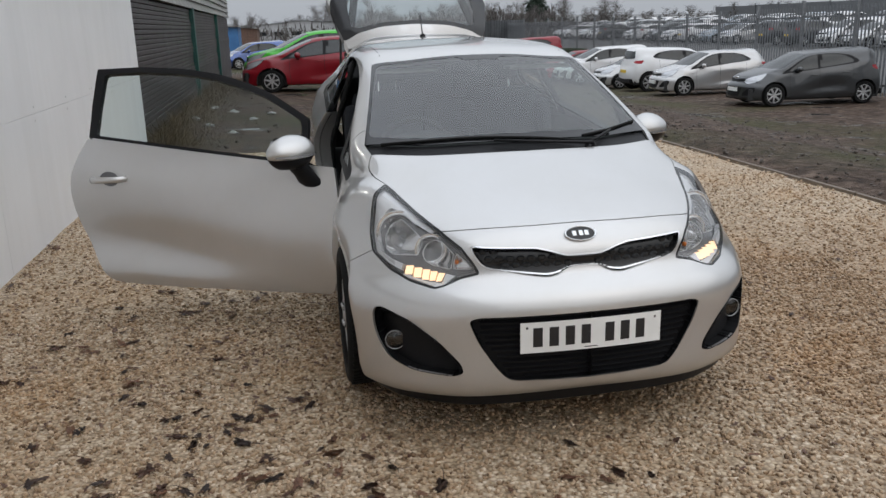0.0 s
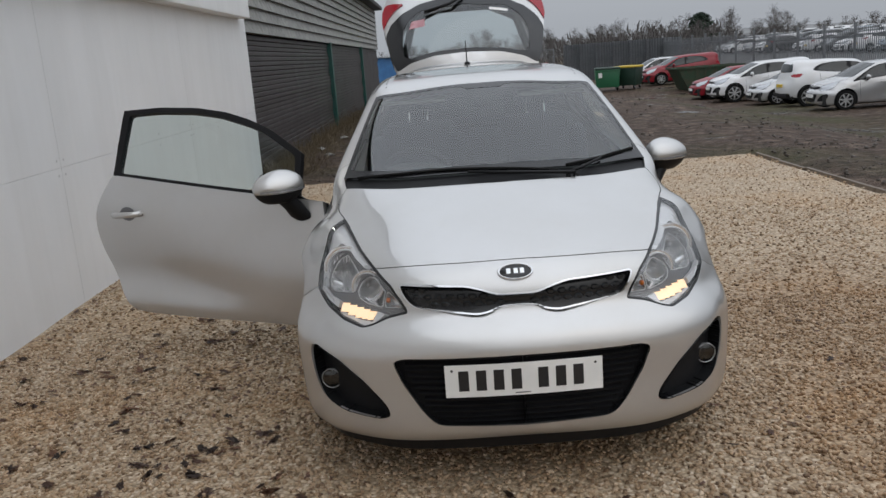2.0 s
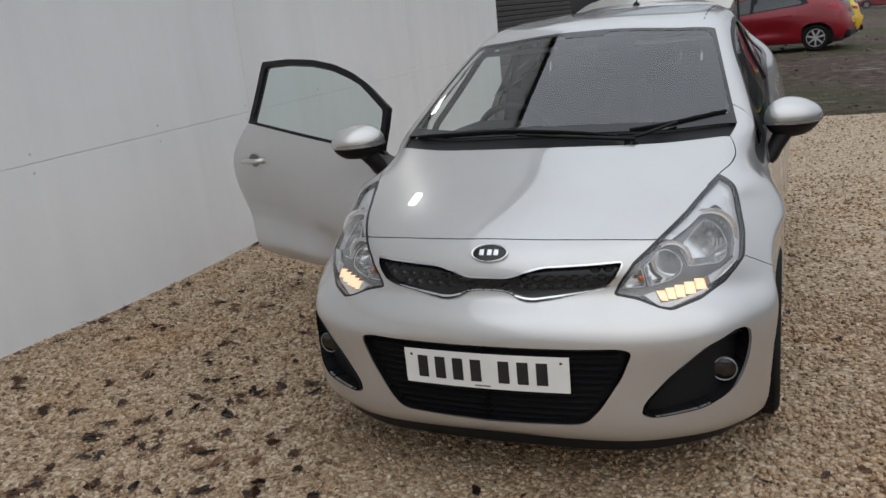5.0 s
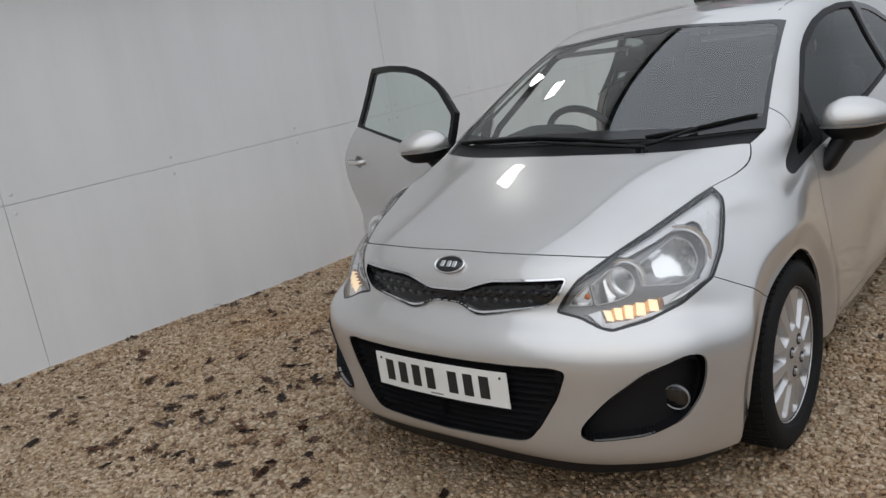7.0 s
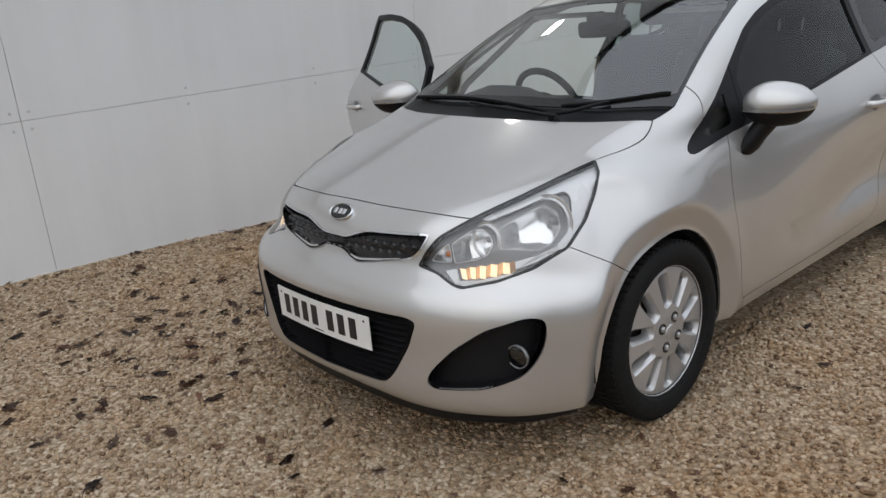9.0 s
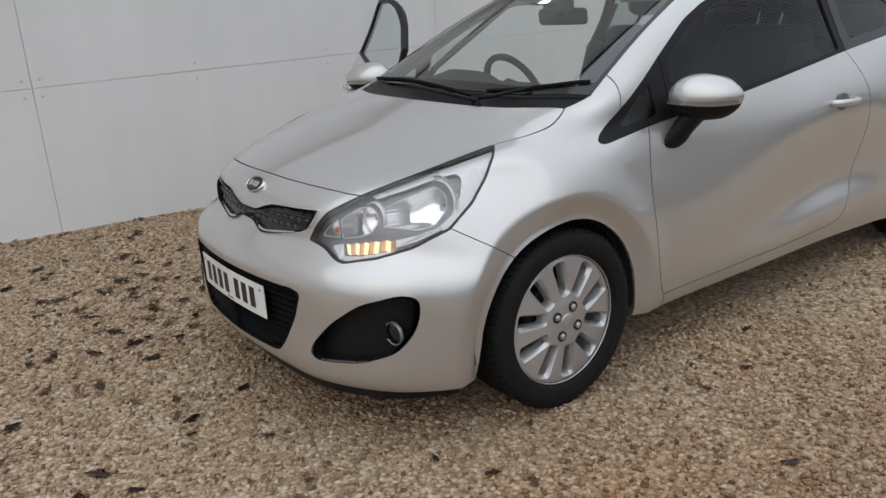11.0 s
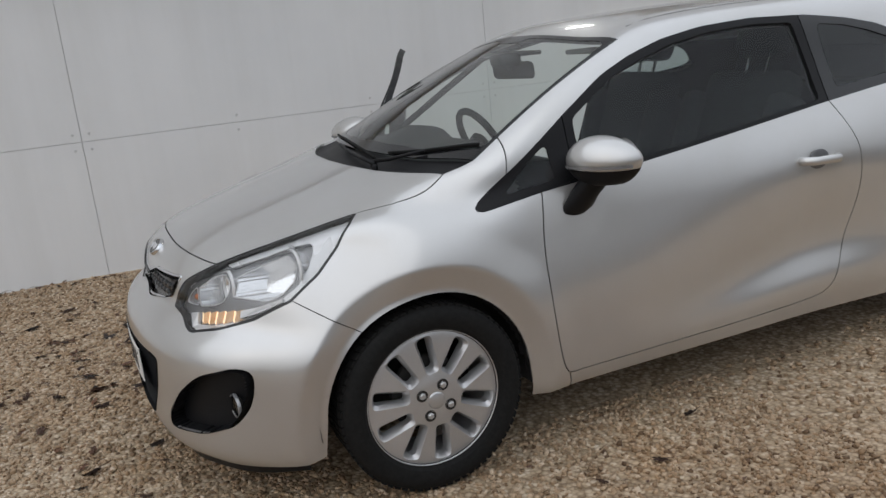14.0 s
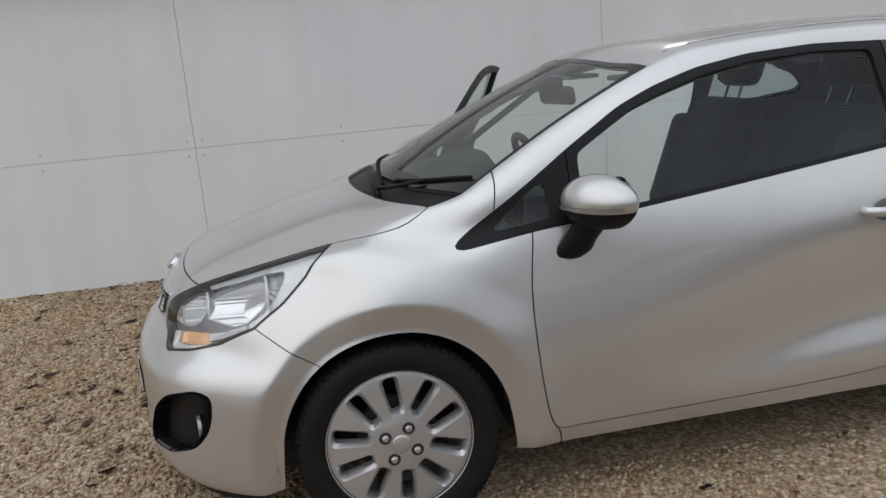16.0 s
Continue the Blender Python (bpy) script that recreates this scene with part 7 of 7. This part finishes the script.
def pine_tree(rng, h):
    root = empty("pine_tree")
    tagged(root, "dark evergreen pine on the skyline", "tree", group="skyline trees")
    b = bmesh.new()
    tube(b, [(0, 0, -1), (0, 0, h * .9)], h * .02, 6, h * .005)
    part("trunk", b, HAZED_BARK, root)
    b = bmesh.new()
    for k in range(900):
        t = rng.uniform(.3, 1) ** .8
        rad = h * .34 * math.sin(min(1, (1.12 - t) / .65) * math.pi / 2) * rng.uniform(.3, 1.05) * (.7 + .5 * abs(math.sin(9 * t)))
        a = rng.uniform(0, 6.28)
        c = Vector((math.cos(a) * rad, math.sin(a) * rad, h * t))
        for j in range(3):
            v = [b.verts.new(c + Vector((rng.gauss(0, 1), rng.gauss(0, 1), rng.gauss(0, .7))) * h * .028) for _ in range(3)]
            b.faces.new(v)
    part("crown", b, PINE, root)
    return root


rng = random.Random(11)
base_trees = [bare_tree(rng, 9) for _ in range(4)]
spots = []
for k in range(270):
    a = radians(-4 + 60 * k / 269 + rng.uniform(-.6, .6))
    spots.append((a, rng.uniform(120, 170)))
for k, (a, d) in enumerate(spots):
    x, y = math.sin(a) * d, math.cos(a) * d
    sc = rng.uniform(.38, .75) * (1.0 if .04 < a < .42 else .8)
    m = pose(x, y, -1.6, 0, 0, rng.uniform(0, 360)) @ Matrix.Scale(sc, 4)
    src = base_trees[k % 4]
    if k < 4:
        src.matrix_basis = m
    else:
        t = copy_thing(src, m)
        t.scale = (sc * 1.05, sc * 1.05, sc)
pt = pine_tree(rng, 7.2)
pt.matrix_basis = pose(41.8, 132, -1.8)
# hedge and scrub below the trees, and a far rise
bm = bmesh.new()
for k in range(22000):
    a = radians(rng.uniform(-8, 62))
    d = rng.uniform(118, 150)
    hgt = 2.4 + 2.0 * abs(noise.noise((a * 14, 0, 0))) + (1.8 if .10 < a < .33 else 0)
    c = Vector((math.sin(a) * d, math.cos(a) * d, -1.5 + hgt * rng.random() ** .7))
    v = [bm.verts.new(c + Vector((rng.gauss(0, .13), rng.gauss(0, .13), rng.gauss(0, .48)))) for _ in range(3)]
    bm.faces.new(v)
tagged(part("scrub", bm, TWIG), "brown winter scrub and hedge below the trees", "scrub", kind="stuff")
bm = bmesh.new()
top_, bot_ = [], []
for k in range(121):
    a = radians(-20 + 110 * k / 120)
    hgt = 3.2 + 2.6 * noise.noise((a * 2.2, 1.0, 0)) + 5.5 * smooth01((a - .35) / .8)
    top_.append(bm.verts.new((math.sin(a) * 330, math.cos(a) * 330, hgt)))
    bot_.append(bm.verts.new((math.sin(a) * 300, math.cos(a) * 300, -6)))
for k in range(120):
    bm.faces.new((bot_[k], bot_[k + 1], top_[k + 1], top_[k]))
tagged(part("backdrop", bm, HAZED_RISE, smooth=True), "hazy wooded rise in the distance", "hill", kind="structure")


# ---- loose gravel ----
def chips(name, zones, seed, label, stone=None, lie=None):
    """Many small angular stones lying on the ground, as one mesh."""
    rs = np.random.RandomState(seed)
    cube = np.array([(a, b, c) for a in (-1, 1) for b in (-1, 1) for c in (-1, 1)]) * .62
    tri = np.array([(0, 1, 3), (0, 3, 2), (4, 6, 7), (4, 7, 5), (0, 4, 5), (0, 5, 1), (2, 3, 7), (2, 7, 6), (0, 2, 6), (0, 6, 4), (1, 5, 7), (1, 7, 3)])
    px, py, pr = [], [], []
    for x0, x1, y0, y1, dens, r0, r1 in zones:
        n = int((x1 - x0) * (y1 - y0) * dens)
        x, y = rs.uniform(x0, x1, n), rs.uniform(y0, y1, n)
        keep = ~((np.abs(x) < .62) & (y > -.25) & (y < 2.9))
        px.append(x[keep])
        py.append(y[keep])
        pr.append((r0 + (r1 - r0) * rs.random(n) ** 1.6)[keep])
    x, y, r = np.concatenate(px), np.concatenate(py), np.concatenate(pr)
    n = len(x)
    sh = cube[None] * rs.uniform(.55, 1.30, (n, 8, 3)) * (r[:, None, None] * np.stack([rs.uniform(.8, 1.3, n), rs.uniform(.65, 1.0, n), rs.uniform(.5, .8, n)], 1)[:, None, :])
    a, b = rs.uniform(0, 6.28, n), rs.normal(0, .45, n)
    ca, sa, cb, sb = np.cos(a)[:, None], np.sin(a)[:, None], np.cos(b)[:, None], np.sin(b)[:, None]
    X, Y, Z = sh[..., 0], sh[..., 1], sh[..., 2]
    X, Z = X * cb - Z * sb, X * sb + Z * cb
    X, Y = X * ca - Y * sa, X * sa + Y * ca
    gz = np.array([(lie or pad_height)(u, v) for u, v in zip(x, y)])
    co = np.stack([X + x[:, None], Y + y[:, None], Z + (gz + r * rs.uniform(-.15, .45, n))[:, None]], 2).reshape(-1, 3)
    fc = (tri[None] + (np.arange(n) * 8)[:, None, None]).reshape(-1, 3)
    me = bpy.data.meshes.new(name)
    me.vertices.add(len(co))
    me.vertices.foreach_set("co", co.astype(np.float32).ravel())
    me.loops.add(len(fc) * 3)
    me.loops.foreach_set("vertex_index", fc.astype(np.int32).ravel())
    me.polygons.add(len(fc))
    me.polygons.foreach_set("loop_start", np.arange(0, len(fc) * 3, 3, dtype=np.int32))
    me.update()
    me.validate()
    me.materials.append(stone or PEBBLE)
    return tagged(new(name, me), label, "gravel", kind="stuff")


chips("gravel_chips", [(-2.78, 2.3, -1.95, 1.25, 2900, .0072, .0145), (2.3, 3.75, -1.0, 1.25, 1300, .008, .015), (-2.78, -.6, -4.6, -1.95, 1600, .008, .0155), (-.6, 2.3, -2.8, -1.95, 700, .009, .017),
                       (-2.78, 3.75, 1.25, 4.0, 750, .009, .016), (-2.78, 3.75, 4.0, 7.25, 260, .009, .016)], 5, "loose angular beige limestone chips covering the pad")

# ---- dead leaves ----
def leaf_material():
    """Wet brown to near-black leaf, each one a little different."""
    m, n, l, bs = material("wet_dead_leaf")
    info = n.new("ShaderNodeObjectInfo")
    tone = ramp(n, l, info.outputs["Random"], [(0.0, (0.034, 0.023, 0.019)), (0.4, (0.080, 0.042, 0.028)), (0.8, (0.15, 0.072, 0.043)), (1.0, (0.22, 0.11, 0.06))])
    f = noise_tex(n, l, coords(n, l), 60, 5)
    l.new(mixed(n, l, 1.0, tone, ramp(n, l, f.outputs[0], [(0.3, (0.55, 0.55, 0.55)), (0.7, (1.25, 1.2, 1.15))]), 'MULTIPLY'), bs.inputs["Base Color"])
    bs.inputs["Roughness"].default_value = 0.5
    bump(n, l, bs, f.outputs[0], 0.5, 0.004)
    return m


LEAF = leaf_material()


def leaf_outline(rng_, size):
    """A ragged, lobed outline with a long axis."""
    pts = 18
    lobes, turn_ = rng_.choice((3, 4, 5)), rng_.uniform(0, 6.28)
    out = []
    for k in range(pts):
        a = 2 * math.pi * k / pts
        r = size * (.62 + .38 * abs(math.cos(lobes * .5 * a + turn_)) + .35 * abs(math.cos(a))) * rng_.uniform(.62, 1.2)
        out.append(Vector((r * math.cos(a), r * math.sin(a) * .62, 0)))
    return out


def leaf_into(b, rng_, size, m=Matrix.Identity(4)):
    """Adds a limp, crumpled leaf to a mesh."""
    rim = leaf_outline(rng_, size)
    curl = size * .18
    c = b.verts.new(m @ Vector((0, 0, curl * .5)))
    inner = [b.verts.new(m @ (p * .5 + Vector((0, 0, rng_.uniform(.1, .9) * curl)))) for p in rim]
    outer = [b.verts.new(m @ (p + Vector((0, 0, rng_.uniform(-.1, .8) * curl)))) for p in rim]
    n = len(rim)
    for k in range(n):
        j = (k + 1) % n
        b.faces.new((c, inner[k], inner[j]))
        b.faces.new((inner[k], outer[k], outer[j], inner[j]))


def leaf_thing(rng_):
    """One wet leaf with its stalk."""
    b = bmesh.new()
    leaf_into(b, rng_, .025)
    bmesh.ops.solidify(b, geom=b.faces[:], thickness=.0015)
    tube(b, [(.02, 0, .006), (.045, .006, .006), (.062, .016, .003)], .0014, 5, .0008)
    ob = part("dead_leaf", b, LEAF, smooth=40)
    return tagged(ob, "dark brown wet dead leaf on the gravel", "leaf", group="dead leaves")


rl = random.Random(21)
kinds = [leaf_thing(rl) for _ in range(8)]
by_wall = [(-1.78, 0.37), (-1.74, 0.2), (-1.47, 0.01), (-1.53, -0.21), (-1.5, -0.36), (-1.32, -0.39), (-1.39, -0.47), (-1.51, -0.53), (-1.6, -0.61), (-1.73, -0.66), (-1.7, -0.75), (-1.82, -0.47),
           (-2.04, -0.33), (-2.37, 0.09), (-2.53, 0.21), (-2.75, 0.55), (-2.24, 0.3), (-1.69, -0.04), (-1.16, -0.65), (-0.97, -0.61), (-0.8, -0.71), (-0.83, -0.9), (-0.79, -0.96), (-1.03, -0.82),
           (-0.97, -0.98), (-1.36, -0.79), (-1.53, -0.77), (-1.62, -0.9), (-1.7, -0.99), (-1.68, -1.07), (-1.43, -1.03), (-1.31, -1.05), (-2.15, -0.64), (-1.01, -0.12), (-1.04, -0.17),
           (-1.25, 0.03), (-1.18, -0.23), (-1.41, 0.37), (-1.54, 0.58), (-1.91, 1.07), (-1.96, 0.92), (-2.19, 0.91), (-2.21, 0.71), (-1.63, 1.1), (-1.38, 0.66), (-0.6, -0.96), (-1.04, -1.05), (-1.69, -1.15)]
by_car = [(.08, -.77), (1.42, .58), (1.05, .66), (.80, -.53), (1.50, .24), (1.60, .77), (1.09, -.38), (.86, .96), (.83, -.17)]
heap = [(x, y, rl.choice((1, 2, 2, 3))) for x, y in by_wall] + [(x, y, 1) for x, y in by_car]
for k in range(150):
    u = rl.random()
    if u < .50:
        heap.append((rl.uniform(-2.7, -.75), rl.uniform(-1.9, 1.9), rl.choice((1, 1, 2))))
    elif u < .64:
        heap.append((-2.76 + .10 * rl.random(), rl.uniform(-2.6, 3.0), 1))
    elif u < .80:
        heap.append((rl.uniform(-1.1, .9), rl.uniform(-1.9, -.75), 1))
    else:
        heap.append((rl.uniform(.85, 2.4), rl.uniform(-.9, 3.0), 1))
count = 0
for x, y, many in heap:
    for j in range(many):
        spread = .028 if j else .006
        xx, yy = x + rl.gauss(0, spread), y + rl.gauss(0, spread)
        if count >= 298 or xx < -2.77 or (abs(xx) < .6 and yy > -.3):
            continue
        sc = rl.uniform(.65, 1.35) * (.75 if xx > .5 else 1.0)
        m = pose(xx, yy, pad_height(xx, yy) + .010, rl.uniform(-12, 12), rl.uniform(-12, 12), rl.uniform(0, 360))
        if count < 8:
            ob = kinds[count]
            ob.matrix_basis = m
        else:
            ob = copy_thing(kinds[count % 8], m)
        ob.scale = (sc, sc, sc)
        count += 1
# crumbs of leaf and bark between them
bm = bmesh.new()
for k in range(1200):
    u = rl.random()
    if u < .20:
        x, y = rl.gauss(-1.15, .28), rl.gauss(.55, .40)
    elif u < .66:
        x, y = rl.uniform(-2.75, -.65), rl.uniform(-1.9, 2.2)
    elif u < .80:
        x, y = -2.78 + abs(rl.gauss(0, .07)), rl.uniform(-3.0, 5.0)
    else:
        x, y = rl.uniform(-.8, 2.6), rl.uniform(-1.8, 2.8)
        if abs(x) < .8 and y > -.6:
            continue
    leaf_into(bm, rl, rl.uniform(.004, .015), pose(x, y, pad_height(x, y) + .010, rl.uniform(-20, 20), rl.uniform(-20, 20), rl.uniform(0, 360)))
tagged(part("leaf_crumbs", bm, LEAF), "small dark crumbs of dead leaf in the gravel", "leaf litter", kind="stuff")

# ---- litter and weeds along the unit ----
PAPER = grained("wet_paper", (0.5, 0.5, 0.49), (0.65, 0.65, 0.63), 40, 0.7)
for k, (x, y) in enumerate(((-1.75, 9.4), (-2.2, 10.6), (-1.5, 11.3), (-2.5, 11.8), (-1.9, 12.9), (-2.3, 13.8), (-1.2, 12.2), (6.2, 33.0), (7.4, 30.5))):
    b = bmesh.new()
    n_ = 9
    c = b.verts.new((0, 0, .07))
    ring = [b.verts.new((.10 * math.cos(6.283 * i / n_) * rl.uniform(.6, 1.3), .08 * math.sin(6.283 * i / n_) * rl.uniform(.6, 1.3), rl.uniform(0, .05))) for i in range(n_)]
    for i in range(n_):
        b.faces.new((c, ring[i], ring[(i + 1) % n_]))
    bmesh.ops.solidify(b, geom=b.faces[:], thickness=.003)
    tagged(part("litter", b, PAPER, loc=pose(x, y, ground_z(x, y) - .02, 0, 0, rl.uniform(0, 360))), "crumpled scrap of pale wet paper on the mud", "litter", group="litter")
WEED = grained("dead_weeds", (0.08, 0.06, 0.035), (0.16, 0.12, 0.07), 12, 0.9, bumps=0)
bm = bmesh.new()
for k in range(5200):
    y = 8.3 + 25 * rl.random() ** 1.5
    x = -2.85 + abs(rl.gauss(0, .42))
    if x > -1.3:
        continue
    h = rl.uniform(.06, .42) * max(.25, 1 - (x + 2.85) / 1.4)
    z = ground_z(x, y) - .05
    d = Vector((rl.gauss(0, .16), rl.gauss(0, .16), h))
    p = Vector((x, y, z))
    w = Vector((rl.uniform(-1, 1), rl.uniform(-1, 1), 0)).normalized() * .008
    v = [bm.verts.new(c) for c in (p - w, p + w, p + d)]
    bm.faces.new(v)
tagged(part("weeds", bm, WEED), "brown dead weeds along the foot of the unit", "weeds", kind="stuff")
# clods and stones on the mud
CLOD = grained("mud_clod", (0.04, 0.031, 0.024), (0.13, 0.105, 0.085), 18, 0.6)
chips("clods", [(4.05, 9.5, -1.5, 9.0, 11, .010, .045), (4.05, 13, 9.0, 16, 5, .012, .05), (-2.3, 12, 7.6, 14, 6, .012, .05), (-2.3, 12, 14, 26, 2.5, .02, .06), (4.0, 5.2, -2.0, 8.0, 40, .006, .03)], 9,
      "clods and stones strewn over the mud", CLOD, lambda x, y: yard_height(x, y) - .004)
